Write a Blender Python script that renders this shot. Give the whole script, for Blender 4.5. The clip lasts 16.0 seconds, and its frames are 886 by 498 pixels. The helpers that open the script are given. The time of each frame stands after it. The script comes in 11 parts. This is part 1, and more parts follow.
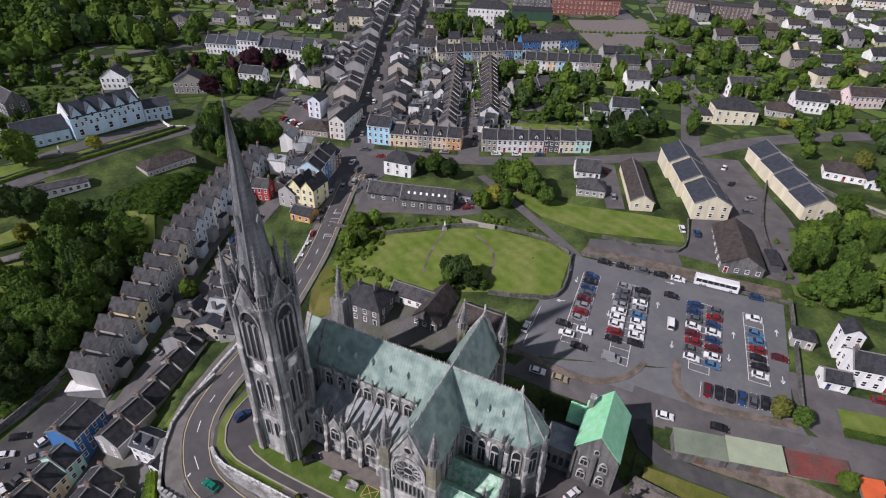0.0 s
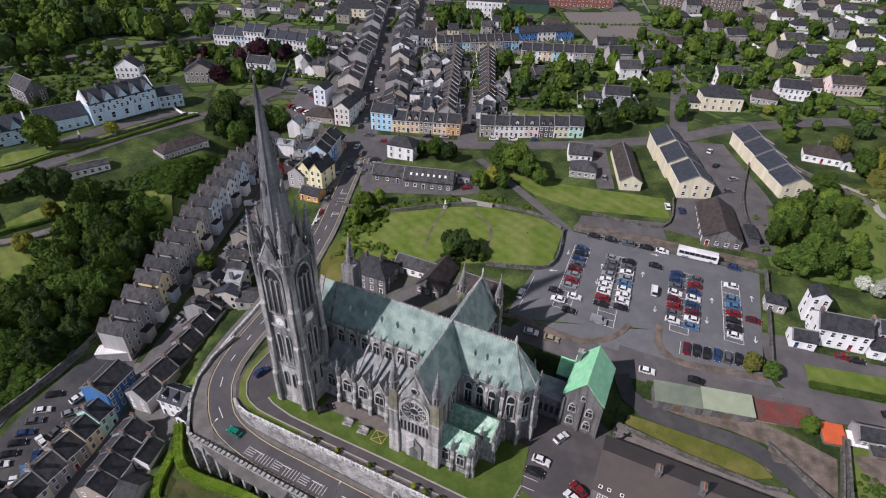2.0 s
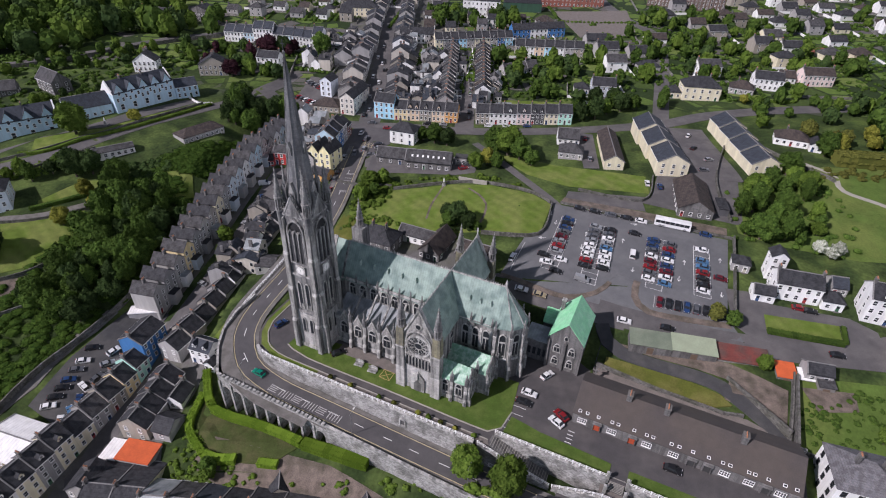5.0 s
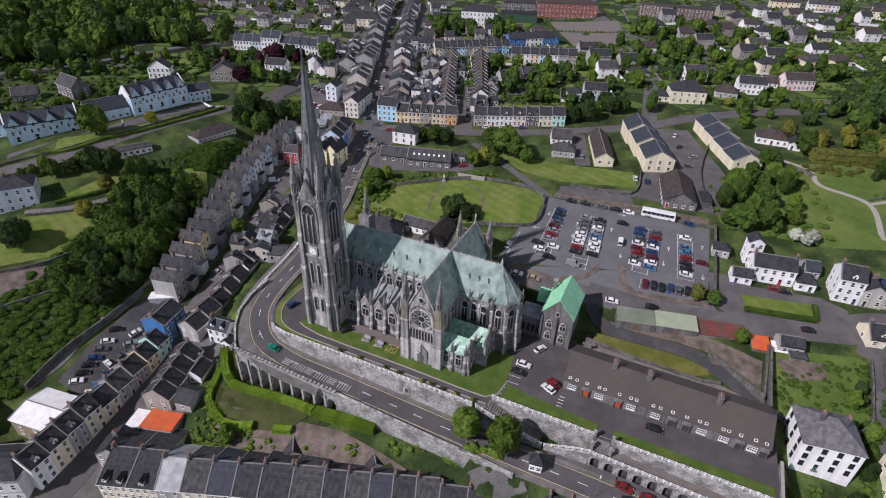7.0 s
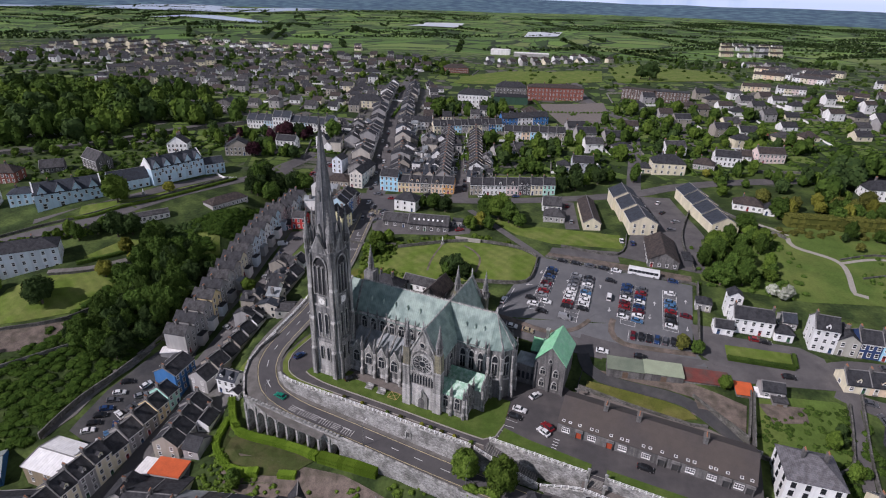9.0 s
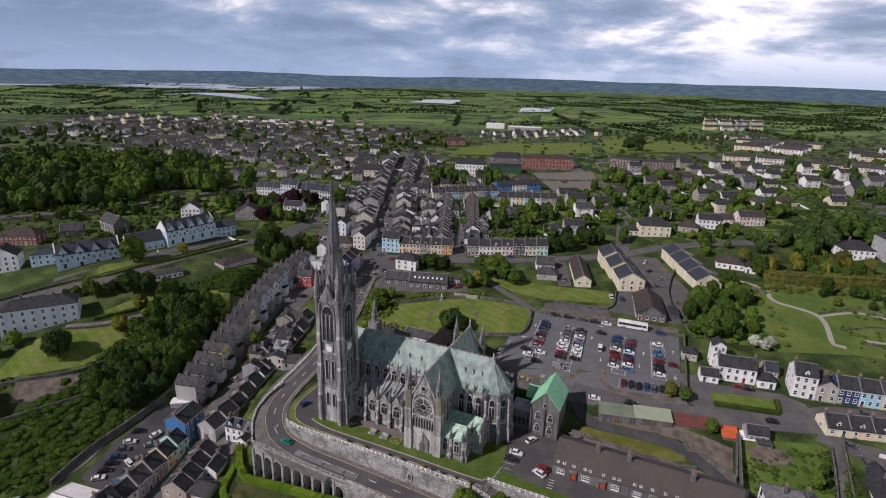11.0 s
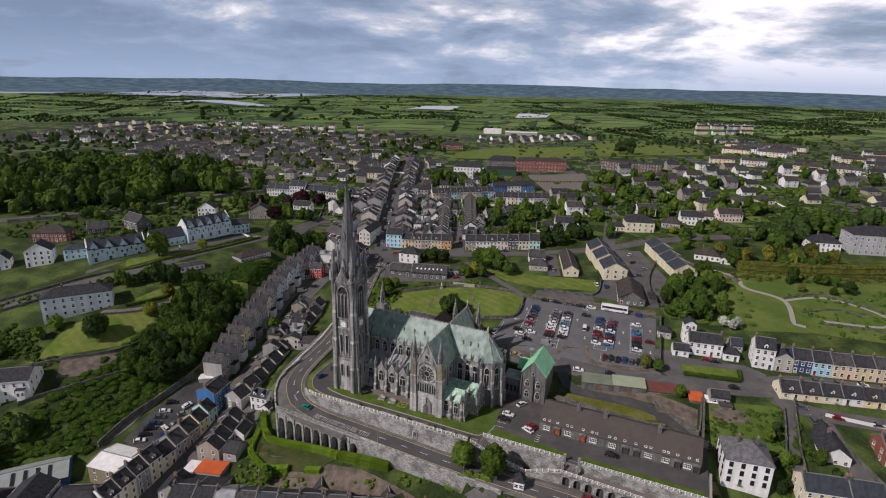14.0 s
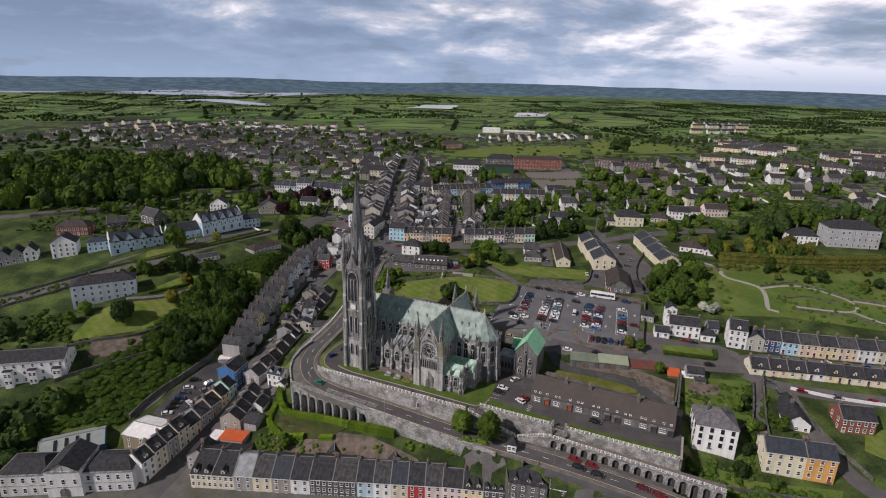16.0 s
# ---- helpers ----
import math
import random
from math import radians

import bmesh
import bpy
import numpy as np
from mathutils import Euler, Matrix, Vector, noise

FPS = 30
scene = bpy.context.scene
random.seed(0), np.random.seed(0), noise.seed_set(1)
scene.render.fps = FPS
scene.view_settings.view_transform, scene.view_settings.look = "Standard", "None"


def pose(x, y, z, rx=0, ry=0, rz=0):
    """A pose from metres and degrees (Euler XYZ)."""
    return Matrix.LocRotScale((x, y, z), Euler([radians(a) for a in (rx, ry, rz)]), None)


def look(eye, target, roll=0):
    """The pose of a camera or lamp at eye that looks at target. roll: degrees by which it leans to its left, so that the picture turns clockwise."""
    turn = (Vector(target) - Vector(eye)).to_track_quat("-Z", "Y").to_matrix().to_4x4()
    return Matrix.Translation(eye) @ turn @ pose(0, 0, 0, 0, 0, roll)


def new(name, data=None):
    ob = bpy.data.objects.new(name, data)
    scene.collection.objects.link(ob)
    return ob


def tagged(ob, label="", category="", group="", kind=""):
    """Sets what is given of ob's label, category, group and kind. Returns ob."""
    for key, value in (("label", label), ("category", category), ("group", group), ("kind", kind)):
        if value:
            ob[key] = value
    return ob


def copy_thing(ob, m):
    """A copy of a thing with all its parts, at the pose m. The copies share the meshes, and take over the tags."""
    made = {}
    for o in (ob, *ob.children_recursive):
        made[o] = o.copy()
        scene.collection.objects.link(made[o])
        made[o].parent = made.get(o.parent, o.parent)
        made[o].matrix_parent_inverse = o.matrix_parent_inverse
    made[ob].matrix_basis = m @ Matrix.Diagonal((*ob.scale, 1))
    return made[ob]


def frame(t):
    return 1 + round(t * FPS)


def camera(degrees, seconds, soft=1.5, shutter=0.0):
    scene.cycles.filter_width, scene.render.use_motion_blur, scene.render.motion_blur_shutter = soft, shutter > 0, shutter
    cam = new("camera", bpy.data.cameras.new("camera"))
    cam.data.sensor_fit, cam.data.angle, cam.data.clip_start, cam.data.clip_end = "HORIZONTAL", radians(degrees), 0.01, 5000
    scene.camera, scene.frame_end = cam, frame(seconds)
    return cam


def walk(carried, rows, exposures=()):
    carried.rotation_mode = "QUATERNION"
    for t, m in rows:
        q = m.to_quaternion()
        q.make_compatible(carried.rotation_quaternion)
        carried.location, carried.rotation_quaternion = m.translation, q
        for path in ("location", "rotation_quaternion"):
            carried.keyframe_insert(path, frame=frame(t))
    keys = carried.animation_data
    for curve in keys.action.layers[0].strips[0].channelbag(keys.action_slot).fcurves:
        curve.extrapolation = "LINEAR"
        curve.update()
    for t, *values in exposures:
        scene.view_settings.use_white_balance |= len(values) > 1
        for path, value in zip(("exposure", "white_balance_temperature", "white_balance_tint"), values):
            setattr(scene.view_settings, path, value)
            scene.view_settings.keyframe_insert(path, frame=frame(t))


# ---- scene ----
cam = camera(78.2, 16.0, soft=1.1)
PATH = [
    (0, (41.619, -82.537, 113.943), (41.496, -80.892, 112.813), 2.0),
    (0.5, (41.309, -86.264, 114.636), (41.191, -84.621, 113.502), 2.1),
    (1, (41.451, -89.799, 115.109), (41.335, -88.159, 113.97), 2.0),
    (1.5, (41.874, -93.544, 115.365), (41.757, -91.906, 114.223), 2.0),
    (2, (42.192, -96.982, 115.435), (42.075, -95.346, 114.291), 2.0),
    (2.5, (42.53, -100.538, 115.408), (42.415, -98.903, 114.263), 2.0),
    (3, (42.622, -104.16, 115.549), (42.508, -102.525, 114.402), 2.0),
    (3.5, (42.866, -107.738, 115.768), (42.753, -106.107, 114.617), 1.9),
    (4, (43.176, -111.331, 115.833), (43.065, -109.7, 114.68), 2.0),
    (6.5, (44.344, -131.134, 116.117), (44.234, -129.463, 115.023), 1.8),
    (7, (44.607, -134.878, 116.123), (44.496, -133.208, 115.028), 1.8),
    (7.5, (44.899, -138.584, 116.122), (44.786, -136.889, 115.068), 1.8),
    (8, (45.097, -142.457, 116.207), (44.982, -140.722, 115.219), 1.7),
    (8.5, (45.23, -146.32, 116.251), (45.112, -144.548, 115.33), 1.7),
    (9, (45.274, -150.282, 116.201), (45.155, -148.476, 115.351), 1.7),
    (9.5, (45.46, -154.149, 116.236), (45.339, -152.311, 115.456), 1.6),
    (11.8, (46.185, -172.141, 116.661), (46.06, -170.233, 116.074), 1.5),
    (12, (46.167, -173.638, 116.693), (46.043, -171.73, 116.105), 1.5),
    (12.5, (46.262, -177.668, 116.832), (46.141, -175.761, 116.241), 1.5),
    (13, (46.682, -182.391, 116.908), (46.561, -180.485, 116.314), 1.4),
    (13.5, (47.108, -187.351, 117.167), (46.986, -185.445, 116.572), 1.4),
    (14, (47.444, -192.397, 117.702), (47.322, -190.492, 117.107), 1.3),
    (14.5, (47.66, -197.461, 118.191), (47.539, -195.555, 117.596), 1.3),
    (15, (47.881, -202.543, 118.872), (47.76, -200.638, 118.274), 1.3),
    (15.5, (48.13, -207.643, 119.458), (48.01, -205.738, 118.859), 1.2),
    (16, (48.388, -213.06, 119.929), (48.268, -211.156, 119.33), 1.3),
]
walk(cam, [(t, look(e, g, r)) for t, e, g, r in PATH],
     [(0, -0.14, 6100, 24), (8, -0.25, 6000, 25), (9.8, -0.46, 6050, 24), (12, -0.56, 6460, 22), (16, -0.58, 6500, 21)])

# ---- light ----
world = bpy.data.worlds.new("sky")
scene.world = world
world.use_nodes = True


def build_sky():
    nt = world.node_tree
    nt.nodes.clear()
    n = nt.nodes.new
    link = nt.links.new
    out = n("ShaderNodeOutputWorld")
    sky = n("ShaderNodeTexSky")
    sky.sky_type = 'NISHITA'
    sky.sun_disc = False
    sky.sun_elevation = radians(38.6)
    sky.sun_rotation = radians(236)
    sky.air_density, sky.dust_density = 1.3, 1.6
    clear = n("ShaderNodeBackground")
    clear.inputs[1].default_value = 0.07
    link(sky.outputs[0], clear.inputs[0])
    # cloud deck: direction divided by height gives banks that thin towards the horizon
    tc = n("ShaderNodeTexCoord")
    sep = n("ShaderNodeSeparateXYZ")
    link(tc.outputs["Generated"], sep.inputs[0])
    lift = n("ShaderNodeMath")
    lift.operation = 'MAXIMUM'
    lift.inputs[1].default_value = 0.0
    link(sep.outputs[2], lift.inputs[0])
    den = n("ShaderNodeMath")
    den.operation = 'ADD'
    den.inputs[1].default_value = 0.22
    link(lift.outputs[0], den.inputs[0])
    px_, py_ = n("ShaderNodeMath"), n("ShaderNodeMath")
    for node, k in ((px_, 0), (py_, 1)):
        node.operation = 'DIVIDE'
        link(sep.outputs[k], node.inputs[0])
        link(den.outputs[0], node.inputs[1])
    comb = n("ShaderNodeCombineXYZ")
    link(px_.outputs[0], comb.inputs[0])
    link(py_.outputs[0], comb.inputs[1])
    big = n("ShaderNodeTexNoise")
    big.inputs["Scale"].default_value = 1.25
    big.inputs["Detail"].default_value = 11
    big.inputs["Roughness"].default_value = 0.60
    big.inputs["Distortion"].default_value = 0.2
    link(comb.outputs[0], big.inputs["Vector"])
    tone = n("ShaderNodeValToRGB")
    e = tone.color_ramp.elements
    e[0].position, e[0].color = 0.36, (0.36, 0.52, 0.74, 1)
    e[1].position, e[1].color = 0.64, (1.95, 1.97, 2.0, 1)
    mid = e.new(0.48)
    mid.color = (0.54, 0.72, 0.96, 1)
    mid = e.new(0.55)
    mid.color = (0.92, 1.04, 1.18, 1)
    # the deck thins eastwards
    east = n("ShaderNodeMath")
    east.operation = 'MULTIPLY_ADD'
    east.inputs[1].default_value = 0.060
    link(px_.outputs[0], east.inputs[0])
    link(big.outputs["Fac"], east.inputs[2])
    link(east.outputs[0], tone.inputs[0])
    deck = n("ShaderNodeBackground")
    # deck dimmed overhead, out of view, to cut fill light; brighter towards the horizon
    base = n("ShaderNodeMapRange")
    base.inputs["From Max"].default_value = 0.55
    base.inputs["To Min"].default_value = 0.98
    base.inputs["To Max"].default_value = 0.20
    link(lift.outputs[0], base.inputs["Value"])
    link(base.outputs[0], deck.inputs[1])
    veil = n("ShaderNodeMapRange")
    veil.inputs["From Max"].default_value = 0.075
    veil.inputs["To Min"].default_value = 0.8
    veil.inputs["To Max"].default_value = 0.0
    link(lift.outputs[0], veil.inputs["Value"])
    pale = n("ShaderNodeMix")
    pale.data_type = 'RGBA'
    pale.inputs[7].default_value = (0.52, 0.71, 0.95, 1)
    link(veil.outputs[0], pale.inputs[0])
    link(tone.outputs[0], pale.inputs[6])
    link(pale.outputs[2], deck.inputs[0])
    cover = n("ShaderNodeMapRange")
    cover.inputs["From Min"].default_value = 0.30
    cover.inputs["From Max"].default_value = 0.42
    cover.inputs["To Min"].default_value = 0.72
    cover.inputs["To Max"].default_value = 1.0
    link(big.outputs["Fac"], cover.inputs["Value"])
    mix = n("ShaderNodeMixShader")
    link(cover.outputs[0], mix.inputs[0])
    link(clear.outputs[0], mix.inputs[1])
    link(deck.outputs[0], mix.inputs[2])
    link(mix.outputs[0], out.inputs[0])


build_sky()
sun_data = bpy.data.lights.new("sun", 'SUN')
sun_data.energy, sun_data.angle, sun_data.color = 5.0, radians(1.2), (1.0, 0.95, 0.88)
sun = new("sun", sun_data)
sun.matrix_world = look((-83.4, -55.5, 80), (0, 0, 0))

# ---- materials ----
def surface(name, base, rough=0.8, scale=1.0, vary=0.25, bump=0.0, metal=0.0, stain=None, stain_scale=0.15, streak=False, per=0.0, spec=0.5):
    """Two scales of mottling on a base colour, an optional second colour in patches or streaks, and relief."""
    m = bpy.data.materials.new(name)
    m.use_nodes = True
    nt = m.node_tree
    b = nt.nodes["Principled BSDF"]
    n, link = nt.nodes.new, nt.links.new
    tc = n("ShaderNodeTexCoord")
    vec = tc.outputs["Object"]
    fine = n("ShaderNodeTexNoise")
    fine.inputs["Scale"].default_value = scale * 6
    fine.inputs["Detail"].default_value = 5
    broad = n("ShaderNodeTexNoise")
    broad.inputs["Scale"].default_value = scale * 0.7
    broad.inputs["Detail"].default_value = 4
    link(vec, fine.inputs["Vector"])
    link(vec, broad.inputs["Vector"])
    add = n("ShaderNodeMath")
    add.operation = 'ADD'
    link(fine.outputs["Fac"], add.inputs[0])
    link(broad.outputs["Fac"], add.inputs[1])
    val = n("ShaderNodeMapRange")
    val.inputs["From Min"].default_value, val.inputs["From Max"].default_value = 0.6, 1.4
    val.inputs["To Min"].default_value, val.inputs["To Max"].default_value = 1 - vary, 1 + vary
    link(add.outputs[0], val.inputs["Value"])
    last = val.outputs[0]
    if per:
        oi = n("ShaderNodeObjectInfo")
        pm = n("ShaderNodeMapRange")
        pm.inputs["To Min"].default_value, pm.inputs["To Max"].default_value = 1 - per, 1 + per
        link(oi.outputs["Random"], pm.inputs["Value"])
        mul = n("ShaderNodeMath")
        mul.operation = 'MULTIPLY'
        link(last, mul.inputs[0])
        link(pm.outputs[0], mul.inputs[1])
        last = mul.outputs[0]
    mixc = n("ShaderNodeMix")
    mixc.data_type = 'RGBA'
    mixc.inputs[6].default_value = (*base, 1)
    mixc.inputs[7].default_value = (*(stain or base), 1)
    if stain:
        sn = n("ShaderNodeTexNoise")
        sn.inputs["Scale"].default_value = stain_scale
        sn.inputs["Detail"].default_value = 6
        if streak:
            mp = n("ShaderNodeMapping")
            mp.inputs["Scale"].default_value = (5, 5, 0.5)
            link(vec, mp.inputs["Vector"])
            link(mp.outputs[0], sn.inputs["Vector"])
        else:
            link(vec, sn.inputs["Vector"])
        sr = n("ShaderNodeMapRange")
        sr.inputs["From Min"].default_value, sr.inputs["From Max"].default_value = 0.42, 0.62
        link(sn.outputs["Fac"], sr.inputs["Value"])
        link(sr.outputs[0], mixc.inputs[0])
    else:
        mixc.inputs[0].default_value = 0
    vm = n("ShaderNodeVectorMath")
    vm.operation = 'SCALE'
    link(mixc.outputs[2], vm.inputs[0])
    link(last, vm.inputs["Scale"])
    link(vm.outputs[0], b.inputs["Base Color"])
    b.inputs["Roughness"].default_value = rough
    b.inputs["Metallic"].default_value = metal
    b.inputs["Specular IOR Level"].default_value = spec
    if bump:
        bp = n("ShaderNodeBump")
        bp.inputs["Strength"].default_value = bump
        bp.inputs["Distance"].default_value = 0.1
        link(fine.outputs["Fac"], bp.inputs["Height"])
        link(bp.outputs[0], b.inputs["Normal"])
    return m


def coursed(name, base, dark, course=0.35, length=0.8, rough=0.9, stain=None, spec=0.5):
    """Coursed stone or slate: brick pattern for the courses with mottling and weather stains."""
    m = surface(name, base, rough, 1.2, 0.22, 0.3, stain=stain or dark, stain_scale=0.16, streak=True, spec=spec)
    nt = m.node_tree
    n, link = nt.nodes.new, nt.links.new
    b = nt.nodes["Principled BSDF"]
    src = b.inputs["Base Color"].links[0].from_socket
    tc = n("ShaderNodeTexCoord")
    sep = n("ShaderNodeSeparateXYZ")
    link(tc.outputs["Object"], sep.inputs[0])
    along = n("ShaderNodeMath")
    along.operation = 'ADD'
    link(sep.outputs[0], along.inputs[0])
    link(sep.outputs[1], along.inputs[1])
    cv = n("ShaderNodeCombineXYZ")
    link(along.outputs[0], cv.inputs[0])
    link(sep.outputs[2], cv.inputs[1])
    br = n("ShaderNodeTexBrick")
    br.inputs["Color1"].default_value = (1.12, 1.1, 1.08, 1)
    br.inputs["Color2"].default_value = (0.84, 0.85, 0.87, 1)
    br.inputs["Mortar"].default_value = (0.62, 0.62, 0.62, 1)
    br.inputs["Scale"].default_value = 1.0
    br.inputs["Mortar Size"].default_value = 0.02
    br.inputs["Brick Width"].default_value = length
    br.inputs["Row Height"].default_value = course
    link(cv.outputs[0], br.inputs["Vector"])
    mul = n("ShaderNodeVectorMath")
    mul.operation = 'MULTIPLY'
    link(src, mul.inputs[0])
    link(br.outputs["Color"], mul.inputs[1])
    link(mul.outputs[0], b.inputs["Base Color"])
    return m


def seamed(name, base, stain, pitch=0.6, axis=0, rough=0.5, stain_scale=0.35):
    """Sheet roof: standing seams every pitch metres along one axis, with run-off stains."""
    m = surface(name, base, rough, 0.9, 0.20, 0.1, stain=stain, stain_scale=stain_scale)
    nt = m.node_tree
    n, link = nt.nodes.new, nt.links.new
    b = nt.nodes["Principled BSDF"]
    src = b.inputs["Base Color"].links[0].from_socket
    tc = n("ShaderNodeTexCoord")
    wv = n("ShaderNodeTexWave")
    wv.bands_direction = 'XYZ'[axis]
    wv.inputs["Scale"].default_value = 0.314 / pitch
    wv.inputs["Distortion"].default_value = 0.0
    link(tc.outputs["Object"], wv.inputs["Vector"])
    mr = n("ShaderNodeMapRange")
    mr.inputs["From Min"].default_value, mr.inputs["From Max"].default_value = 0.85, 1.0
    mr.inputs["To Min"].default_value, mr.inputs["To Max"].default_value = 1.0, 0.84
    link(wv.outputs["Fac"], mr.inputs["Value"])
    sc = n("ShaderNodeVectorMath")
    sc.operation = 'SCALE'
    link(src, sc.inputs[0])
    link(mr.outputs[0], sc.inputs["Scale"])
    link(sc.outputs[0], b.inputs["Base Color"])
    return m


def foliage(name, base, tip):
    """Leaves: each leaf clump its own tone between two greens, a little light let through."""
    m = bpy.data.materials.new(name)
    m.use_nodes = True
    nt = m.node_tree
    n, link = nt.nodes.new, nt.links.new
    b = nt.nodes["Principled BSDF"]
    g = n("ShaderNodeNewGeometry")
    oi = n("ShaderNodeObjectInfo")
    mx = n("ShaderNodeMix")
    mx.data_type = 'RGBA'
    mx.inputs[6].default_value = (*base, 1)
    mx.inputs[7].default_value = (*tip, 1)
    link(g.outputs["Random Per Island"], mx.inputs[0])
    hue = n("ShaderNodeHueSaturation")
    mr = n("ShaderNodeMapRange")
    mr.inputs["To Min"].default_value, mr.inputs["To Max"].default_value = 0.65, 1.3
    link(oi.outputs["Random"], mr.inputs["Value"])
    link(mr.outputs[0], hue.inputs["Value"])
    link(mx.outputs[2], hue.inputs["Color"])
    link(hue.outputs[0], b.inputs["Base Color"])
    b.inputs["Roughness"].default_value = 0.9
    b.inputs["Specular IOR Level"].default_value = 0.06
    return m


def stones(name, base, dark, size=0.5):
    """Rough wall of odd stones: each stone its own tone, pale joints, lichen patches."""
    m = surface(name, base, 0.95, 1.0, 0.25, 0.4, stain=dark, stain_scale=0.28)
    nt = m.node_tree
    n, link = nt.nodes.new, nt.links.new
    b = nt.nodes["Principled BSDF"]
    src = b.inputs["Base Color"].links[0].from_socket
    tc = n("ShaderNodeTexCoord")
    mp = n("ShaderNodeMapping")
    mp.inputs["Scale"].default_value = (1 / size, 1 / size, 1.5 / size)
    link(tc.outputs["Object"], mp.inputs["Vector"])
    cell = n("ShaderNodeTexVoronoi")
    cell.inputs["Scale"].default_value = 1.0
    link(mp.outputs[0], cell.inputs["Vector"])
    sp = n("ShaderNodeSeparateColor")
    link(cell.outputs["Color"], sp.inputs[0])
    mr = n("ShaderNodeMapRange")
    mr.inputs["To Min"].default_value, mr.inputs["To Max"].default_value = 0.62, 1.32
    link(sp.outputs[0], mr.inputs["Value"])
    sc = n("ShaderNodeVectorMath")
    sc.operation = 'SCALE'
    link(src, sc.inputs[0])
    link(mr.outputs[0], sc.inputs["Scale"])
    link(sc.outputs[0], b.inputs["Base Color"])
    bp = n("ShaderNodeBump")
    bp.inputs["Strength"].default_value = 0.7
    bp.inputs["Distance"].default_value = 0.15
    link(cell.outputs["Distance"], bp.inputs["Height"])
    link(bp.outputs[0], b.inputs["Normal"])
    return m


SPIRE = coursed("spire_stone", (0.165, 0.168, 0.172), (0.085, 0.087, 0.092), 0.5, 1.0)
STONE = coursed("cathedral_limestone", (0.33, 0.325, 0.305), (0.075, 0.076, 0.075), 0.45, 1.0)
STONE_PALE = coursed("pale_limestone", (0.47, 0.465, 0.44), (0.19, 0.19, 0.175), 0.45, 1.0)
STONE_CLEAN = coursed("clean_limestone", (0.46, 0.45, 0.43), (0.25, 0.245, 0.23), 0.45, 1.0)
TOWER_STONE = coursed("tower_limestone", (0.235, 0.235, 0.228), (0.075, 0.076, 0.078), 0.45, 1.0)
TOWER_TRIM = coursed("tower_dressings", (0.315, 0.312, 0.30), (0.12, 0.12, 0.118), 0.45, 1.0)
LICHEN = coursed("lichened_limestone", (0.26, 0.24, 0.15), (0.13, 0.125, 0.10), 0.45, 1.0)
STONE_DARK = coursed("sandstone_wall", (0.17, 0.165, 0.16), (0.09, 0.088, 0.085), 0.35, 0.8)
RUBBLE = stones("rubble_wall", (0.225, 0.215, 0.20), (0.12, 0.118, 0.105), 0.6)
WALL_PALE = stones("pale_rubble_wall", (0.34, 0.335, 0.32), (0.17, 0.168, 0.155), 0.5)
COPPER = seamed("copper_roof", (0.26, 0.345, 0.30), (0.15, 0.22, 0.195), 0.7, 0)
COPPER_Y = seamed("copper_roof_cross", (0.26, 0.345, 0.30), (0.15, 0.22, 0.195), 0.7, 1)
# roof copper lightened for the vents, sunlight put into the colour
LIT_COPPER = surface("lit_copper", (0.36, 0.45, 0.40), 0.6, 1.0, 0.15)
BRIGHT_COPPER = seamed("verdigris_roof", (0.25, 0.66, 0.35), (0.33, 0.70, 0.43), 0.6, 1)
CHAPEL_COPPER = seamed("streaked_copper_roof", (0.16, 0.34, 0.22), (0.38, 0.53, 0.43), 0.6, 0, stain_scale=1.0)
LEAD = seamed("lead_roof", (0.20, 0.22, 0.225), (0.30, 0.32, 0.33), 0.8, 0)
SLATE = coursed("slate_roof", (0.047, 0.048, 0.053), (0.026, 0.027, 0.030), 0.35, 0.6, 0.8, spec=0.3)
SLATE_BLUE = coursed("blue_slate_roof", (0.048, 0.056, 0.070), (0.036, 0.042, 0.052), 0.3, 0.45, 0.75, spec=0.3)
TILE_BROWN = coursed("brown_tile_roof", (0.075, 0.060, 0.053), (0.045, 0.038, 0.036), 0.3, 0.4, 0.85, spec=0.3)
TILE_GREY = coursed("grey_tile_roof", (0.078, 0.077, 0.079), (0.044, 0.043, 0.044), 0.35, 0.6, 0.85, spec=0.3)
TILE_PALE = coursed("weathered_slate_roof", (0.17, 0.165, 0.175), (0.11, 0.105, 0.11), 0.3, 0.45, 0.8)
ASPHALT = surface("asphalt", (0.050, 0.050, 0.052), 0.9, 0.8, 0.22, 0.1, stain=(0.074, 0.072, 0.070), stain_scale=0.16)
ASPHALT_OLD = surface("old_asphalt", (0.088, 0.083, 0.083), 0.9, 0.6, 0.22, 0.1, stain=(0.118, 0.110, 0.108), stain_scale=0.14)
ROAD_GREY = surface("road_asphalt", (0.078, 0.074, 0.076), 0.9, 0.8, 0.16, 0.1, stain=(0.098, 0.093, 0.094), stain_scale=0.12)
CONCRETE = surface("concrete_path", (0.17, 0.16, 0.148), 0.9, 0.8, 0.25, 0.1, stain=(0.12, 0.112, 0.10), stain_scale=0.3)
GRAVEL = surface("gravel", (0.16, 0.14, 0.125), 0.95, 0.8, 0.3, 0.2)
KERB = surface("kerb_stone", (0.33, 0.31, 0.27), 0.9, 1.0, 0.2)
LINE_WHITE = surface("road_paint", (0.72, 0.72, 0.70), 0.7, 1.5, 0.15)
LINE_WORN = surface("worn_road_paint", (0.42, 0.41, 0.40), 0.8, 2.5, 0.35)
LINE_YELLOW = surface("yellow_road_paint", (0.48, 0.41, 0.24), 0.7, 1.5, 0.2)
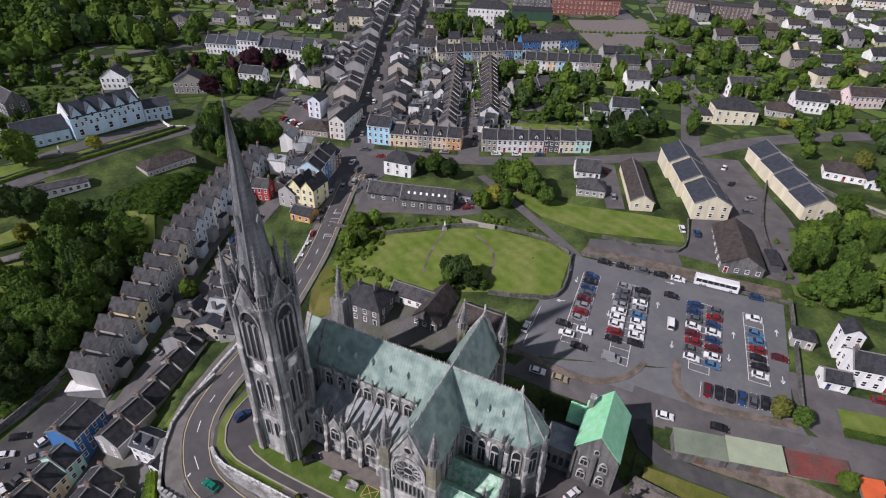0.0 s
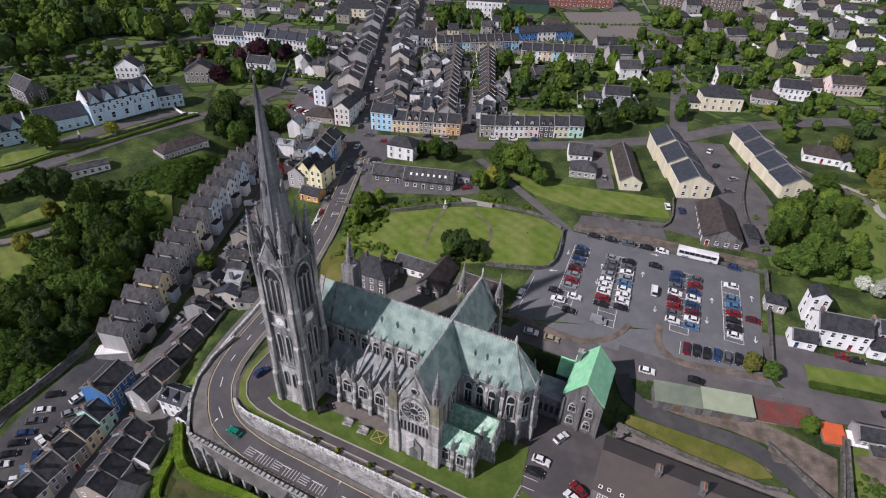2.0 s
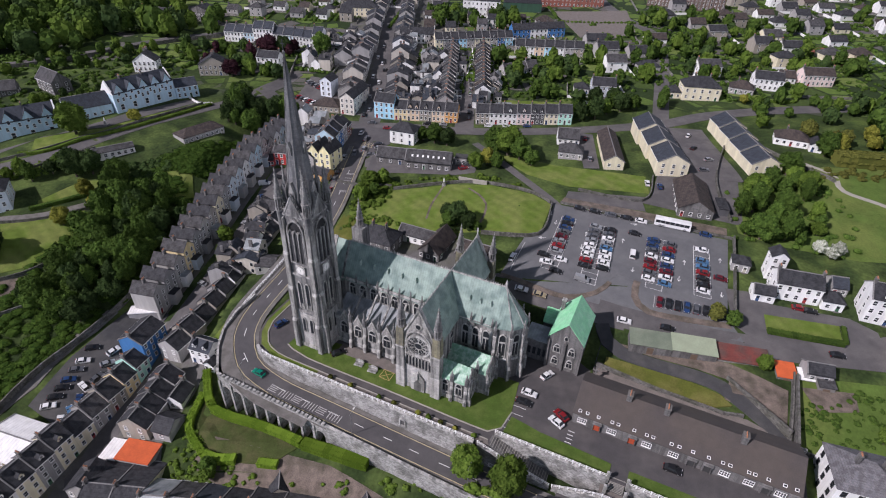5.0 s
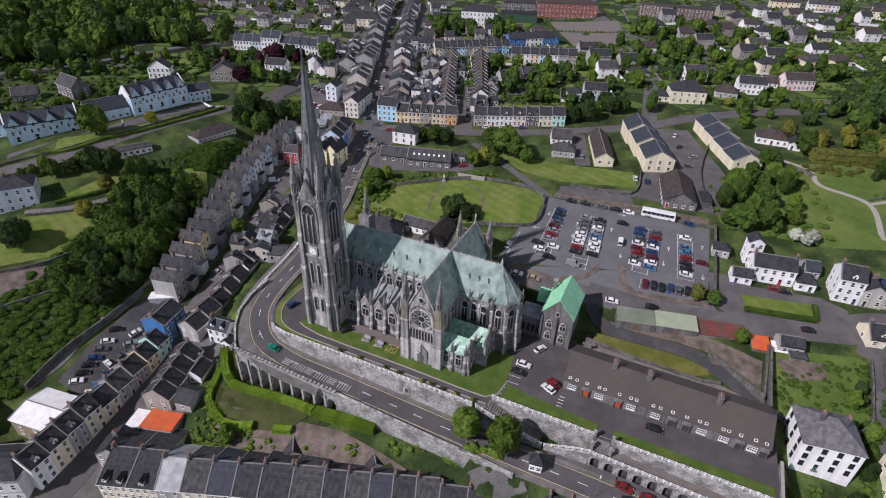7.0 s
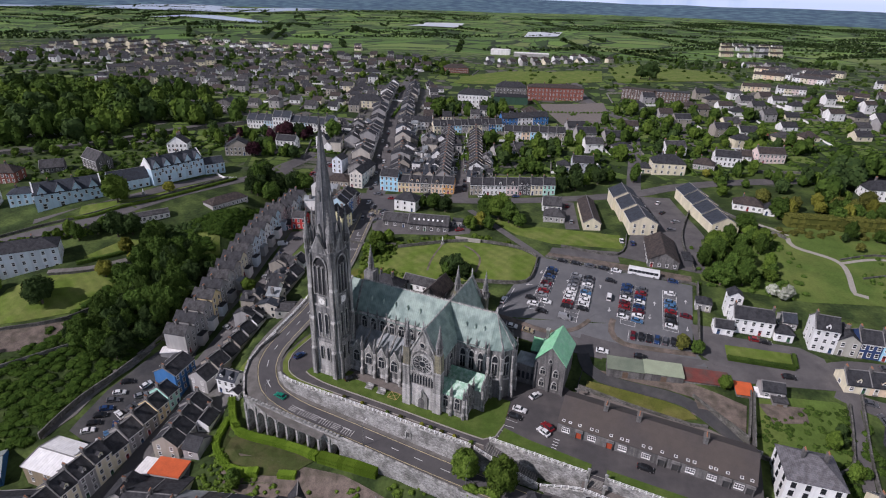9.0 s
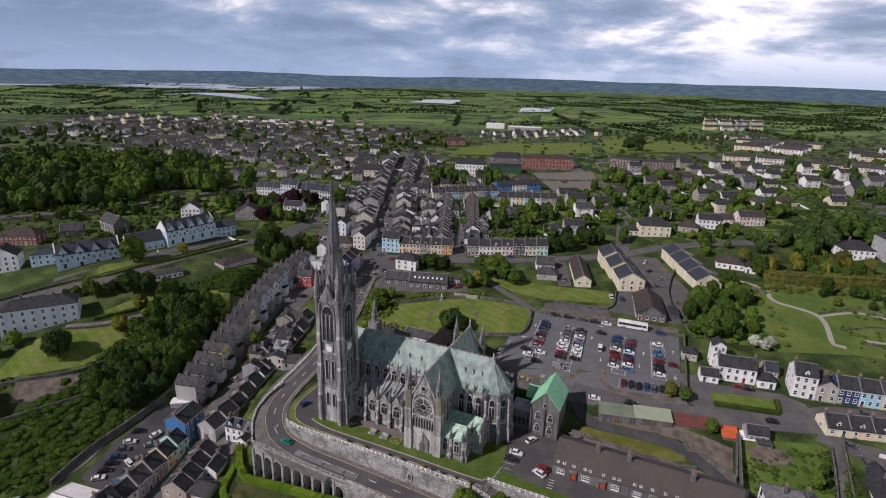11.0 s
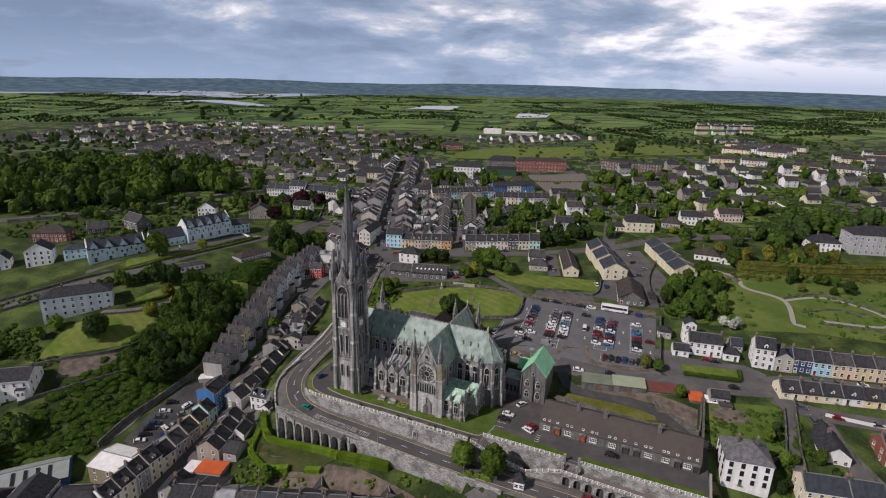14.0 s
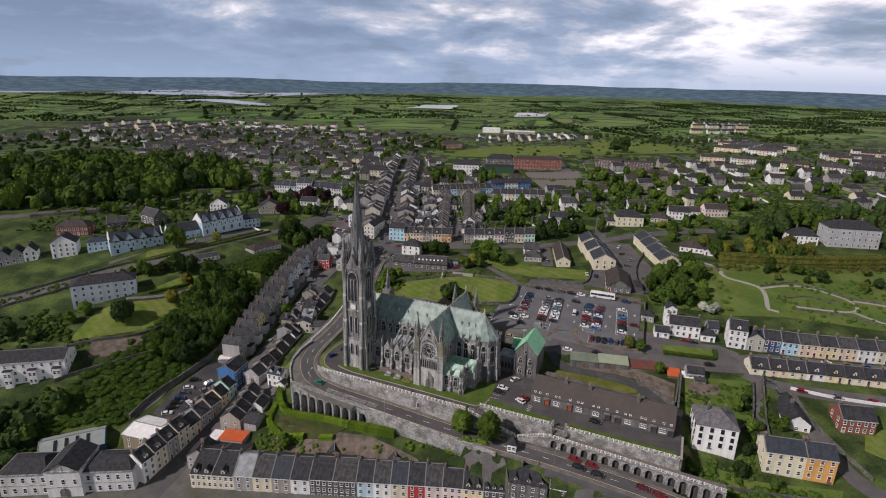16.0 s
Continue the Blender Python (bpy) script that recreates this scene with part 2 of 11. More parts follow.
GRASS = surface("grass", (0.085, 0.135, 0.026), 0.95, 0.25, 0.30, 0.2, stain=(0.125, 0.16, 0.038), stain_scale=0.05, spec=0.2)
FORECOURT = surface("worn_forecourt_asphalt", (0.068, 0.063, 0.064), 0.9, 0.7, 0.2, 0.1, stain=(0.092, 0.084, 0.082), stain_scale=0.13)
CLOSE_LAWN = surface("close_mown_lawn", (0.068, 0.112, 0.020), 0.95, 0.6, 0.25, 0.1, stain=(0.095, 0.135, 0.03), stain_scale=0.2, spec=0.15)
# rough olive grass, darkened so the hedged lawn's shading is in the colour
ROUGH_LAWN = surface("shaded_rough_lawn", (0.052, 0.068, 0.02), 0.95, 0.5, 0.35, 0.2, stain=(0.085, 0.085, 0.035), stain_scale=0.2, spec=0.15)
LAWN = surface("mown_lawn", (0.105, 0.155, 0.025), 0.95, 0.6, 0.26, 0.1, stain=(0.155, 0.185, 0.048), stain_scale=0.14, spec=0.15)


def mow(m, pitch=3.2):
    """Faint lighter and darker swathes left by the mower."""
    nt = m.node_tree
    n, link = nt.nodes.new, nt.links.new
    b = nt.nodes["Principled BSDF"]
    src = b.inputs["Base Color"].links[0].from_socket
    tc = n("ShaderNodeTexCoord")
    wv = n("ShaderNodeTexWave")
    wv.bands_direction = 'DIAGONAL'
    wv.inputs["Scale"].default_value = 0.314 / pitch
    wv.inputs["Distortion"].default_value = 1.4
    wv.inputs["Detail"].default_value = 1.0
    wv.inputs["Detail Scale"].default_value = 0.2
    link(tc.outputs["Object"], wv.inputs["Vector"])
    mr = n("ShaderNodeMapRange")
    mr.inputs["To Min"].default_value, mr.inputs["To Max"].default_value = 0.93, 1.06
    link(wv.outputs["Fac"], mr.inputs["Value"])
    sc = n("ShaderNodeVectorMath")
    sc.operation = 'SCALE'
    link(src, sc.inputs[0])
    link(mr.outputs[0], sc.inputs["Scale"])
    link(sc.outputs[0], b.inputs["Base Color"])


EARTH = surface("rough_earth", (0.155, 0.122, 0.10), 0.95, 0.7, 0.5, 0.6, stain=(0.095, 0.08, 0.06), stain_scale=0.3)
mow(LAWN)
GLASS = surface("window_glass", (0.025, 0.028, 0.032), 0.12, 0.3, 0.3)
LEADED = surface("leaded_glass", (0.022, 0.025, 0.03), 0.5, 2.0, 0.4, spec=0.25)
FRAME_WHITE = surface("white_frame", (0.78, 0.78, 0.76), 0.5, 1.0, 0.08)
IRON = surface("dark_iron", (0.04, 0.04, 0.045), 0.5, 2.0, 0.2, metal=0.4)
WHITE_IRON = surface("white_painted_iron", (0.80, 0.80, 0.78), 0.5, 2.0, 0.15)
TIMBER = surface("weathered_timber", (0.13, 0.09, 0.06), 0.8, 2.0, 0.3)
BARK = surface("bark", (0.09, 0.07, 0.055), 0.95, 3.0, 0.4, 0.5)
RUBBER = surface("tyre_rubber", (0.02, 0.02, 0.02), 0.8, 2.0, 0.2)
CHROME = surface("wheel_alloy", (0.45, 0.45, 0.46), 0.35, 2.0, 0.1, metal=0.8)
POT = surface("clay_pot", (0.38, 0.17, 0.09), 0.85, 2.0, 0.25)
CLOCK = surface("clock_face", (0.75, 0.74, 0.70), 0.6, 1.0, 0.08)
ROOF_WHITE = seamed("white_sheet_roof", (0.86, 0.85, 0.83), (0.80, 0.79, 0.76), 1.0, 0)
ROOF_GREEN = surface("green_felt_roof", (0.145, 0.175, 0.125), 0.9, 0.5, 0.2, stain=(0.20, 0.23, 0.165), stain_scale=0.1)
ROOF_PALE = surface("pale_green_roof", (0.30, 0.345, 0.235), 0.9, 0.5, 0.15)
ROOF_RED = surface("rusty_red_roof", (0.17, 0.045, 0.035), 0.85, 0.5, 0.35, stain=(0.11, 0.06, 0.05), stain_scale=0.2)
ROOF_ORANGE = surface("orange_roof", (0.58, 0.11, 0.03), 0.8, 0.6, 0.2)
LEAF = foliage("leaf_green", (0.030, 0.060, 0.011), (0.078, 0.128, 0.023))
LEAF_FRESH = foliage("leaf_fresh", (0.055, 0.098, 0.013), (0.120, 0.180, 0.030))
LEAF_DARK = foliage("leaf_dark", (0.018, 0.035, 0.011), (0.046, 0.074, 0.021))
LEAF_OLIVE = foliage("leaf_olive", (0.058, 0.068, 0.016), (0.13, 0.132, 0.030))
LEAF_GOLD = foliage("leaf_gold", (0.10, 0.112, 0.016), (0.20, 0.195, 0.034))
LEAF_PURPLE = foliage("leaf_purple", (0.022, 0.010, 0.014), (0.055, 0.020, 0.026))
BLOSSOM = foliage("blossom", (0.12, 0.16, 0.07), (0.55, 0.55, 0.50))
BOX_HEDGE = foliage("box_hedge", (0.07, 0.125, 0.010), (0.135, 0.215, 0.022))

PAINTS = {}


def paint(r, g, b):
    """Painted render of one colour, weather-streaked."""
    key = (r, g, b)
    if key not in PAINTS:
        d = tuple(c * 0.84 for c in key)
        PAINTS[key] = surface("render_paint", key, 0.8, 0.8, 0.10, 0.05, stain=d, stain_scale=0.12, streak=True, per=0.06)
    return PAINTS[key]


W_WHITE, W_CREAM, W_GREY, W_BLUE = (0.82, 0.82, 0.80), (0.72, 0.66, 0.48), (0.36, 0.35, 0.34), (0.36, 0.55, 0.66)
W_STONE, W_YELLOW, W_PEACH, W_MINT = (0.34, 0.31, 0.26), (0.78, 0.64, 0.36), (0.78, 0.60, 0.42), (0.46, 0.78, 0.66)
W_NAVY, W_SKY, W_PINK, W_RED = (0.03, 0.06, 0.16), (0.38, 0.68, 0.84), (0.76, 0.62, 0.58), (0.50, 0.05, 0.045)
W_DARK, W_TEAL, W_ORANGE, W_BRICK = (0.09, 0.09, 0.095), (0.06, 0.20, 0.23), (0.68, 0.36, 0.11), (0.25, 0.085, 0.06)
W_ICE, W_ROYAL = (0.50, 0.67, 0.76), (0.05, 0.18, 0.42)
ROOF_SMOOTH = surface("smooth_brown_roof", (0.078, 0.064, 0.055), 0.85, 0.8, 0.16, 0.1, stain=(0.066, 0.056, 0.052), stain_scale=0.12)

# ---- mesh helpers ----
class Shape:
    """Gathers faces by material and turns them into one mesh."""

    def __init__(self):
        self.v, self.f, self.m, self.mats = [], [], [], []

    def slot(self, mat):
        if mat not in self.mats:
            self.mats.append(mat)
        return self.mats.index(mat)

    def face(self, pts, mat):
        i = len(self.v)
        self.v.extend(tuple(p) for p in pts)
        self.f.append(tuple(range(i, i + len(pts))))
        self.m.append(self.slot(mat))

    def hull(self, lower, upper, mat, cap=True, base=False):
        """Side faces between two rings of as many points, and the caps."""
        i, k, s = len(self.v), len(lower), self.slot(mat)
        self.v.extend(tuple(p) for p in lower)
        self.v.extend(tuple(p) for p in upper)
        for j in range(k):
            a, b = i + j, i + (j + 1) % k
            self.f.append((a, b, b + k, a + k))
            self.m.append(s)
        if cap:
            self.f.append(tuple(range(i + k, i + 2 * k)))
            self.m.append(s)
        if base:
            self.f.append(tuple(range(i + k - 1, i - 1, -1)))
            self.m.append(s)

    def box(self, x0, y0, z0, x1, y1, z1, mat, base=True):
        r = [(x0, y0), (x1, y0), (x1, y1), (x0, y1)]
        self.hull([(x, y, z0) for x, y in r], [(x, y, z1) for x, y in r], mat, True, base)

    def taper(self, cx, cy, z0, z1, a0, b0, a1, b1, mat):
        """Box of half sizes a0, b0 below and a1, b1 above."""
        self.hull([(cx + sx * a0, cy + sy * b0, z0) for sx, sy in ((-1, -1), (1, -1), (1, 1), (-1, 1))],
                  [(cx + sx * a1, cy + sy * b1, z1) for sx, sy in ((-1, -1), (1, -1), (1, 1), (-1, 1))], mat, True, True)

    def ring(self, cx, cy, z0, r0, z1, r1, mat, sides=8, turn=None, cap=True):
        t = math.pi / sides if turn is None else turn
        ang = [t + 2 * math.pi * k / sides for k in range(sides)]
        self.hull([(cx + r0 * math.cos(a), cy + r0 * math.sin(a), z0) for a in ang],
                  [(cx + r1 * math.cos(a), cy + r1 * math.sin(a), z1) for a in ang], mat, cap, True)

    def prism(self, poly, mat, along):
        """A polygon of 3D points pushed along a vector."""
        up = [(p[0] + along[0], p[1] + along[1], p[2] + along[2]) for p in poly]
        self.hull(poly, up, mat, True, True)

    def mesh(self, name, tidy=True):
        me = bpy.data.meshes.new(name)
        me.from_pydata(self.v, [], self.f)
        for mat in self.mats:
            me.materials.append(mat)
        me.polygons.foreach_set("material_index", self.m)
        if tidy:
            bm = bmesh.new()
            bm.from_mesh(me)
            bmesh.ops.remove_doubles(bm, verts=bm.verts, dist=0.0005)
            bmesh.ops.recalc_face_normals(bm, faces=bm.faces)
            bm.to_mesh(me)
            bm.free()
        me.update()
        return me


def part(name, data, parent=None, m=None, label=""):
    """Links a mesh, or a Shape, as one object under a thing or a part."""
    ob = new(name, data.mesh(name) if isinstance(data, Shape) else data)
    if parent is not None:
        ob.parent = parent
    if m is not None:
        ob.matrix_basis = m
    if label:
        ob["label"] = label
    return ob


def thing(name, label, category, m=None, group="", kind=""):
    """An Empty at the base of a thing, to parent its parts."""
    ob = new(name)
    ob.empty_display_size = 0.3
    if m is not None:
        ob.matrix_basis = m
    return tagged(ob, label, category, group, kind)


def solo(name, shape, label, category, m=None, group="", kind=""):
    ob = new(name, shape.mesh(name) if isinstance(shape, Shape) else shape)
    if m is not None:
        ob.matrix_basis = m
    return tagged(ob, label, category, group, kind)


SHARED = {}


def shared(key, make):
    if key not in SHARED:
        SHARED[key] = make()
    return SHARED[key]


# ---- lie of the land: height profiles northwards, one for each easting ----
LAND_W2 = [(-120, -33), (-40, -26), (0, -12), (60, 6), (100, 13), (150, 19), (230, 26), (350, 28)]
LAND_W1 = [(-120, -33), (-50, -26), (-20, -14), (31, 5), (60, 11), (90, 17), (120, 18), (150, 19), (225, 26), (350, 30)]
LAND_STREET = [(-120, -32), (-40, -25), (10, -17), (75, 0), (110, 5), (150, 10), (212, 24), (260, 27), (350, 30)]
LAND_TOWER = [(-120, -32), (-60, -27), (-47, -24), (-38, -18), (-26, -14), (-14, -13), (0, -5), (40, 0), (75, 5), (108, 9.5), (150, 11), (200, 18), (260, 25), (350, 28)]
LAND_APSE = [(-120, -32), (-72, -28), (-56, -26.5), (-48, -24), (-44.5, -12), (-41, -9), (-35, -6), (-20, -2), (0, -1.5), (15, 3), (25, 7), (65, 12), (100, 12.5), (145, 13), (200, 18), (260, 24), (350, 27)]
LAND_PARK = [(-120, -28), (-80, -22), (-62, -15), (-50, -12), (-42, -6), (-30, -2), (-12, 2), (5, 5), (60, 12), (100, 15.5), (145, 16), (200, 20), (260, 25), (350, 29)]
LAND_E1 = [(-120, -26), (-70, -16), (-30, -4), (-2, 4.5), (15, 7.3), (55, 12.5), (95, 17.5), (128, 17.5), (190, 23), (260, 28), (350, 33)]
LAND_E2 = [(-120, -26), (-60, -14), (0, 4), (50, 12), (100, 18), (190, 25), (260, 30), (350, 35)]
LAND_BANK = [(-120, -33), (-50, -26), (-20, -19), (-2, -16.5), (18, -11), (31, -4), (46, 1.5), (57, 5.5), (72, 8.3), (86, 11.8), (97, 13.3), (113, 13.8), (150, 15), (225, 26), (350, 30)]
EASTINGS = [-260, -130, -77, -65, -20, 60, 125, 190, 320]
PROFILES = [LAND_W2, LAND_W1, LAND_BANK, LAND_STREET, LAND_TOWER, LAND_APSE, LAND_PARK, LAND_E1, LAND_E2]
FADE = [(350, 1.0), (700, 0.75), (1500, 0.35), (3600, 0.4), (5200, 0.5)]
YAW = radians(-20.3)
CU, SU = math.cos(YAW), math.sin(YAW)


def along(profile, t):
    return float(np.interp(t, [p[0] for p in profile], [p[1] for p in profile]))


def land(x, y):
    yy = min(max(y, -120), 350)
    z = float(np.interp(x, EASTINGS, [along(p, yy) for p in PROFILES]))
    return z * along(FADE, y) if y > 350 else z


def site(u, v):
    """Plan of the cathedral's own axes to the world's."""
    return (u * CU - v * SU, u * SU + v * CU)


def unsite(x, y):
    return (x * CU + y * SU, -x * SU + y * CU)


# hill road round the cathedral: plan and height
HILL_ROAD = [(-12.6, 114, 10.0), (-13.0, 88, 7.3), (-13.6, 64, 4.9), (-17.6, 34, 1.6), (-22.6, 14, 0.0), (-24.6, 4, -1.2), (-23.4, -5, -2.4), (-19.6, -11.4, -3.1)]
HILL_ROAD += [(*site(u, v), z) for u, v, z in ((-4, -20.4, -3.95), (7, -20.7, -4.5), (19, -20.7, -5.0), (33, -20.6, -5.8), (52, -20.4, -6.9), (75, -20.8, -6.7), (96, -21.2, -6.4), (130, -23.0, -7.2), (165, -30, -9.2))]


def smooth_line(pts, step=2.5):
    """Evenly spaced points on a rounded line through the given ones."""
    p = [Vector(q) for q in pts]
    out = []
    for i in range(len(p) - 1):
        a, b, c, d = p[max(i - 1, 0)], p[i], p[i + 1], p[min(i + 2, len(p) - 1)]
        n = max(1, int((c - b).length / step))
        for k in range(n):
            t = k / n
            out.append(0.5 * ((2 * b) + (c - a) * t + (2 * a - 5 * b + 4 * c - d) * t * t + (3 * b - a - 3 * c + d) * t ** 3))
    out.append(p[-1])
    return out


ROAD_LINE = smooth_line(HILL_ROAD)
ROAD_XYZ = np.array([tuple(p) for p in ROAD_LINE])


ARCADE_FOOT = [(-21, -16.6), (-10, -15.6), (8, -13.6), (20, -12.8), (35, -12.0), (52, -11.0), (58, -9.0)]


def ground(x, y):
    """Height of the ground sheet: the land, cut under the hill road and the terrace."""
    z = land(x, y)
    if -50 < x < 190 and -95 < y < 125:
        u, v = unsite(x, y)
        if -17 < u < 134 and -15 < v < 34:
            z = min(z, -0.35) if v < 20 or u < 62 else min(z, 2.4)
        if -21 < u < 58 and -34 < v < -21.5:
            z = min(z, along(ARCADE_FOOT, u))
        d2 = (ROAD_XYZ[:, 0] - x) ** 2 + (ROAD_XYZ[:, 1] - y) ** 2
        k = int(d2.argmin())
        d = math.sqrt(d2[k])
        if d < 9:
            cut = ROAD_XYZ[k, 2] - 0.35
            t = ROAD_XYZ[min(k + 1, len(ROAD_XYZ) - 1)] - ROAD_XYZ[max(k - 1, 0)]
            inner_side = t[0] * (y - ROAD_XYZ[k, 1]) - t[1] * (x - ROAD_XYZ[k, 0]) > 0
            if v < -21.5 and -21 < u < 58:
                pass
            elif u >= 58 and not inner_side:
                z = max(min(z, cut), cut - max(0.0, d - (8.5 if u > 88 else 6.0)) * 2.5)
            elif inner_side and u < 145 and d < 7.5:
                z = cut
            else:
                z = min(z, cut + max(0.0, d - 5.5) * 1.2)
    return z

# ---- ground ----
def countryside():
    """Grass near by; far off a patchwork of fields and dark hedges."""
    m = surface("open_ground", (0.030, 0.050, 0.014), 0.95, 0.16, 0.55, 0.3, stain=(0.070, 0.100, 0.026), stain_scale=0.11, spec=0.2)
    nt = m.node_tree
    n, link = nt.nodes.new, nt.links.new
    b = nt.nodes["Principled BSDF"]
    src = b.inputs["Base Color"].links[0].from_socket
    tc = n("ShaderNodeTexCoord")
    mp = n("ShaderNodeMapping")
    mp.inputs["Rotation"].default_value = (0, 0, 0.35)
    mp.inputs["Scale"].default_value = (1 / 190, 1 / 120, 1)
    link(tc.outputs["Object"], mp.inputs["Vector"])
    cell = n("ShaderNodeTexVoronoi")
    cell.inputs["Scale"].default_value = 1.0
    cell.inputs["Randomness"].default_value = 0.75
    link(mp.outputs[0], cell.inputs["Vector"])
    bw = n("ShaderNodeSeparateColor")
    link(cell.outputs["Color"], bw.inputs[0])
    ramp = n("ShaderNodeValToRGB")
    el = ramp.color_ramp.elements
    el[0].position, el[0].color = 0.0, (0.080, 0.140, 0.036, 1)
    el[1].position, el[1].color = 1.0, (0.165, 0.195, 0.070, 1)
    for pos, c in ((0.3, (0.120, 0.215, 0.046, 1)), (0.55, (0.026, 0.046, 0.017, 1)), (0.75, (0.155, 0.255, 0.056, 1))):
        e2 = el.new(pos)
        e2.color = c
    link(bw.outputs[0], ramp.inputs[0])
    edge = n("ShaderNodeTexVoronoi")
    edge.feature = 'DISTANCE_TO_EDGE'
    edge.inputs["Scale"].default_value = 1.0
    edge.inputs["Randomness"].default_value = 0.75
    link(mp.outputs[0], edge.inputs["Vector"])
    wob = n("ShaderNodeTexNoise")
    wob.inputs["Scale"].default_value = 0.02
    wob.inputs["Detail"].default_value = 6
    link(tc.outputs["Object"], wob.inputs["Vector"])
    thr = n("ShaderNodeMath")
    thr.operation = 'MULTIPLY'
    thr.inputs[1].default_value = 0.11
    link(wob.outputs["Fac"], thr.inputs[0])
    lt = n("ShaderNodeMath")
    lt.operation = 'LESS_THAN'
    link(edge.outputs["Distance"], lt.inputs[0])
    link(thr.outputs[0], lt.inputs[1])
    hedge = n("ShaderNodeMix")
    hedge.data_type = 'RGBA'
    link(lt.outputs[0], hedge.inputs[0])
    link(ramp.outputs[0], hedge.inputs[6])
    hedge.inputs[7].default_value = (0.022, 0.036, 0.016, 1)
    sep = n("ShaderNodeSeparateXYZ")
    link(tc.outputs["Object"], sep.inputs[0])
    far = n("ShaderNodeMapRange")
    far.inputs["From Min"].default_value, far.inputs["From Max"].default_value = 760, 960
    link(sep.outputs[1], far.inputs["Value"])
    fin = n("ShaderNodeMix")
    fin.data_type = 'RGBA'
    link(far.outputs[0], fin.inputs[0])
    # house plots: lawns, rough grass and paved yards parted by hedges
    pm = n("ShaderNodeMapping")
    pm.inputs["Rotation"].default_value = (0, 0, 0.08)
    pm.inputs["Scale"].default_value = (1 / 13, 1 / 19, 1)
    link(tc.outputs["Object"], pm.inputs["Vector"])
    pc = n("ShaderNodeTexVoronoi")
    pc.inputs["Scale"].default_value = 1.0
    pc.inputs["Randomness"].default_value = 0.7
    link(pm.outputs[0], pc.inputs["Vector"])
    ps = n("ShaderNodeSeparateColor")
    link(pc.outputs["Color"], ps.inputs[0])
    pr = n("ShaderNodeValToRGB")
    pr.color_ramp.interpolation = 'CONSTANT'
    pe = pr.color_ramp.elements
    pe[0].position, pe[0].color = 0.0, (0.095, 0.150, 0.030, 1)
    pe[1].position, pe[1].color = 0.82, (0.11, 0.104, 0.096, 1)
    for pos, c in ((0.22, (0.052, 0.082, 0.020, 1)), (0.42, (0.125, 0.170, 0.042, 1)), (0.60, (0.026, 0.045, 0.013, 1))):
        e3 = pe.new(pos)
        e3.color = c
    link(ps.outputs[0], pr.inputs[0])
    pd = n("ShaderNodeTexVoronoi")
    pd.feature = 'DISTANCE_TO_EDGE'
    pd.inputs["Scale"].default_value = 1.0
    pd.inputs["Randomness"].default_value = 0.7
    link(pm.outputs[0], pd.inputs["Vector"])
    pt = n("ShaderNodeMath")
    pt.operation = 'LESS_THAN'
    pt.inputs[1].default_value = 0.07
    link(pd.outputs["Distance"], pt.inputs[0])
    ph = n("ShaderNodeMix")
    ph.data_type = 'RGBA'
    link(pt.outputs[0], ph.inputs[0])
    link(pr.outputs[0], ph.inputs[6])
    ph.inputs[7].default_value = (0.022, 0.038, 0.012, 1)
    grain = n("ShaderNodeTexNoise")
    grain.inputs["Scale"].default_value = 0.7
    grain.inputs["Detail"].default_value = 6
    link(tc.outputs["Object"], grain.inputs["Vector"])
    gm = n("ShaderNodeMapRange")
    gm.inputs["To Min"].default_value, gm.inputs["To Max"].default_value = 0.45, 1.55
    link(grain.outputs["Fac"], gm.inputs["Value"])
    pv = n("ShaderNodeVectorMath")
    pv.operation = 'SCALE'
    link(ph.outputs[2], pv.inputs[0])
    link(gm.outputs[0], pv.inputs["Scale"])
    town = n("ShaderNodeMapRange")
    town.inputs["From Min"].default_value, town.inputs["From Max"].default_value = 150, 185
    link(sep.outputs[1], town.inputs["Value"])
    near = n("ShaderNodeMix")
    near.data_type = 'RGBA'
    link(town.outputs[0], near.inputs[0])
    link(src, near.inputs[6])
    link(pv.outputs[0], near.inputs[7])
    link(near.outputs[2], fin.inputs[6])
    link(hedge.outputs[2], fin.inputs[7])
    link(fin.outputs[2], b.inputs["Base Color"])
    return m


def axis_steps(lo, hi, near_lo, near_hi, fine):
    a = [near_lo + fine * k for k in range(int((near_hi - near_lo) / fine) + 1)]
    s, x = fine, a[-1]
    while x < hi:
        s *= 1.16
        x = min(hi, x + s)
        a.append(x)
    s, x = fine, a[0]
    while x > lo:
        s *= 1.16
        x = max(lo, x - s)
        a.insert(0, x)
    return a


def build_ground():
    xs = axis_steps(-4800, 4800, -150, 240, 2.5)
    ys = axis_steps(-600, 4850, -80, 150, 2.5)
    verts, faces = [], []
    for y in ys:
        for x in xs:
            z = ground(x, y)
            r = math.hypot(x, y)
            if r > 300:
                z += noise.noise((x * 0.0022, y * 0.0022, 0.3)) * min(14.0, (r - 300) * 0.02)
            verts.append((x, y, z))
    w = len(xs)
    for j in range(len(ys) - 1):
        for i in range(w - 1):
            k = j * w + i
            faces.append((k, k + 1, k + w + 1, k + w))
    me = bpy.data.meshes.new("ground")
    me.from_pydata(verts, [], faces)
    me.materials.append(countryside())
    me.polygons.foreach_set("use_smooth", [True] * len(faces))
    tagged(new("ground", me), "green hillside falling to the harbour, fields beyond", "ground", kind="structure")


build_ground()


def far_ground(x, y):
    r = math.hypot(x, y)
    z = ground(x, y)
    if r > 300:
        z += noise.noise((x * 0.0022, y * 0.0022, 0.3)) * min(14.0, (r - 300) * 0.02)
    return z


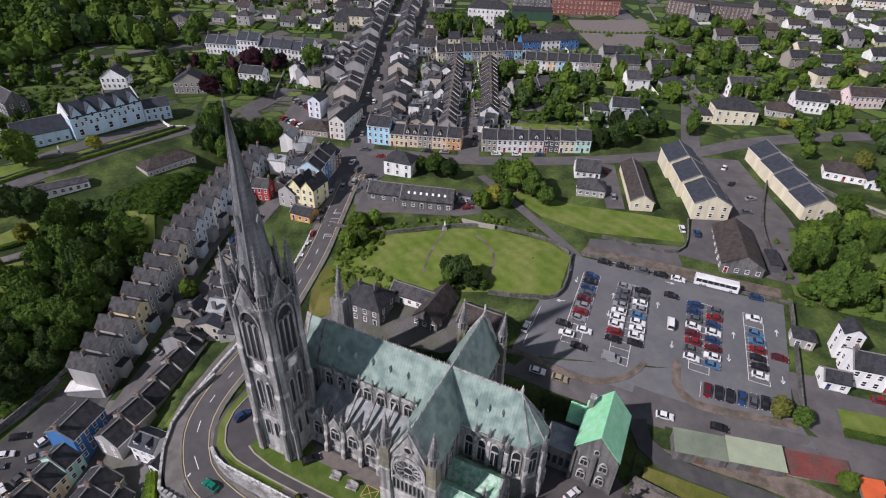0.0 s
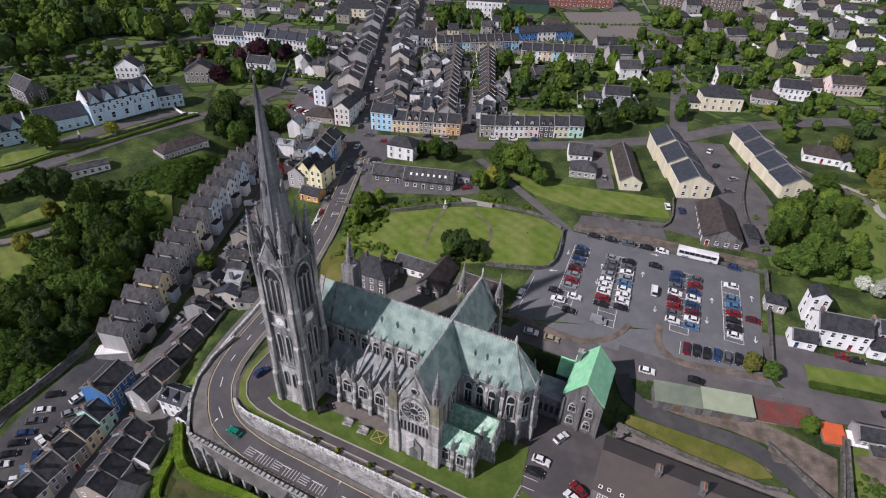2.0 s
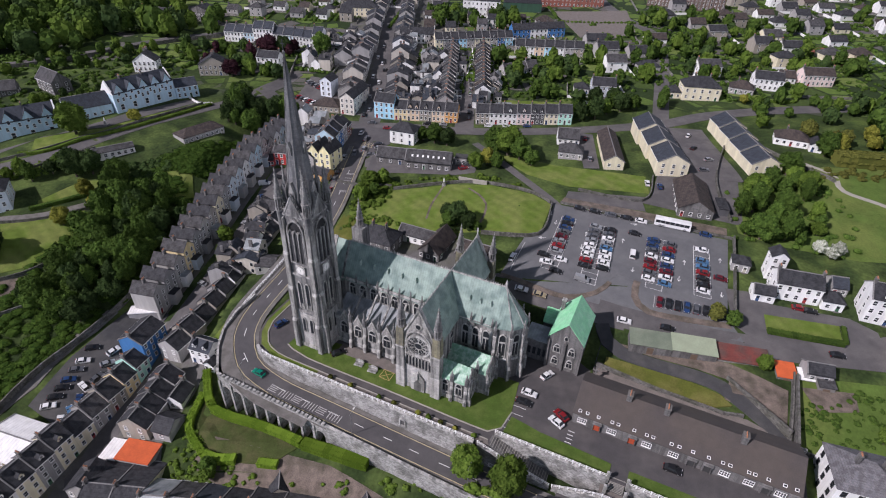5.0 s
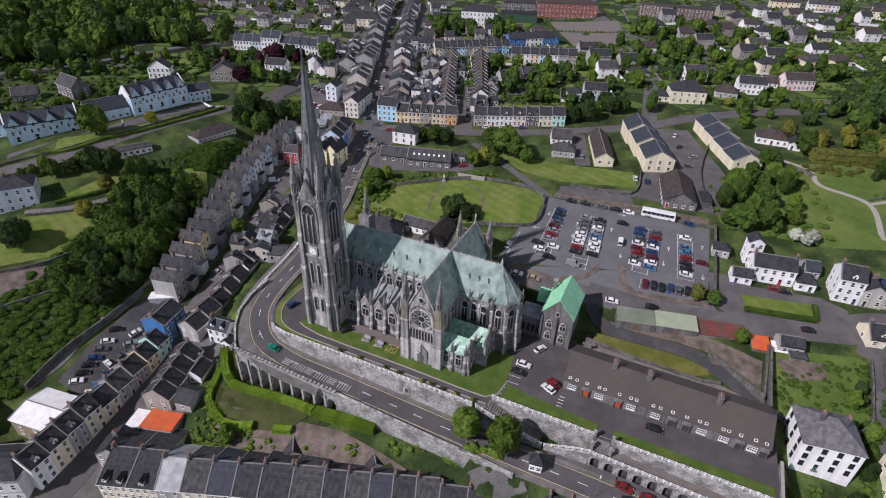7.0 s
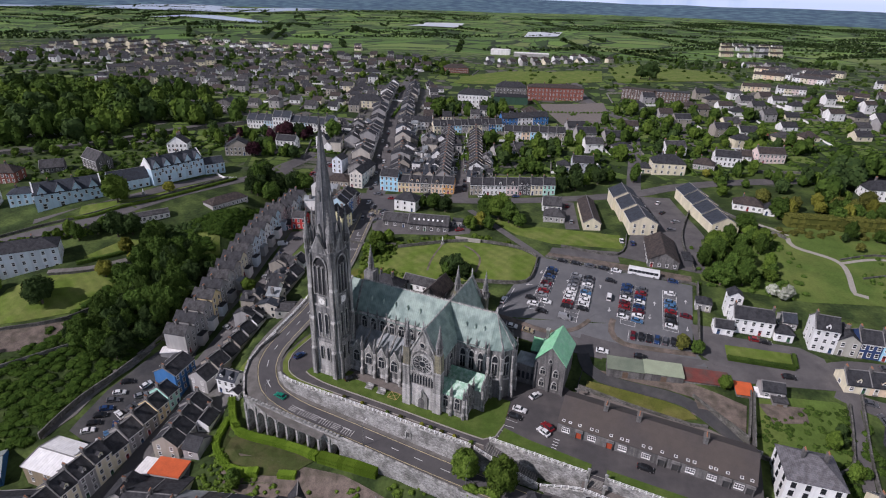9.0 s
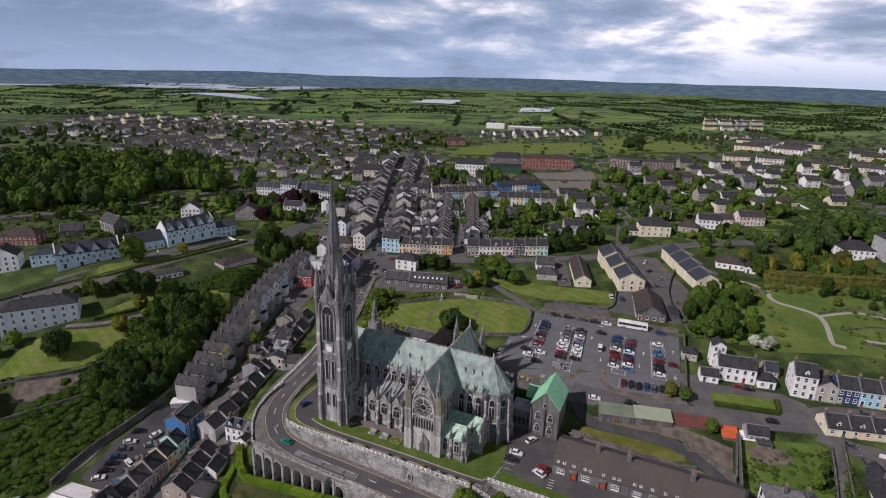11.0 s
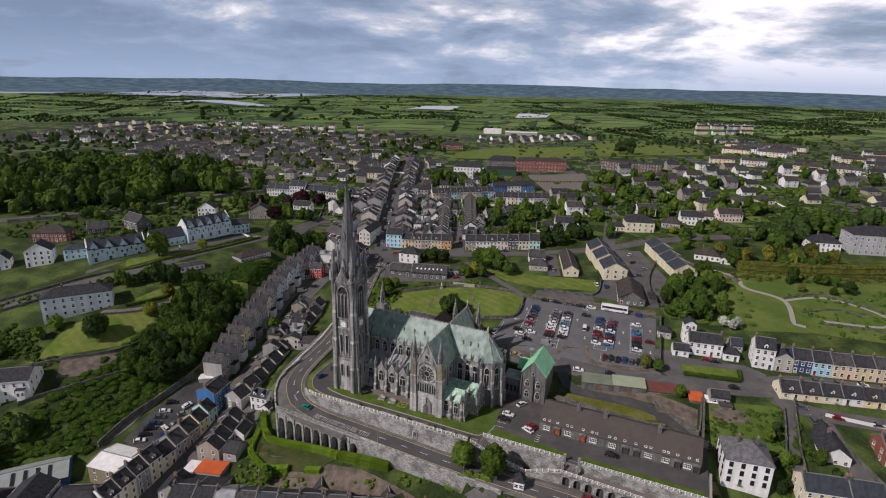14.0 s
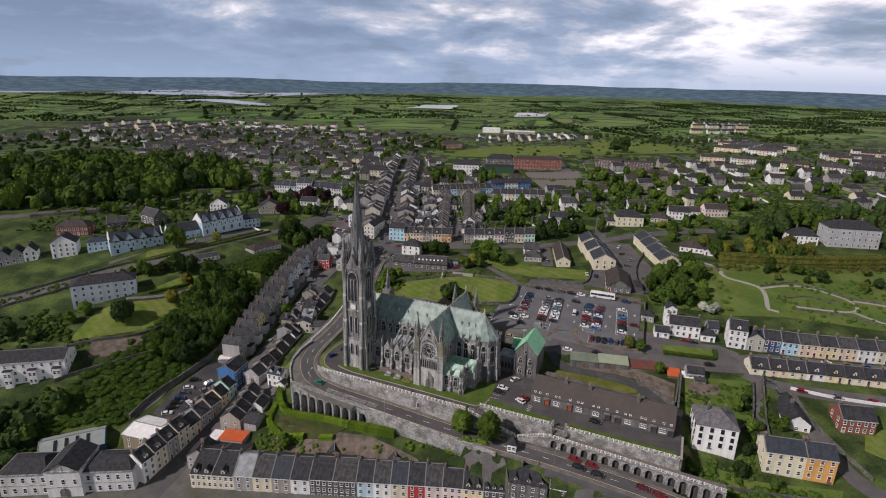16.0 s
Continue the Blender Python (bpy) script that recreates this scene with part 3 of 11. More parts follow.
def ribbon(name, pts, width, mat, label, category, lift=0.12, step=3.0, thick=0.5, heights=False, kind="structure"):
    """A strip of paving laid along a line, following the ground unless its heights are given."""
    line = smooth_line([p if len(p) == 3 else (*p, 0) for p in pts], step)
    s = Shape()
    left, right = [], []
    for i, p in enumerate(line):
        d = (line[min(i + 1, len(line) - 1)] - line[max(i - 1, 0)])
        d.z = 0
        d.normalize()
        nrm = Vector((-d.y, d.x, 0))
        for side, k in ((left, 1), (right, -1)):
            q = p + nrm * (width / 2 * k)
            z = p.z if heights else far_ground(q.x, q.y)
            side.append((q.x, q.y, z + lift))
    for i in range(len(line) - 1):
        a, b, c, d = right[i], right[i + 1], left[i + 1], left[i]
        s.face((a, b, c, d), mat)
        for p, q in ((b, a), (d, c)):
            s.face((p, q, (q[0], q[1], q[2] - thick), (p[0], p[1], p[2] - thick)), mat)
    return solo(name, s.mesh(name), label, category, kind=kind)


def patch(name, poly, mat, label, category, lift=0.15, step=3.0, z=None, skirt=0.5, kind="structure"):
    """A flat or draped piece of paving or lawn with the outline given, as a slab with edges."""
    bm = bmesh.new()
    vs = [bm.verts.new((x, y, 0)) for x, y in poly]
    bm.faces.new(vs)
    if z is None:
        x0, x1 = min(p[0] for p in poly), max(p[0] for p in poly)
        y0, y1 = min(p[1] for p in poly), max(p[1] for p in poly)
        for axis, lo, hi in ((0, x0, x1), (1, y0, y1)):
            c = lo + step
            while c < hi:
                co, no = [0, 0, 0], [0, 0, 0]
                co[axis], no[axis] = c, 1
                bmesh.ops.bisect_plane(bm, geom=bm.verts[:] + bm.edges[:] + bm.faces[:], plane_co=co, plane_no=no)
                c += step
    for v in bm.verts:
        v.co.z = (far_ground(v.co.x, v.co.y) if z is None else z) + lift
    edges = [e for e in bm.edges if e.is_boundary]
    r = bmesh.ops.extrude_edge_only(bm, edges=edges)
    for v in r["geom"]:
        if isinstance(v, bmesh.types.BMVert):
            v.co.z -= skirt
    bmesh.ops.recalc_face_normals(bm, faces=bm.faces)
    up = sum(f.normal.z * f.calc_area() for f in bm.faces)
    if up < 0:
        bmesh.ops.reverse_faces(bm, faces=bm.faces)
    me = bpy.data.meshes.new(name)
    bm.to_mesh(me)
    bm.free()
    me.materials.append(mat)
    return solo(name, me, label, category, kind=kind)


# hill road and its footways
ribbon("road", HILL_ROAD, 6.6, ROAD_GREY, "grey asphalt hill road curving round the cathedral", "road", 0.0, heights=True, thick=0.8)


def offset_line(line, off):
    out = []
    for i, p in enumerate(line):
        d = line[min(i + 1, len(line) - 1)] - line[max(i - 1, 0)]
        d.z = 0
        d.normalize()
        out.append(p + Vector((-d.y, d.x, 0)) * off)
    return out


outer = offset_line(ROAD_LINE, -4.1)
inner = offset_line(ROAD_LINE, 3.9)
ribbon("pavement_curve", [tuple(p) for p in offset_line(ROAD_LINE, -5.6)[30:60:2]], 3.4, CONCRETE, "broad concrete footway outside the bend", "pavement", 0.125, heights=True)
ribbon("pavement_outer", [tuple(p) for p in outer[::3]], 1.7, CONCRETE, "raised concrete footway on the outer side of the hill road", "pavement", 0.13, heights=True)
ribbon("pavement_inner", [tuple(p) for p in inner[::3]], 1.2, CONCRETE, "raised concrete footway under the retaining wall", "pavement", 0.13, heights=True)
ribbon("yellow_line_outer", [tuple(p) for p in offset_line(ROAD_LINE, -2.95)[::3]], 0.22, LINE_YELLOW, "yellow line along the road edge", "road marking", 0.035, heights=True, thick=0.02)
ribbon("yellow_line_inner", [tuple(p) for p in offset_line(ROAD_LINE, 2.95)[::3]], 0.22, LINE_YELLOW, "yellow line along the road edge", "road marking", 0.035, heights=True, thick=0.02)


def road_marks():
    t = thing("centre_line", "broken white centre line and slow markings", "road marking", kind="structure")
    n = len(ROAD_LINE)
    for i in range(8, n - 2, 3):
        a, b = ROAD_LINE[i], ROAD_LINE[i + 1]
        d = (b - a).normalized()
        s = Shape()
        o = Vector((-d.y, d.x, 0)) * 0.1
        s.face([tuple(p + Vector((0, 0, 0.03))) for p in (a - o, b - o, b + o, a + o)], LINE_WHITE)
        part("mark", s, t)
    # worn blocks of writing with groups of cross bars between them
    def bar(u0, v0, u1, v1):
        s = Shape()
        pts = [(u0, v0), (u1, v0), (u1, v1), (u0, v1)]
        w = [site(*p) for p in pts]
        s.face([(x, y, -3.95 - (u + 4) * 0.046 + 0.05) for (x, y), (u, v) in zip(w, pts)], LINE_WORN)
        part("bar", s, t)

    for c in (-1.6, 6.4, 14.4):
        for k in range(4):
            v = -22.6 + k * 0.62
            bar(c - 1.3, v, c + 1.2 - 0.3 * (k % 2), v + 0.26)
        bar(c - 1.55, -22.7, c - 1.4, -20.2)
        for k in range(5):
            bar(c + 2.2 + k * 0.85, -22.9, c + 2.45 + k * 0.85, -20.4)
    for y in (76.5, 77.3, 78.1, 90, 90.8, 91.6):
        q = Shape()
        q.face([(x, yy, far_ground(x, yy) + 0.42) for x, yy in ((-13.4, y), (-10.4, y), (-10.4, y + 0.35), (-13.4, y + 0.35))], LINE_WORN)
        part("bar", q, t)
    for k in range(4):
        y = 81 + k * 2
        q = Shape()
        q.face([(x, yy, far_ground(x, yy) + 0.42) for x, yy in ((-13.4, y), (-10.4, y), (-10.4, y + 0.3), (-13.4, y + 0.3))], LINE_WORN)
        part("bar", q, t)


road_marks()

# other streets
LANE = ASPHALT_OLD
for nm, pts, w, lab in (
        ("road_main_street", [(-12.4, 112), (-14, 147), (-17.6, 186), (-20, 230), (-28, 308), (-36, 420), (-44, 560), (-60, 760)], 11, "asphalt main street climbing north between shops"),
        ("road_second_street", [(35, 135), (33.3, 183), (31, 237), (28, 262)], 9.5, "asphalt side street with parked cars"),
        ("road_cross_street", [(-78, 167), (-45, 146), (-19, 138.5), (5, 138), (38, 135), (88, 139), (132, 148), (165, 160), (240, 172), (330, 180)], 8, "asphalt cross street"),
        ("road_west_street", [(-20, 124), (-34, 112), (-43, 80), (-47.3, 54), (-51, 32), (-57.0, 9), (-59.5, -1), (-58.5, -21), (-60, -36), (-64, -52), (-68, -75)], 7, "narrow asphalt street between steep rows of houses"),
        ("road_upper_west", [(-260, -2), (-190, 42), (-160, 63), (-141, 73.5), (-124.5, 89), (-110.5, 113.5), (-93, 138), (-84, 150), (-74, 168), (-64, 190)], 7, "asphalt road along the western hillside"),
        ("road_rail", [(-420, 90), (-269, 151), (-210, 179), (-157, 222), (-123, 240), (-60, 250)], 8, "road on the wooded bank"),
        ("road_east_street", [(84, 15.5), (95, 12), (123, 4.5), (149, 2.5), (187, 1.5), (225, 1), (330, 0)], 8, "asphalt street along the terraces"),
        ("road_car_park_lane", [(46, 26), (58, 22), (75, 16.5), (92, 11.5)], 7, "asphalt lane below the car park"),
        ("road_upper_terrace", [(158, 4), (172, 8.5), (190, 7.5), (224, 5), (330, 4)], 6, "asphalt street before the painted terrace"),
        ("road_school", [(132, 148), (158, 277), (143, 341), (140, 420), (150, 520)], 8, "pale asphalt road to the school"),
        ("road_far_cross", [(-140, 262), (-24, 262), (28, 258), (95, 262), (158, 277), (260, 300), (420, 320)], 7, "asphalt street behind the terraces"),
        ("road_harbour_street", [(-150, -72), (-60, -66), (0, -64), (60, -66), (120, -72), (180, -80)], 9, "asphalt harbour street"),
        ("road_crescent", [(176, -12), (178, -35), (186, -52), (205, -58), (225, -50), (228, -30)], 6, "asphalt crescent round a lawn")):
    ribbon(nm, pts, w, LANE, lab, "road", 0.16)
ribbon("footpath_lawn", [(41, 121), (50, 107.6), (60.5, 90), (71.8, 72), (75, 66)], 3.4, ASPHALT_OLD, "asphalt path down the green", "path", 0.14)
ribbon("trodden_path", [(29.6, 80.6), (28.1, 75.2), (26.0, 67.0), (25, 58)], 0.8, EARTH, "worn earth path across the green", "path", 0.16)
ribbon("trodden_path_east", [(40, 79), (44.5, 73.6), (47.4, 66.6), (47, 60), (45.2, 54.2), (44, 50)], 0.9, EARTH, "worn earth path across the green", "path", 0.16)
ribbon("parking_lay_by", [(-17.6, 60), (-17.4, 80), (-17.4, 100), (-17.4, 122)], 3.4, ROAD_GREY, "asphalt parking strip along the hill road", "parking", 0.2)
ribbon("garden_path", [(180, 112), (190, 99), (189, 86), (203, 73.5), (197, 51), (201, 49)], 2.2, KERB, "pale path winding through the park", "path", 0.14)
ribbon("garden_path_cross", [(203, 73.5), (225, 78), (243, 64), (238, 52), (212, 55)], 1.6, KERB, "pale path round the rock garden", "path", 0.14)
ribbon("garden_path_loop", [(243, 64), (262, 58), (272, 44), (252, 40), (238, 52)], 1.6, KERB, "pale path round the rock garden", "path", 0.14)

# car park and open yards
CAR_PARK = [(73.8, 67.6), (134, 51.5), (122.2, 11.6), (112, 13.2), (99.6, 16), (96.4, 21), (97.2, 27), (92.1, 30), (88.3, 26.5), (84, 22.3), (74, 20.3), (62, 24), (53.4, 28), (61.8, 46.5), (67.4, 48.2)]
CAR_PARK_ASPHALT = surface("car_park_asphalt", (0.112, 0.114, 0.119), 0.9, 0.8, 0.16, 0.1, stain=(0.135, 0.136, 0.139), stain_scale=0.10)
patch("car_park", CAR_PARK, CAR_PARK_ASPHALT, "dark asphalt car park with painted bays", "car park", 0.15)
patch("earth_strip", [(76, 69.2), (134.5, 54.2), (135.5, 58), (110, 64.8), (78, 72.8)], EARTH, "strip of bare brown earth above the car park", "bank", 0.18)
patch("church_hall_yard", [(78, 72), (108, 66), (108, 72), (142, 60), (150, 92), (118, 93), (112, 76), (80, 78)], ASPHALT_OLD, "asphalt yard round the hall", "yard", 0.12)
patch("apartment_yard", [(132, 92), (152, 90), (150, 142), (128, 145)], ASPHALT_OLD, "asphalt court between apartment blocks", "yard", 0.2)
patch("bungalow_yard", [(88.5, 98), (95, 98), (97, 134), (89, 136)], ASPHALT_OLD, "asphalt parking court", "yard", 0.2)
patch("car_park_west", [(-85.6, -22), (-83, -4), (-71, 24), (-61, 17), (-66, -9), (-71, -28)], ASPHALT, "asphalt yard with parked cars", "car park", 0.2)
patch("car_park_north", [(-60, 150), (-38, 147), (-34, 185), (-56, 188)], ASPHALT_OLD, "asphalt car park behind the shops", "car park", 0.2)
patch("street_yard", [(-48, 96), (-36, 96), (-45, 62), (-49.5, 62)], ASPHALT_OLD, "asphalt yard beside the red house", "yard", 0.2)
patch("town_green", [(67, 48), (72.5, 67), (66, 74), (48, 81.5), (33, 82), (9, 77.5), (-7, 80), (-6, 62), (13, 49.5), (46.6, 49.5)], LAWN, "sloping mown green with stripes", "lawn", 0.12)
patch("upper_green", [(48, 114), (76, 100), (113, 92), (112, 79), (80, 82), (64, 91)], LAWN, "mown green bank", "lawn", 0.12)
patch("bank_lawn", [(-20, 55), (-14, 55), (-20.5, 30), (-30, 12), (-35, 0), (-38, 4), (-33, 22)], LAWN, "sloping lawn beside the hill road", "lawn", 0.12)
patch("villa_lawn", [(134.5, 16.5), (155.6, 13.6), (153.5, 6.5), (133, 9.5)], LAWN, "square lawn with a hedge", "lawn", 0.25)
patch("park_lawn", [(139, 56), (150, 50), (176, 44), (203, 44), (228, 39), (252, 34), (290, 32), (300, 100), (240, 106), (190, 106), (176, 98), (158, 90), (143, 86)], GRASS, "open lawns of the park between pale paths", "lawn", 0.1)
patch("school_yard", [(94, 352), (151, 354), (146, 286), (126, 280), (107, 281)], GRAVEL, "pale worn asphalt yard before the school", "yard", 0.4, 8)
patch("playing_field", [(10, 475), (175, 490), (193, 590), (70, 595), (20, 540)], LAWN, "flat green playing field", "field", 0.4, 20)
patch("meadow", [(190, 480), (330, 520), (360, 630), (258, 740), (205, 610)], LAWN, "green meadow", "field", 0.5, 20)
patch("red_court", [(246, 262), (262, 268), (274, 238), (256, 233)], surface("red_court", (0.22, 0.07, 0.045), 0.9, 0.5, 0.2), "red tennis court", "court", 0.35, 6)
patch("green_court", [(264, 268), (280, 273), (292, 242), (276, 238)], surface("green_court", (0.06, 0.10, 0.06), 0.9, 0.5, 0.2), "green tennis court", "court", 0.35, 6)
patch("crescent_lawn", [(192, -36), (210, -46), (222, -40), (214, -28), (198, -26)], LAWN, "round lawn inside the crescent", "lawn", 0.3)
patch("arcade_lawn", [(-33, -14), (-26, -21.6), (-10, -26.6), (0, -31.5), (-6, -36), (-22, -35), (-31, -28)], ROUGH_LAWN, "lawn inside a clipped hedge", "lawn", 0.35)
patch("rough_slope", [site(-18, -36), site(22, -30), site(44, -31), site(46, -44), site(10, -46), site(-14, -44)], EARTH, "bare earth and rubble slope", "ground", 0.15)

patch("convent_lawn", [(-150, 88), (-127, 100), (-112, 124), (-97, 141), (-95, 138.6), (-110, 119), (-122, 95.6), (-146, 79)], LAWN, "strip of lawn before the convent", "lawn", 0.2)
patch("villa_upper_lawn", [(-124, 50), (-114.5, 64), (-107, 66), (-108, 58), (-122, 46)], LAWN, "lawn above the garden path", "lawn", 0.2)
patch("villa_garden_lawn", [(-142, 28), (-128, 37), (-106, 50), (-98, 36), (-112, 22), (-128, 13), (-144, 8)], LAWN, "sloping lawn below the villa", "lawn", 0.2)
patch("west_meadow", [(-96, 74), (-77, 80), (-72, 68), (-78, 60), (-92, 64)], LAWN, "mown grass above the stepped row", "lawn", 0.2)
ribbon("garden_walk", [(-132, 38), (-118, 44), (-104, 54), (-96, 60)], 2.2, CONCRETE, "pale garden path above the lawn", "path", 0.3)
patch("convent_drive", [(-166, 76), (-144, 92), (-131, 108), (-126, 118), (-108, 142), (-100, 143), (-112, 126), (-127, 102), (-148, 90), (-164, 72)], ASPHALT_OLD, "asphalt drive before the convent", "drive", 0.12)
patch("kitchen_garden", [(-128, 0), (-112, 6), (-104, 14), (-112, 18), (-132, 10)], EARTH, "bare kitchen garden plot", "garden", 0.2)
patch("yard_apron", [(-92, -26), (-87, -16), (-86, -8), (-83.5, 0), (-80, 6), (-77, 14), (-80.5, 14), (-86, 2), (-90, -10), (-95, -24)], CONCRETE, "pale concrete strip beside the car yard", "yard", 0.22)
patch("walled_garden", [(135, -5.5), (161, -6.5), (163, -8), (156, -26), (147, -31), (133, -28.5), (127, -26.5)], GRASS, "rough grass in a walled garden", "garden", 0.2)
patch("shed_bank", [site(80, 33.8), site(93, 33.2), site(104, 33.6), site(112, 33.2), site(118, 30.2), site(127.5, 36), site(112, 38.8), site(87, 34.6)], EARTH, "rubbly brown bank under the sheds", "bank", 0.2)
ribbon("car_park_verge", [(98.0, 27.5), (96.2, 21), (99.6, 15.4), (112, 12.6), (123, 10.9)], 2.2, EARTH, "brown kerbed verge below the car park", "verge", 0.24)
ribbon("car_park_verge_west", [(53.4, 27.3), (62, 23.4), (74, 19.6), (84, 21.7), (89, 26.2)], 1.6, EARTH, "brown kerbed verge below the car park", "verge", 0.24)
patch("steep_plot", [site(112, 26.5), site(127.5, 24.5), site(127.5, 36), site(113, 34.5)], EARTH, "rough earth plot under the sheds", "garden", 0.3)

patch("villa_drive", [(126, 27), (133, 26), (138, 21), (160, 17), (166, 12), (164, -2), (150, 1), (128, 6), (124, 12)], ASPHALT_OLD, "asphalt drive before the white villa", "drive", 0.17)
patch("cottage_back_yard", [site(77.5, 16.6), site(131, 16.6), site(130, 20), site(118, 22.5), site(112, 22), site(95, 21.8), site(78, 23.5)], GRAVEL, "grey gravel yard behind the cottages", "yard", 0.3)
ribbon("road_garden_lane", [(167, -2), (163, -16), (158, -30), (154, -44)], 3.4, ASPHALT_OLD, "narrow lane between garden walls", "lane", 0.2)

ribbon("road_cottage_street", [(163, -2), (172, -7.5), (190, -11.2), (215, -13.4), (250, -16), (330, -20)], 6, ASPHALT_OLD, "asphalt street before the cottage terrace", "road", 0.2)
patch("scrub_bank", [(118, -52), (134, -46), (150, -50), (176, -52), (172, -60), (140, -64), (120, -60)], GRASS, "rough grass bank above the road", "bank", 0.2)
patch("dry_grass", [(118, -42), (128, -40), (129, -47), (119, -49)], surface("dry_grass", (0.20, 0.16, 0.06), 0.95, 0.8, 0.3, 0.2, stain=(0.12, 0.12, 0.04), stain_scale=0.3), "patch of dry yellow grass", "grass", 0.3)

patch("car_park_apron", [(52, 28), (62, 21), (75, 15.5), (97, 11.5), (125, 5), (123.5, 12), (112, 13.8), (99, 17.5), (97, 27), (92, 30.4), (84, 23), (74, 21), (62, 24.6)], CAR_PARK_ASPHALT, "asphalt between the lane and the car park", "forecourt", 0.08)

YARD = surface("concrete_yards", (0.115, 0.110, 0.105), 0.95, 0.35, 0.35, 0.1, stain=(0.085, 0.088, 0.06), stain_scale=0.11)
patch("town_yards", [(-42, 152), (-10, 150), (30, 150), (30, 236), (8, 240), (-12, 252), (-45, 250)], YARD, "grey concrete yards behind the shops", "yard", 0.1, 4)
patch("town_yards_upper", [(-52, 252), (8, 254), (30, 268), (20, 330), (-8, 420), (-60, 425)], YARD, "grey concrete yards behind the upper street", "yard", 0.1, 6)
patch("west_yards", [(-76, 20), (-62, 17), (-55, 44), (-51, 76), (-47, 106), (-58, 108), (-65, 76), (-70, 45)], YARD, "walled yards behind the stepped row", "yard", 0.12)
patch("lower_yards", [(-62, 14), (-50, 14), (-37, -4), (-37, -12), (-40, -30), (-34, -46), (-34, -62), (-120, -76), (-120, -62), (-74, -46), (-66, -14)], YARD, "paved yards and lanes near the harbour", "yard", 0.1, 3)
patch("harbour_yards", [(-34, -47), (60, -47), (66, -62), (-34, -64)], YARD, "narrow yards behind the harbour row", "yard", 0.1, 3)
patch("shops_yard", [(-36, 96), (-20, 96), (-18, 132), (-30, 140), (-48, 142), (-44, 128), (-44, 106)], YARD, "yards behind the shops", "yard", 0.1, 3)
patch("side_street_yards", [(30, 148), (48, 150), (48, 236), (30, 240)], YARD, "yards behind the side street", "yard", 0.08, 4)
patch("parish_yard", [(-8, 36), (14, 52), (34, 46), (50, 42), (48, 30), (34, 26), (10, 32)], YARD, "asphalt yard behind the cathedral", "yard", 0.1, 3)

patch("junction", [(-19, 106), (-6.5, 106), (-2, 112), (1, 118), (4, 131), (0, 135), (-20, 136), (-19.5, 120)], ROAD_GREY, "broad asphalt road junction", "road", 0.19, 3)
patch("school_court", [(-8, 104), (-6, 91), (10, 91.5), (34, 90), (42, 92), (43, 100), (34, 106), (10, 108), (-2, 110)], ASPHALT_OLD, "asphalt court round the old school", "yard", 0.12, 3)

# far country: hills with haze in their colour, and water
def backdrop():
    m = bpy.data.materials.new("hazed_hills")
    m.use_nodes = True
    nt = m.node_tree
    b = nt.nodes["Principled BSDF"]
    n, link = nt.nodes.new, nt.links.new
    tc = n("ShaderNodeTexCoord")
    mp = n("ShaderNodeMapping")
    mp.inputs["Scale"].default_value = (0.016, 0.016, 0.05)
    link(tc.outputs["Object"], mp.inputs["Vector"])
    tex = n("ShaderNodeTexNoise")
    tex.inputs["Scale"].default_value = 1.0
    tex.inputs["Detail"].default_value = 8
    link(mp.outputs[0], tex.inputs["Vector"])
    # aerial haze is put into these blue tones and the emission below
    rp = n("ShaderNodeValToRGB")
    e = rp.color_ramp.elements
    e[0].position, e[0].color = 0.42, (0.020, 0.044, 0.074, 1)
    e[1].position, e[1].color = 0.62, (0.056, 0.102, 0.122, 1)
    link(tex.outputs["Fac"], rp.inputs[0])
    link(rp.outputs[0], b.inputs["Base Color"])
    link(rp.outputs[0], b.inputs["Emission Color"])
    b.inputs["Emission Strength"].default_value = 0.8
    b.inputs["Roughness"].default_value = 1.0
    verts, faces = [], []
    rows = ((3550, 0.0), (3900, 0.30), (4250, 0.62), (4600, 1.0))
    count = 160
    for r, h in rows:
        for k in range(count + 1):
            a = radians(18 + 144 * k / count)
            x, y = r * math.cos(a), r * math.sin(a)
            top = 74 + 14 * noise.noise((k * 0.06, 0.0, 4.1)) + 7 * noise.noise((k * 0.21, 2.0, 0.0)) + 10 * (1 - k / count)
            verts.append((x, y, 4 + (top - 4) * h + (6 * noise.noise((k * 0.3, r * 0.01, 1.0)) if 0 < h < 1 else 0)))
    for j in range(len(rows) - 1):
        for k in range(count):
            a = j * (count + 1) + k
            faces.append((a + 1, a, a + count + 1, a + count + 2))
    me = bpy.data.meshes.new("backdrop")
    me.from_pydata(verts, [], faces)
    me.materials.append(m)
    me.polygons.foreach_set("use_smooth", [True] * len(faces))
    tagged(new("backdrop", me), "hills on the horizon, blue haze put into their colour", "hills", kind="structure")


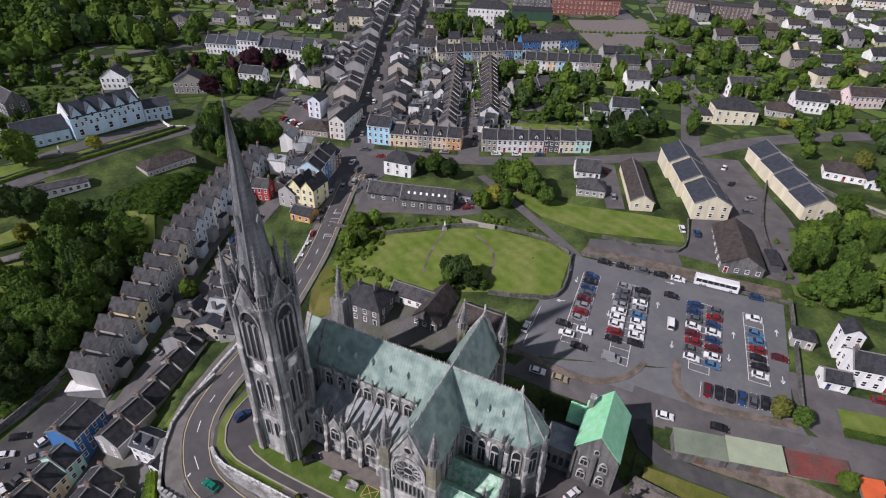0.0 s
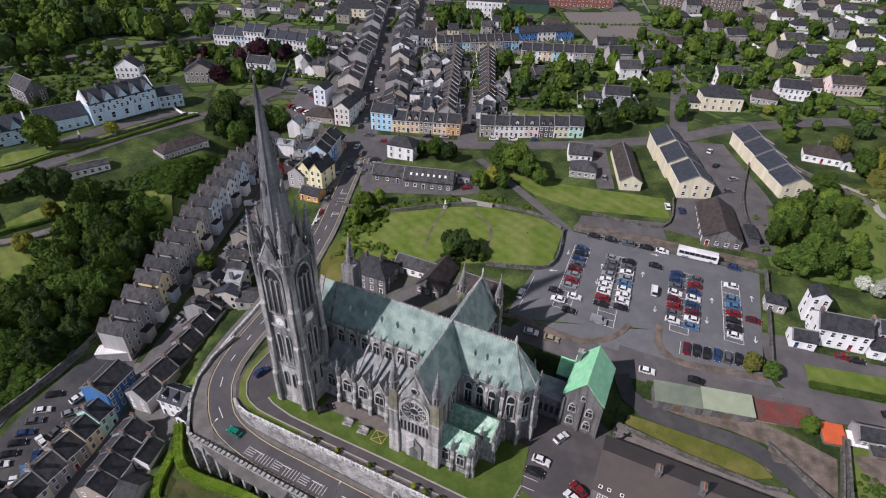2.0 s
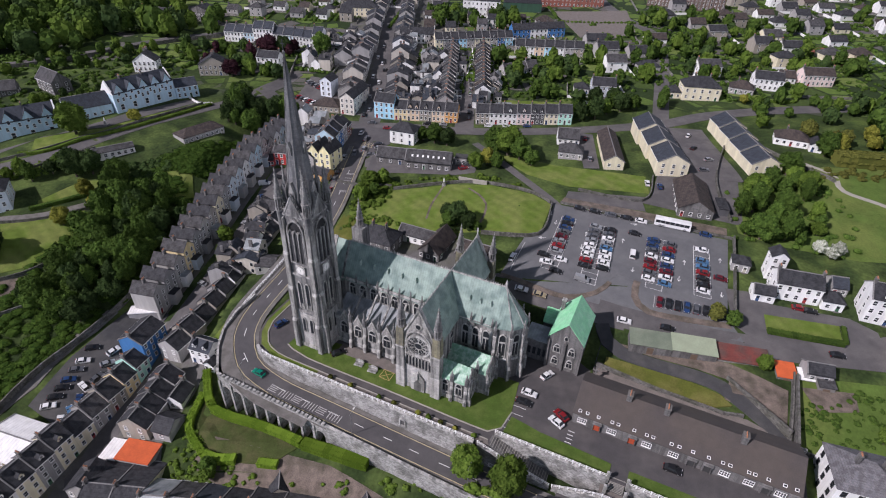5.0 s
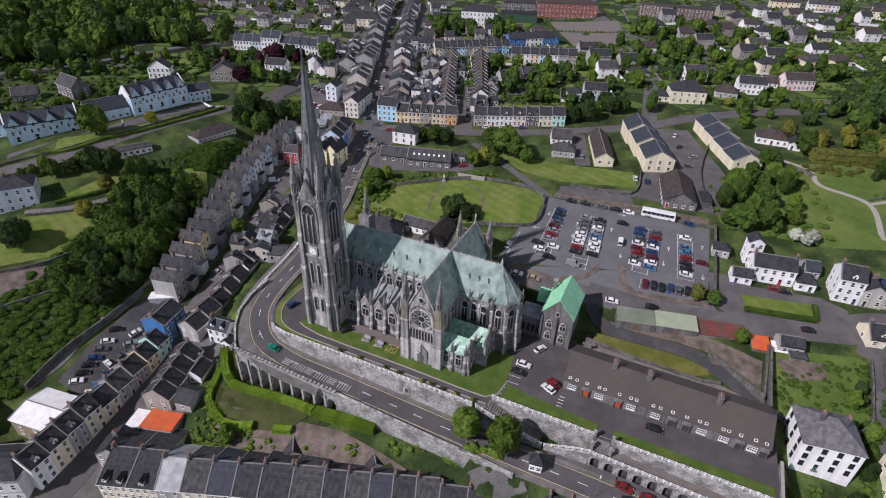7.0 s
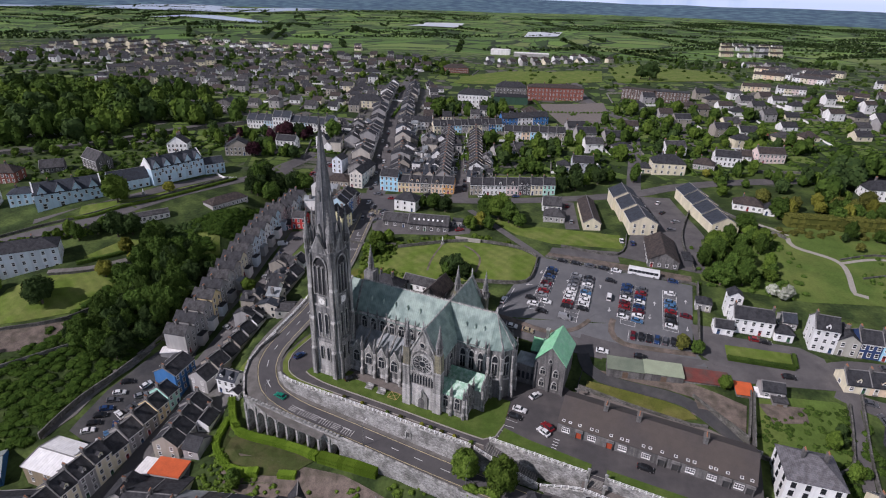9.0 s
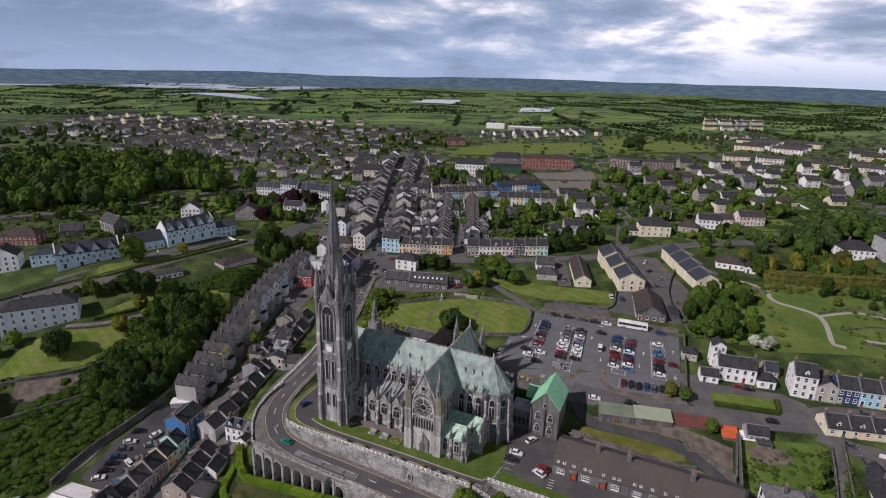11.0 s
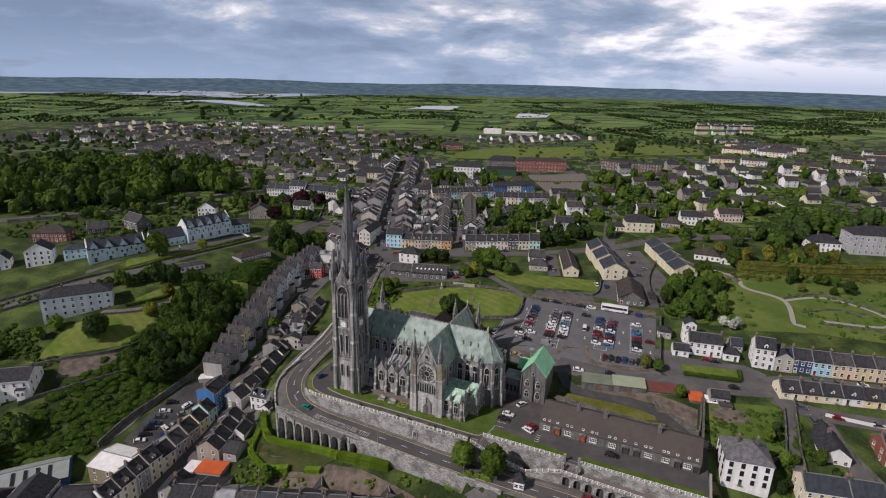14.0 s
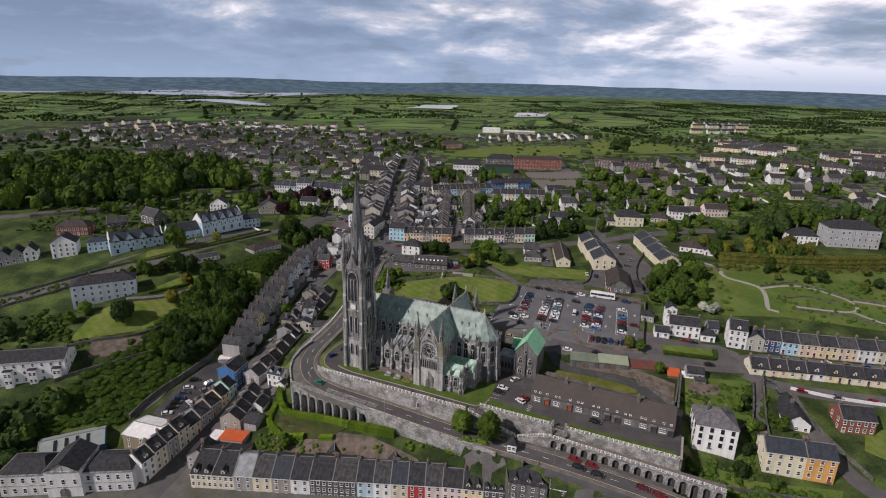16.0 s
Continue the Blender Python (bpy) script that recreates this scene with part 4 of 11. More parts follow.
backdrop()
WATER = surface("lough_water", (0.45, 0.50, 0.56), 0.25, 0.01, 0.1)
GLASSHOUSE = surface("pale_tunnel_roofs", (0.60, 0.62, 0.64), 0.4, 0.05, 0.15)
for nm, pts, mt, lab, cat in (
        ("water_lough", [(-2450, 2420), (-2100, 2300), (-1300, 2600), (-700, 2960), (-500, 3280), (-900, 3360), (-1500, 3130), (-2000, 2840)], WATER, "pale lough in the distance", "water"),
        ("water_inlet", [(-1150, 1860), (-960, 1800), (-690, 1690), (-700, 1800), (-900, 1900), (-1080, 1980)], WATER, "pale inlet between fields", "water"),
        ("field_tunnels", [(-236, 1900), (-70, 1880), (-50, 2170), (-200, 2190)], GLASSHOUSE, "pale field under plastic sheeting", "field"),
        ("field_tunnels_east", [(143, 1440), (230, 1420), (270, 1650), (170, 1690)], GLASSHOUSE, "pale field under plastic sheeting", "field")):
    patch(nm, pts, mt, lab, cat, 3.0, 40)

# ---- cathedral terrace, walls and arcade ----
OLIVE_LAWN = surface("olive_lawn", (0.098, 0.11, 0.020), 0.95, 0.4, 0.25, 0.1, stain=(0.15, 0.14, 0.04), stain_scale=0.15, spec=0.2)
WALL_OLD = stones("old_garden_wall", (0.13, 0.125, 0.115), (0.075, 0.075, 0.06), 0.6)
TIMBER_PALE = surface("yellowed_timber", (0.42, 0.30, 0.12), 0.8, 2.0, 0.2)
SITE = Matrix.Rotation(YAW, 4, 'Z')


def uvpoly(pts):
    return [site(u, v) for u, v in pts]


def arc(cu, cv, r, a0, a1, n=10):
    return [(cu + r * math.cos(radians(a0 + (a1 - a0) * k / n)), cv + r * math.sin(radians(a0 + (a1 - a0) * k / n))) for k in range(n + 1)]


TERRACE = [(-7, -15.2)] + [(u, -15.2) for u in (10, 30, 50, 60)] + [(60, -10.5), (131, -10.5), (131, 17), (77, 17), (77, 33), (-12, 33), (-19, 20), (-19.6, 8), (-19.4, -3), (-17.5, -8.5), (-14, -12.7)]
patch("terrace", uvpoly(TERRACE), FORECOURT, "asphalt drive and forecourt round the cathedral", "forecourt", 0.0, z=-0.25, skirt=0.9)
patch("south_lawn", uvpoly([(-6.5, -8.6), (2, -10.6), (58, -10.8), (61, -8), (61.5, -2.5), (60, 8), (44, 8), (30, -1), (8, -1.5), (-6, -4)]), CLOSE_LAWN, "mown lawn along the south wall", "lawn", 0.0, z=-0.12, skirt=0.3)
patch("west_verge", uvpoly([(-7, -14.6), (-13.5, -12), (-16.8, -8), (-18.6, -3), (-18.9, 8), (-18.3, 16), (-16.9, 16), (-17.2, 8), (-16.9, -2.5), (-15.2, -7), (-12.3, -10.4), (-6.5, -12.8), (8, -13.2), (8, -14.6)]), LAWN, "curved grass verge with a kerb", "verge", 0.0, z=-0.12, skirt=0.3)
patch("gravel_strip", uvpoly([(8, -4.6), (30, -4.6), (30, -1), (8, -1)]), GRAVEL, "brown gravel strip beside the aisle", "gravel", 0.0, z=-0.09, skirt=0.2)
patch("flower_strip", uvpoly([(8, -13.3), (59, -13.3), (59.6, -14.6), (8, -14.6)]), GRAVEL, "narrow planting strip on the terrace edge", "flower bed", 0.0, z=-0.10, skirt=0.3)
patch("terrace_lawn", uvpoly([(62, -3.8), (70, -5.2), (88.3, -6.3), (88.3, -9.9), (61.5, -9.9)]), CLOSE_LAWN, "strip of lawn above the retaining wall", "lawn", 0.0, z=-0.12, skirt=0.3)
patch("terrace_lawn_east", uvpoly([(92.5, -6.4), (130, -6.4), (130, -9.9), (92.5, -9.9)]), CLOSE_LAWN, "strip of lawn above the retaining wall", "lawn", 0.0, z=-0.12, skirt=0.3)
patch("oval_lawn", uvpoly([(80, 28.2), (92, 28.2), (104, 28.2), (111, 27.2), (114, 25), (110, 22.8), (95, 23), (80, 25)]), OLIVE_LAWN, "mown bank behind the low cottages", "lawn", 0.35)
for kerb_name, kerb_line in (("kerb_verge", [(-17.2, 16), (-17.2, 8), (-16.9, -2.5), (-15.2, -7), (-12.3, -10.4), (-6.5, -12.8), (8, -13.2), (30, -13.2), (59, -13.2)]), ("kerb_lawn", [(-6.5, -8.6), (2, -10.6), (30, -10.7), (58, -10.9), (60.8, -8.4), (61.6, -2.5)])):
    ribbon(kerb_name, [(*site(u, v), -0.2) for u, v in kerb_line], 0.32, KERB, "pale stone kerb along the drive", "kerb", 0.14, heights=True, thick=0.3)
ribbon("cottage_lane", [site(76, 39), site(79, 33.6), site(84, 31.2), site(93, 30.6), site(104, 30.8), site(111, 30), site(116, 27.4), site(122, 24), site(128, 20.6)], 4.2, ASPHALT, "dark asphalt lane curving behind the lawn", "lane", 0.32)


def wall_run(name, pts, thick, mat, label, coping=None, cat="wall", extra=0.0):
    """A wall along a plan line in site axes: points of u, v, foot, top."""
    t = thing(name, label, cat, SITE)
    for (u0, v0, f0, t0), (u1, v1, f1, t1) in zip(pts, pts[1:]):
        d = Vector((u1 - u0, v1 - v0))
        n = Vector((-d.y, d.x)).normalized() * thick / 2
        s = Shape()
        low = [(u0 - n.x, v0 - n.y, f0), (u1 - n.x, v1 - n.y, f1), (u1 + n.x, v1 + n.y, f1), (u0 + n.x, v0 + n.y, f0)]
        high = [(a, b, (t0 if i in (0, 3) else t1)) for i, (a, b, _) in enumerate(low)]
        s.hull(low, high, mat, True, False)
        w = part("wall", s, t)
        if coping:
            c = Shape()
            m2 = n * 1.25
            lo2 = [(u0 - m2.x, v0 - m2.y, t0), (u1 - m2.x, v1 - m2.y, t1), (u1 + m2.x, v1 + m2.y, t1), (u0 + m2.x, v0 + m2.y, t0)]
            c.hull(lo2, [(a, b, z + 0.18) for a, b, z in lo2], coping, True, True)
            part("coping", c, w, label="pale stone coping")
    return t


# retaining wall between the drive and the hill road
wall_run("retaining_wall", [(-14, -13.1, -4, 0.1), (-10.5, -14.8, -4.4, 0.15), (-7, -15.6, -4.6, 0.2), (19, -15.6, -5.6, 0.2), (45, -15.6, -7.2, 0.2), (56, -15.6, -7.6, 0.2)], 0.7, WALL_PALE, "weathered limestone retaining wall below the drive", STONE_PALE)
wall_run("retaining_wall", [(57, -15.4, -8, -0.2), (64, -15.2, -8.4, -2.8), (76, -15.0, -9.2, -5.9)], 0.7, WALL_PALE, "sloping limestone wall beside the steps", STONE_PALE)
wall_run("terrace_wall", [(60, -10.9, -8, 0.3), (88, -10.9, -10, 0.3)], 0.7, WALL_PALE, "tall limestone terrace wall", STONE_PALE)
wall_run("terrace_wall", [(93, -10.9, -10.5, 0.3), (131, -10.9, -13, 0.3)], 0.7, WALL_PALE, "tall limestone terrace wall", STONE_PALE)


def stairs(u0, v0, z0, u1, v1, z1, width, n, name, label):
    t = thing(name, label, "stairs", SITE)
    d = Vector((u1 - u0, v1 - v0)) / n
    w = Vector((-d.y, d.x)).normalized() * width / 2
    for k in range(n):
        s = Shape()
        z = z0 + (z1 - z0) * k / n
        a = Vector((u0, v0)) + d * k
        b = a + d
        s.hull([(a.x - w.x, a.y - w.y, z - 0.9), (b.x - w.x, b.y - w.y, z - 0.9), (b.x + w.x, b.y + w.y, z - 0.9), (a.x + w.x, a.y + w.y, z - 0.9)],
               [(a.x - w.x, a.y - w.y, z), (b.x - w.x, b.y - w.y, z), (b.x + w.x, b.y + w.y, z), (a.x + w.x, a.y + w.y, z)], STONE_DARK)
        # pale edge strip on the dark tread paints the steps' light-and-shade stripes
        e = d.normalized() * 0.12
        s.hull([(b.x - w.x - e.x, b.y - w.y - e.y, z), (b.x - w.x, b.y - w.y, z), (b.x + w.x, b.y + w.y, z), (b.x + w.x - e.x, b.y + w.y - e.y, z)],
               [(b.x - w.x - e.x, b.y - w.y - e.y, z + 0.02), (b.x - w.x, b.y - w.y, z + 0.02), (b.x + w.x, b.y + w.y, z + 0.02), (b.x + w.x - e.x, b.y + w.y - e.y, z + 0.02)], KERB)
        part("step", s, t)


stairs(59.5, -12.9, -0.2, 75, -12.9, -6.4, 3.4, 24, "steps", "long flight of grey steps between rubble walls")
stairs(90.5, -9.6, -0.2, 90.5, -12.2, -2.1, 3.6, 10, "steps", "grey steps down through the terrace wall")


def railing(name, pts, label, mat, pitch=1.6, h=1.0):
    """Posts and two rails along a line of u, v, z in site axes."""
    t = thing(name, label, "railing", SITE)
    post = shared(("post", h, mat.name), lambda: post_mesh(h, mat))
    for (u0, v0, z0), (u1, v1, z1) in zip(pts, pts[1:]):
        L = math.hypot(u1 - u0, v1 - v0)
        n = max(1, int(L / pitch))
        for k in range(n):
            f = k / n
            part("post", post, t, pose(u0 + (u1 - u0) * f, v0 + (v1 - v0) * f, z0 + (z1 - z0) * f))
        s = Shape()
        d = Vector((u1 - u0, v1 - v0)).normalized()
        nx, ny = -d.y * 0.08, d.x * 0.05
        for hh in (h * 0.5, h - 0.06):
            lo = [(u0 - nx, v0 - ny, z0 + hh), (u1 - nx, v1 - ny, z1 + hh), (u1 + nx, v1 + ny, z1 + hh), (u0 + nx, v0 + ny, z0 + hh)]
            s.hull(lo, [(a, b, c + 0.10) for a, b, c in lo], mat, True, True)
        part("rail", s, t)
    return t


def post_mesh(h, mat):
    s = Shape()
    s.box(-0.11, -0.11, 0, 0.11, 0.11, h, mat)
    s.taper(0, 0, h, h + 0.16, 0.18, 0.18, 0.05, 0.05, mat)
    return s.mesh("post")


railing("railing", [(-10.5, -14.8, 0.3), (-7, -15.5, 0.4), (56, -15.5, 0.4)], "white-painted railing on the terrace edge", WHITE_IRON)
railing("railing", [(60, -10.8, 0.45), (88, -10.8, 0.45)], "white-painted railing on the terrace wall", WHITE_IRON)
railing("railing", [(93, -10.8, 0.45), (131, -10.8, 0.45)], "white-painted railing on the terrace wall", WHITE_IRON)
out_pts = [(*unsite(p.x, p.y), p.z + 0.1) for p in offset_line(ROAD_LINE, -5.0)]
railing("railing", out_pts[14:42:3], "white-painted railing beside the hill road", WHITE_IRON)
wall_run("stair_wall", [(76.6, -15.0, -9, -5.8), (84, -14.9, -9, -3.1), (88, -14.8, -9, -2.1)], 0.4, WALL_PALE, "rubble wall beside the steps", STONE_PALE)


def arch_bay(w, foot, top_l, top_r, spring, depth, mat, dark, open_w):
    """One bay of an arcade: a face with an arched recess, its reveal and a back darkened for shade."""
    s = Shape()
    n = 10
    r = open_w / 2
    c = w / 2
    ring = [(c - r, foot), (c - r, spring)] + [(c - r * math.cos(math.pi * k / n), spring + r * math.sin(math.pi * k / n)) for k in range(1, n)] + [(c + r, spring), (c + r, foot)]
    outer_ = [(0, foot), (0, spring)] + [(w * k / n, top_l + (top_r - top_l) * k / n) for k in range(1, n)] + [(w, spring), (w, foot)]
    for k in range(len(ring) - 1):
        a, b = ring[k], ring[k + 1]
        d, e = outer_[k], outer_[k + 1]
        s.face([(d[0], 0, d[1]), (a[0], 0, a[1]), (b[0], 0, b[1]), (e[0], 0, e[1])], mat)
        s.face([(a[0], 0, a[1]), (a[0], depth, a[1]), (b[0], depth, b[1]), (b[0], 0, b[1])], mat)
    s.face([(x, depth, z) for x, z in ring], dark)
    s.face([(0, 0, top_l), (w, 0, top_r), (w, 0.8, top_r), (0, 0.8, top_l)], mat)
    s.face([(0, 0, spring), (0, 0, top_l), (w / n, 0, top_l)], mat)
    s.face([(w, 0, spring), (w, 0, top_r), (w - w / n, 0, top_r)], mat)
    return s


# near-black face that paints the shade inside the belfry arches
OPENING_SHADE = surface("opening_shade", (0.022, 0.022, 0.024), 0.95, 1.0, 0.3)
# wall stone made darker, so the recesses' shade sits in its colour
RECESS_SHADE = coursed("recess_shade_stone", (0.085, 0.083, 0.08), (0.045, 0.044, 0.042), 0.35, 0.8)


def arcade():
    """Nine arches with slim piers under a stepped parapet."""
    t = thing("arcade_wall", "tall limestone arcade carrying the hill road", "arcade", SITE)
    n, u0, pitch = 9, -17.9, 4.05
    for k in range(n):
        u = u0 + k * pitch
        z = -3.9 - (u + 7) * 0.043
        zr = -3.9 - (u + pitch + 7) * 0.043
        bay = arch_bay(pitch, -18.0, z + 1.0, zr + 1.0, -7.7 - k * 0.1, 2.6, WALL_PALE, RECESS_SHADE, 2.75)
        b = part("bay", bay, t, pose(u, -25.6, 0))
        for q in range(3):
            f0, f1 = q / 3, (q + 0.62) / 3
            za, zb = z + 1.0 + (zr - z) * f0, z + 1.0 + (zr - z) * f1
            c = Shape()
            c.hull([(pitch * f0, -0.15, za), (pitch * f1, -0.15, zb), (pitch * f1, 0.75, zb), (pitch * f0, 0.75, za)],
                   [(pitch * f0, -0.15, za + 0.42), (pitch * f1, -0.15, zb + 0.42), (pitch * f1, 0.75, zb + 0.42), (pitch * f0, 0.75, za + 0.42)], STONE_PALE, True, True)
            part("parapet_stone", c, b, label="pale crenellated parapet stone")
        p = Shape()
        p.box(-0.38, -0.4, -18, 0.38, 0.0, z - 1.4, WALL_PALE)
        p.taper(0, -0.2, z - 1.4, z - 0.9, 0.38, 0.2, 0.3, 0.04, STONE_PALE)
        part("pier", p, b)
        ring = Shape()
        r0, zs = 1.375, -7.7 - k * 0.1
        for q in range(10):
            a0, a1 = math.pi * q / 10, math.pi * (q + 1) / 10
            lo = [(pitch / 2 - r * math.cos(a), -0.12, zs + r * math.sin(a)) for r, a in ((r0, a0), (r0 + 0.35, a0), (r0 + 0.35, a1), (r0, a1))]
            ring.hull(lo, [(x, 0.05, zz) for x, _, zz in lo], STONE_PALE, True, True)
        part("arch_ring", ring, b, label="ring of pale dressed stones")
    return t


arcade()
wall_run("parapet_wall", [(18.6, -25.4, -14, -3.9), (33, -25.3, -12, -4.9), (50, -25.4, -12, -5.9), (62, -25.6, -13, -6.1), (72, -26.2, -13.5, -6.3)], 0.6, WALL_PALE, "limestone parapet wall of the hill road", STONE_PALE)
wall_run("parapet_wall", [(-29.5, 4, -9, 1.1), (-30.2, -4, -9, 0.0), (-28.9, -11.5, -10, -1.1), (-25.5, -17.5, -12, -1.9), (-21.5, -22, -13, -2.4), (-18.2, -25.4, -15, -2.5)], 0.5, WALL_PALE, "curved limestone parapet above the houses", STONE_PALE)


def lower_arcade():
    """Low arcaded footway on the uphill side of the road as it drops east."""
    t = thing("footway_arcade", "low row of stone arches under a footway", "arcade", SITE)
    for k in range(16):
        u = 88 + k * 3.6
        zt, zn = -2.1 - (u - 88) * 0.04, -2.1 - (u + 3.6 - 88) * 0.04
        bay = arch_bay(3.6, zt - 8.0, zt, zn, zt - 2.0, 1.2, WALL_PALE, RECESS_SHADE, 2.2)
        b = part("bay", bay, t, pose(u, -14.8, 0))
        c = Shape()
        c.hull([(0, -0.18, zt), (3.6, -0.18, zn), (3.6, 0.4, zn), (0, 0.4, zt)], [(0, -0.18, zt + 0.22), (3.6, -0.18, zn + 0.22), (3.6, 0.4, zn + 0.22), (0, 0.4, zt + 0.22)], STONE_PALE, True, True)
        part("coping", c, b, label="pale stone coping")


lower_arcade()
ribbon("footway", [(*site(87, -12.9), -2.15), (*site(115, -12.9), -3.25), (*site(145.6, -12.9), -4.5)], 3.8, GRAVEL, "brown gravel footway above the arches", "footway", 0.0, heights=True, thick=0.5)
railing("railing", [(88, -14.7, -1.9), (145.6, -14.7, -4.2)], "white-painted railing on the footway edge", WHITE_IRON)
railing("railing", [(76.6, -15.0, -5.6), (84, -14.8, -2.9), (88, -14.7, -1.9)], "white-painted railing on the footway edge", WHITE_IRON)
railing("railing", [(57, -15.4, 0.0), (64, -15.2, -2.6), (76, -15.0, -5.7)], "white-painted railing beside the long steps", WHITE_IRON)
ribbon("parking_strip", [(*site(90, -26.2), -6.5), (*site(112, -26.8), -6.75), (*site(134, -28.6), -7.3)], 4.6, ASPHALT_OLD, "asphalt parking strip beside the road", "parking", 0.0, heights=True, thick=1.2)

wall_run("garden_wall", [(78, 23.6, -1, 1.9), (95, 21.9, -1, 1.6), (112, 21.6, -1, 1.2), (117, 23, -1, 1.2)], 0.6, WALL_OLD, "rough stone wall under the grass bank")
wall_run("garden_wall", [(77.6, 17.2, -1, 1.2), (100, 17.2, -1, 1.6), (131, 17.2, -1, 2.0)], 0.7, WALL_PALE, "low pale stone wall behind the cottages", STONE_PALE)
wall_run("garden_wall", [(112, 33.5, 0, 3.4), (118, 29, 0, 3.0), (128, 21.5, -1, 2.6)], 0.5, WALL_OLD, "rough stone wall beside the lane")
wall_run("garden_wall", [(129.2, 18, -2, 2.6), (129.2, 41, -1, 5.4)], 0.6, WALL_OLD, "rough stone wall at the plot's end")
wall_run("terrace_end_wall", [(131.4, -11, -12, 0.6), (131.4, 1, -2, 1.4)], 0.6, RUBBLE, "stone wall closing the terrace", KERB)


def street_lamp(u, v, z, turn, h=8.0):
    """Slim grey column with a bent arm and a flat lantern."""
    t = thing("street_lamp", "slim grey street lamp beside the hill road", "street lamp", SITE @ pose(u, v, z, 0, 0, turn))
    p = Shape()
    p.ring(0, 0, 0, 0.14, 1.2, 0.12, CHROME, 8)
    p.ring(0, 0, 1.2, 0.09, h, 0.06, CHROME, 8)
    col = part("column", p, t)
    a = Shape()
    for k in range(4):
        a.hull([(0.4 * k, -0.05, h + 0.12 * k - 0.05), (0.4 * k, 0.05, h + 0.12 * k - 0.05), (0.4 * k, 0, h + 0.12 * k + 0.06)], [(0.4 * k + 0.4, -0.05, h + 0.12 * k + 0.07), (0.4 * k + 0.4, 0.05, h + 0.12 * k + 0.07), (0.4 * k + 0.4, 0, h + 0.12 * k + 0.18)], CHROME, True, True)
    part("arm", a, col)
    l = Shape()
    l.taper(1.9, 0, h + 0.4, h + 0.58, 0.42, 0.16, 0.34, 0.1, FRAME_WHITE)
    part("lantern", l, col, label="pale flat lantern")


for u, v, z, turn in ((-9.7, -24.3, -3.7, 90), (25.5, -23.9, -5.3, 90), (58, -23.4, -7.4, 90), (-19.5, 24, -0.2, 180), (92, -23, -9.5, 90)):
    street_lamp(u, v, z, turn)


def tomb(u, v, w):
    t = thing("tomb_slab", "low pale stone tomb on the lawn", "tomb", SITE @ pose(u, v, -0.12, 0, 0, 6))
    s = Shape()
    s.taper(0, 0, 0, 0.45, w / 2, 0.7, w / 2 - 0.1, 0.6, STONE_PALE)
    part("plinth", s, t)
    h = Shape()
    h.prism([(-w / 2, 0.62, 0.45), (w / 2, 0.62, 0.45), (w / 2, 0.62, 1.2), (0, 0.62, 1.6), (-w / 2, 0.62, 1.2)], STONE_PALE, (0, 0.2, 0))
    part("headstone", h, t)


tomb(16.7, -6.2, 2.6)
tomb(21.4, -6.6, 2.8)


def marks_box(name, label, u0, v0, u1, v1, mat, z=-0.06, n=1):
    """Painted frame with crossed bars on the ground."""
    t = thing(name, label, "ground marking", SITE, kind="structure")
    w = 0.16
    lines = [((u0, v0), (u1, v0)), ((u1, v0), (u1, v1)), ((u1, v1), (u0, v1)), ((u0, v1), (u0, v0))]
    for k in range(n):
        a, b = u0 + (u1 - u0) * k / n, u0 + (u1 - u0) * (k + 1) / n
        lines += [((a, v0), (b, v1)), ((a, v1), (b, v0))]
    for i, ((a, b), (c, d)) in enumerate(lines):
        L = math.hypot(c - a, d - b)
        nx, ny = -(d - b) / L * w / 2, (c - a) / L * w / 2
        zz = z + 0.004 * i
        s = Shape()
        lo = [(a - nx, b - ny, zz), (c - nx, d - ny, zz), (c + nx, d + ny, zz), (a + nx, b + ny, zz)]
        s.hull(lo, [(x, y, q + 0.012) for x, y, q in lo], mat)
        part("bar", s, t)


marks_box("yellow_box", "yellow timber frame lying on the lawn", 24.2, -7.6, 27.4, -4.6, TIMBER_PALE)
for k in range(6):
    a = Shape()
    a.box(60.6, 2.6 - k * 2.6, 0, 64.6, 2.72 - k * 2.6, 0.015, LINE_WHITE)
    solo("bay_line", a, "white line of a parking bay", "ground marking", SITE @ pose(0, 0, -0.245, 0, 0, 0), kind="structure")
for k in range(5):
    a = Shape()
    a.box(70 + k * 0.0, -1.7 - k * 1.2 - 0.2, 0, 71.6, -1.7 - k * 1.2, 0.015, LINE_WHITE)
    solo("bay_line", a, "white bar of a crossing", "ground marking", SITE @ pose(6.4, 0.4, -0.245, 0, 0, 0), kind="structure")


def planter(u, v, k):
    t = thing("terrace_shrub", "small shrub in the planting strip", "shrub", SITE @ pose(u, v, -0.1))
    rng = np.random.default_rng(k)
    d = rng.normal(size=(90, 3))
    d /= np.linalg.norm(d, axis=1, keepdims=True)
    c = d * np.array([0.75, 0.75, 0.6]) * (0.6 + 0.4 * rng.random((90, 1))) + np.array([0, 0, 0.55])
    t1 = np.cross(d, rng.normal(size=(90, 3))) * 0.22
    t2 = np.cross(d, t1)
    v_ = np.stack([c - t1, c - t2, c + t1, c + t2], axis=1).reshape(-1, 3)
    me = bpy.data.meshes.new("leaves")
    me.from_pydata(v_.tolist(), [], np.arange(len(v_)).reshape(-1, 4).tolist())
    me.materials.append((LEAF_OLIVE, LEAF_GOLD, LEAF_FRESH)[k % 3])
    part("leaves", me, t)
    s = Shape()
    s.ring(0, 0, -0.2, 0.06, 0.5, 0.04, BARK, 6)
    part("stem", s, t)


for k, u in enumerate((12.5, 19.0, 28.0, 32.5, 39.7, 42.7, 46.3, 50.4, 55.5)):
    planter(u, -14.1, k)


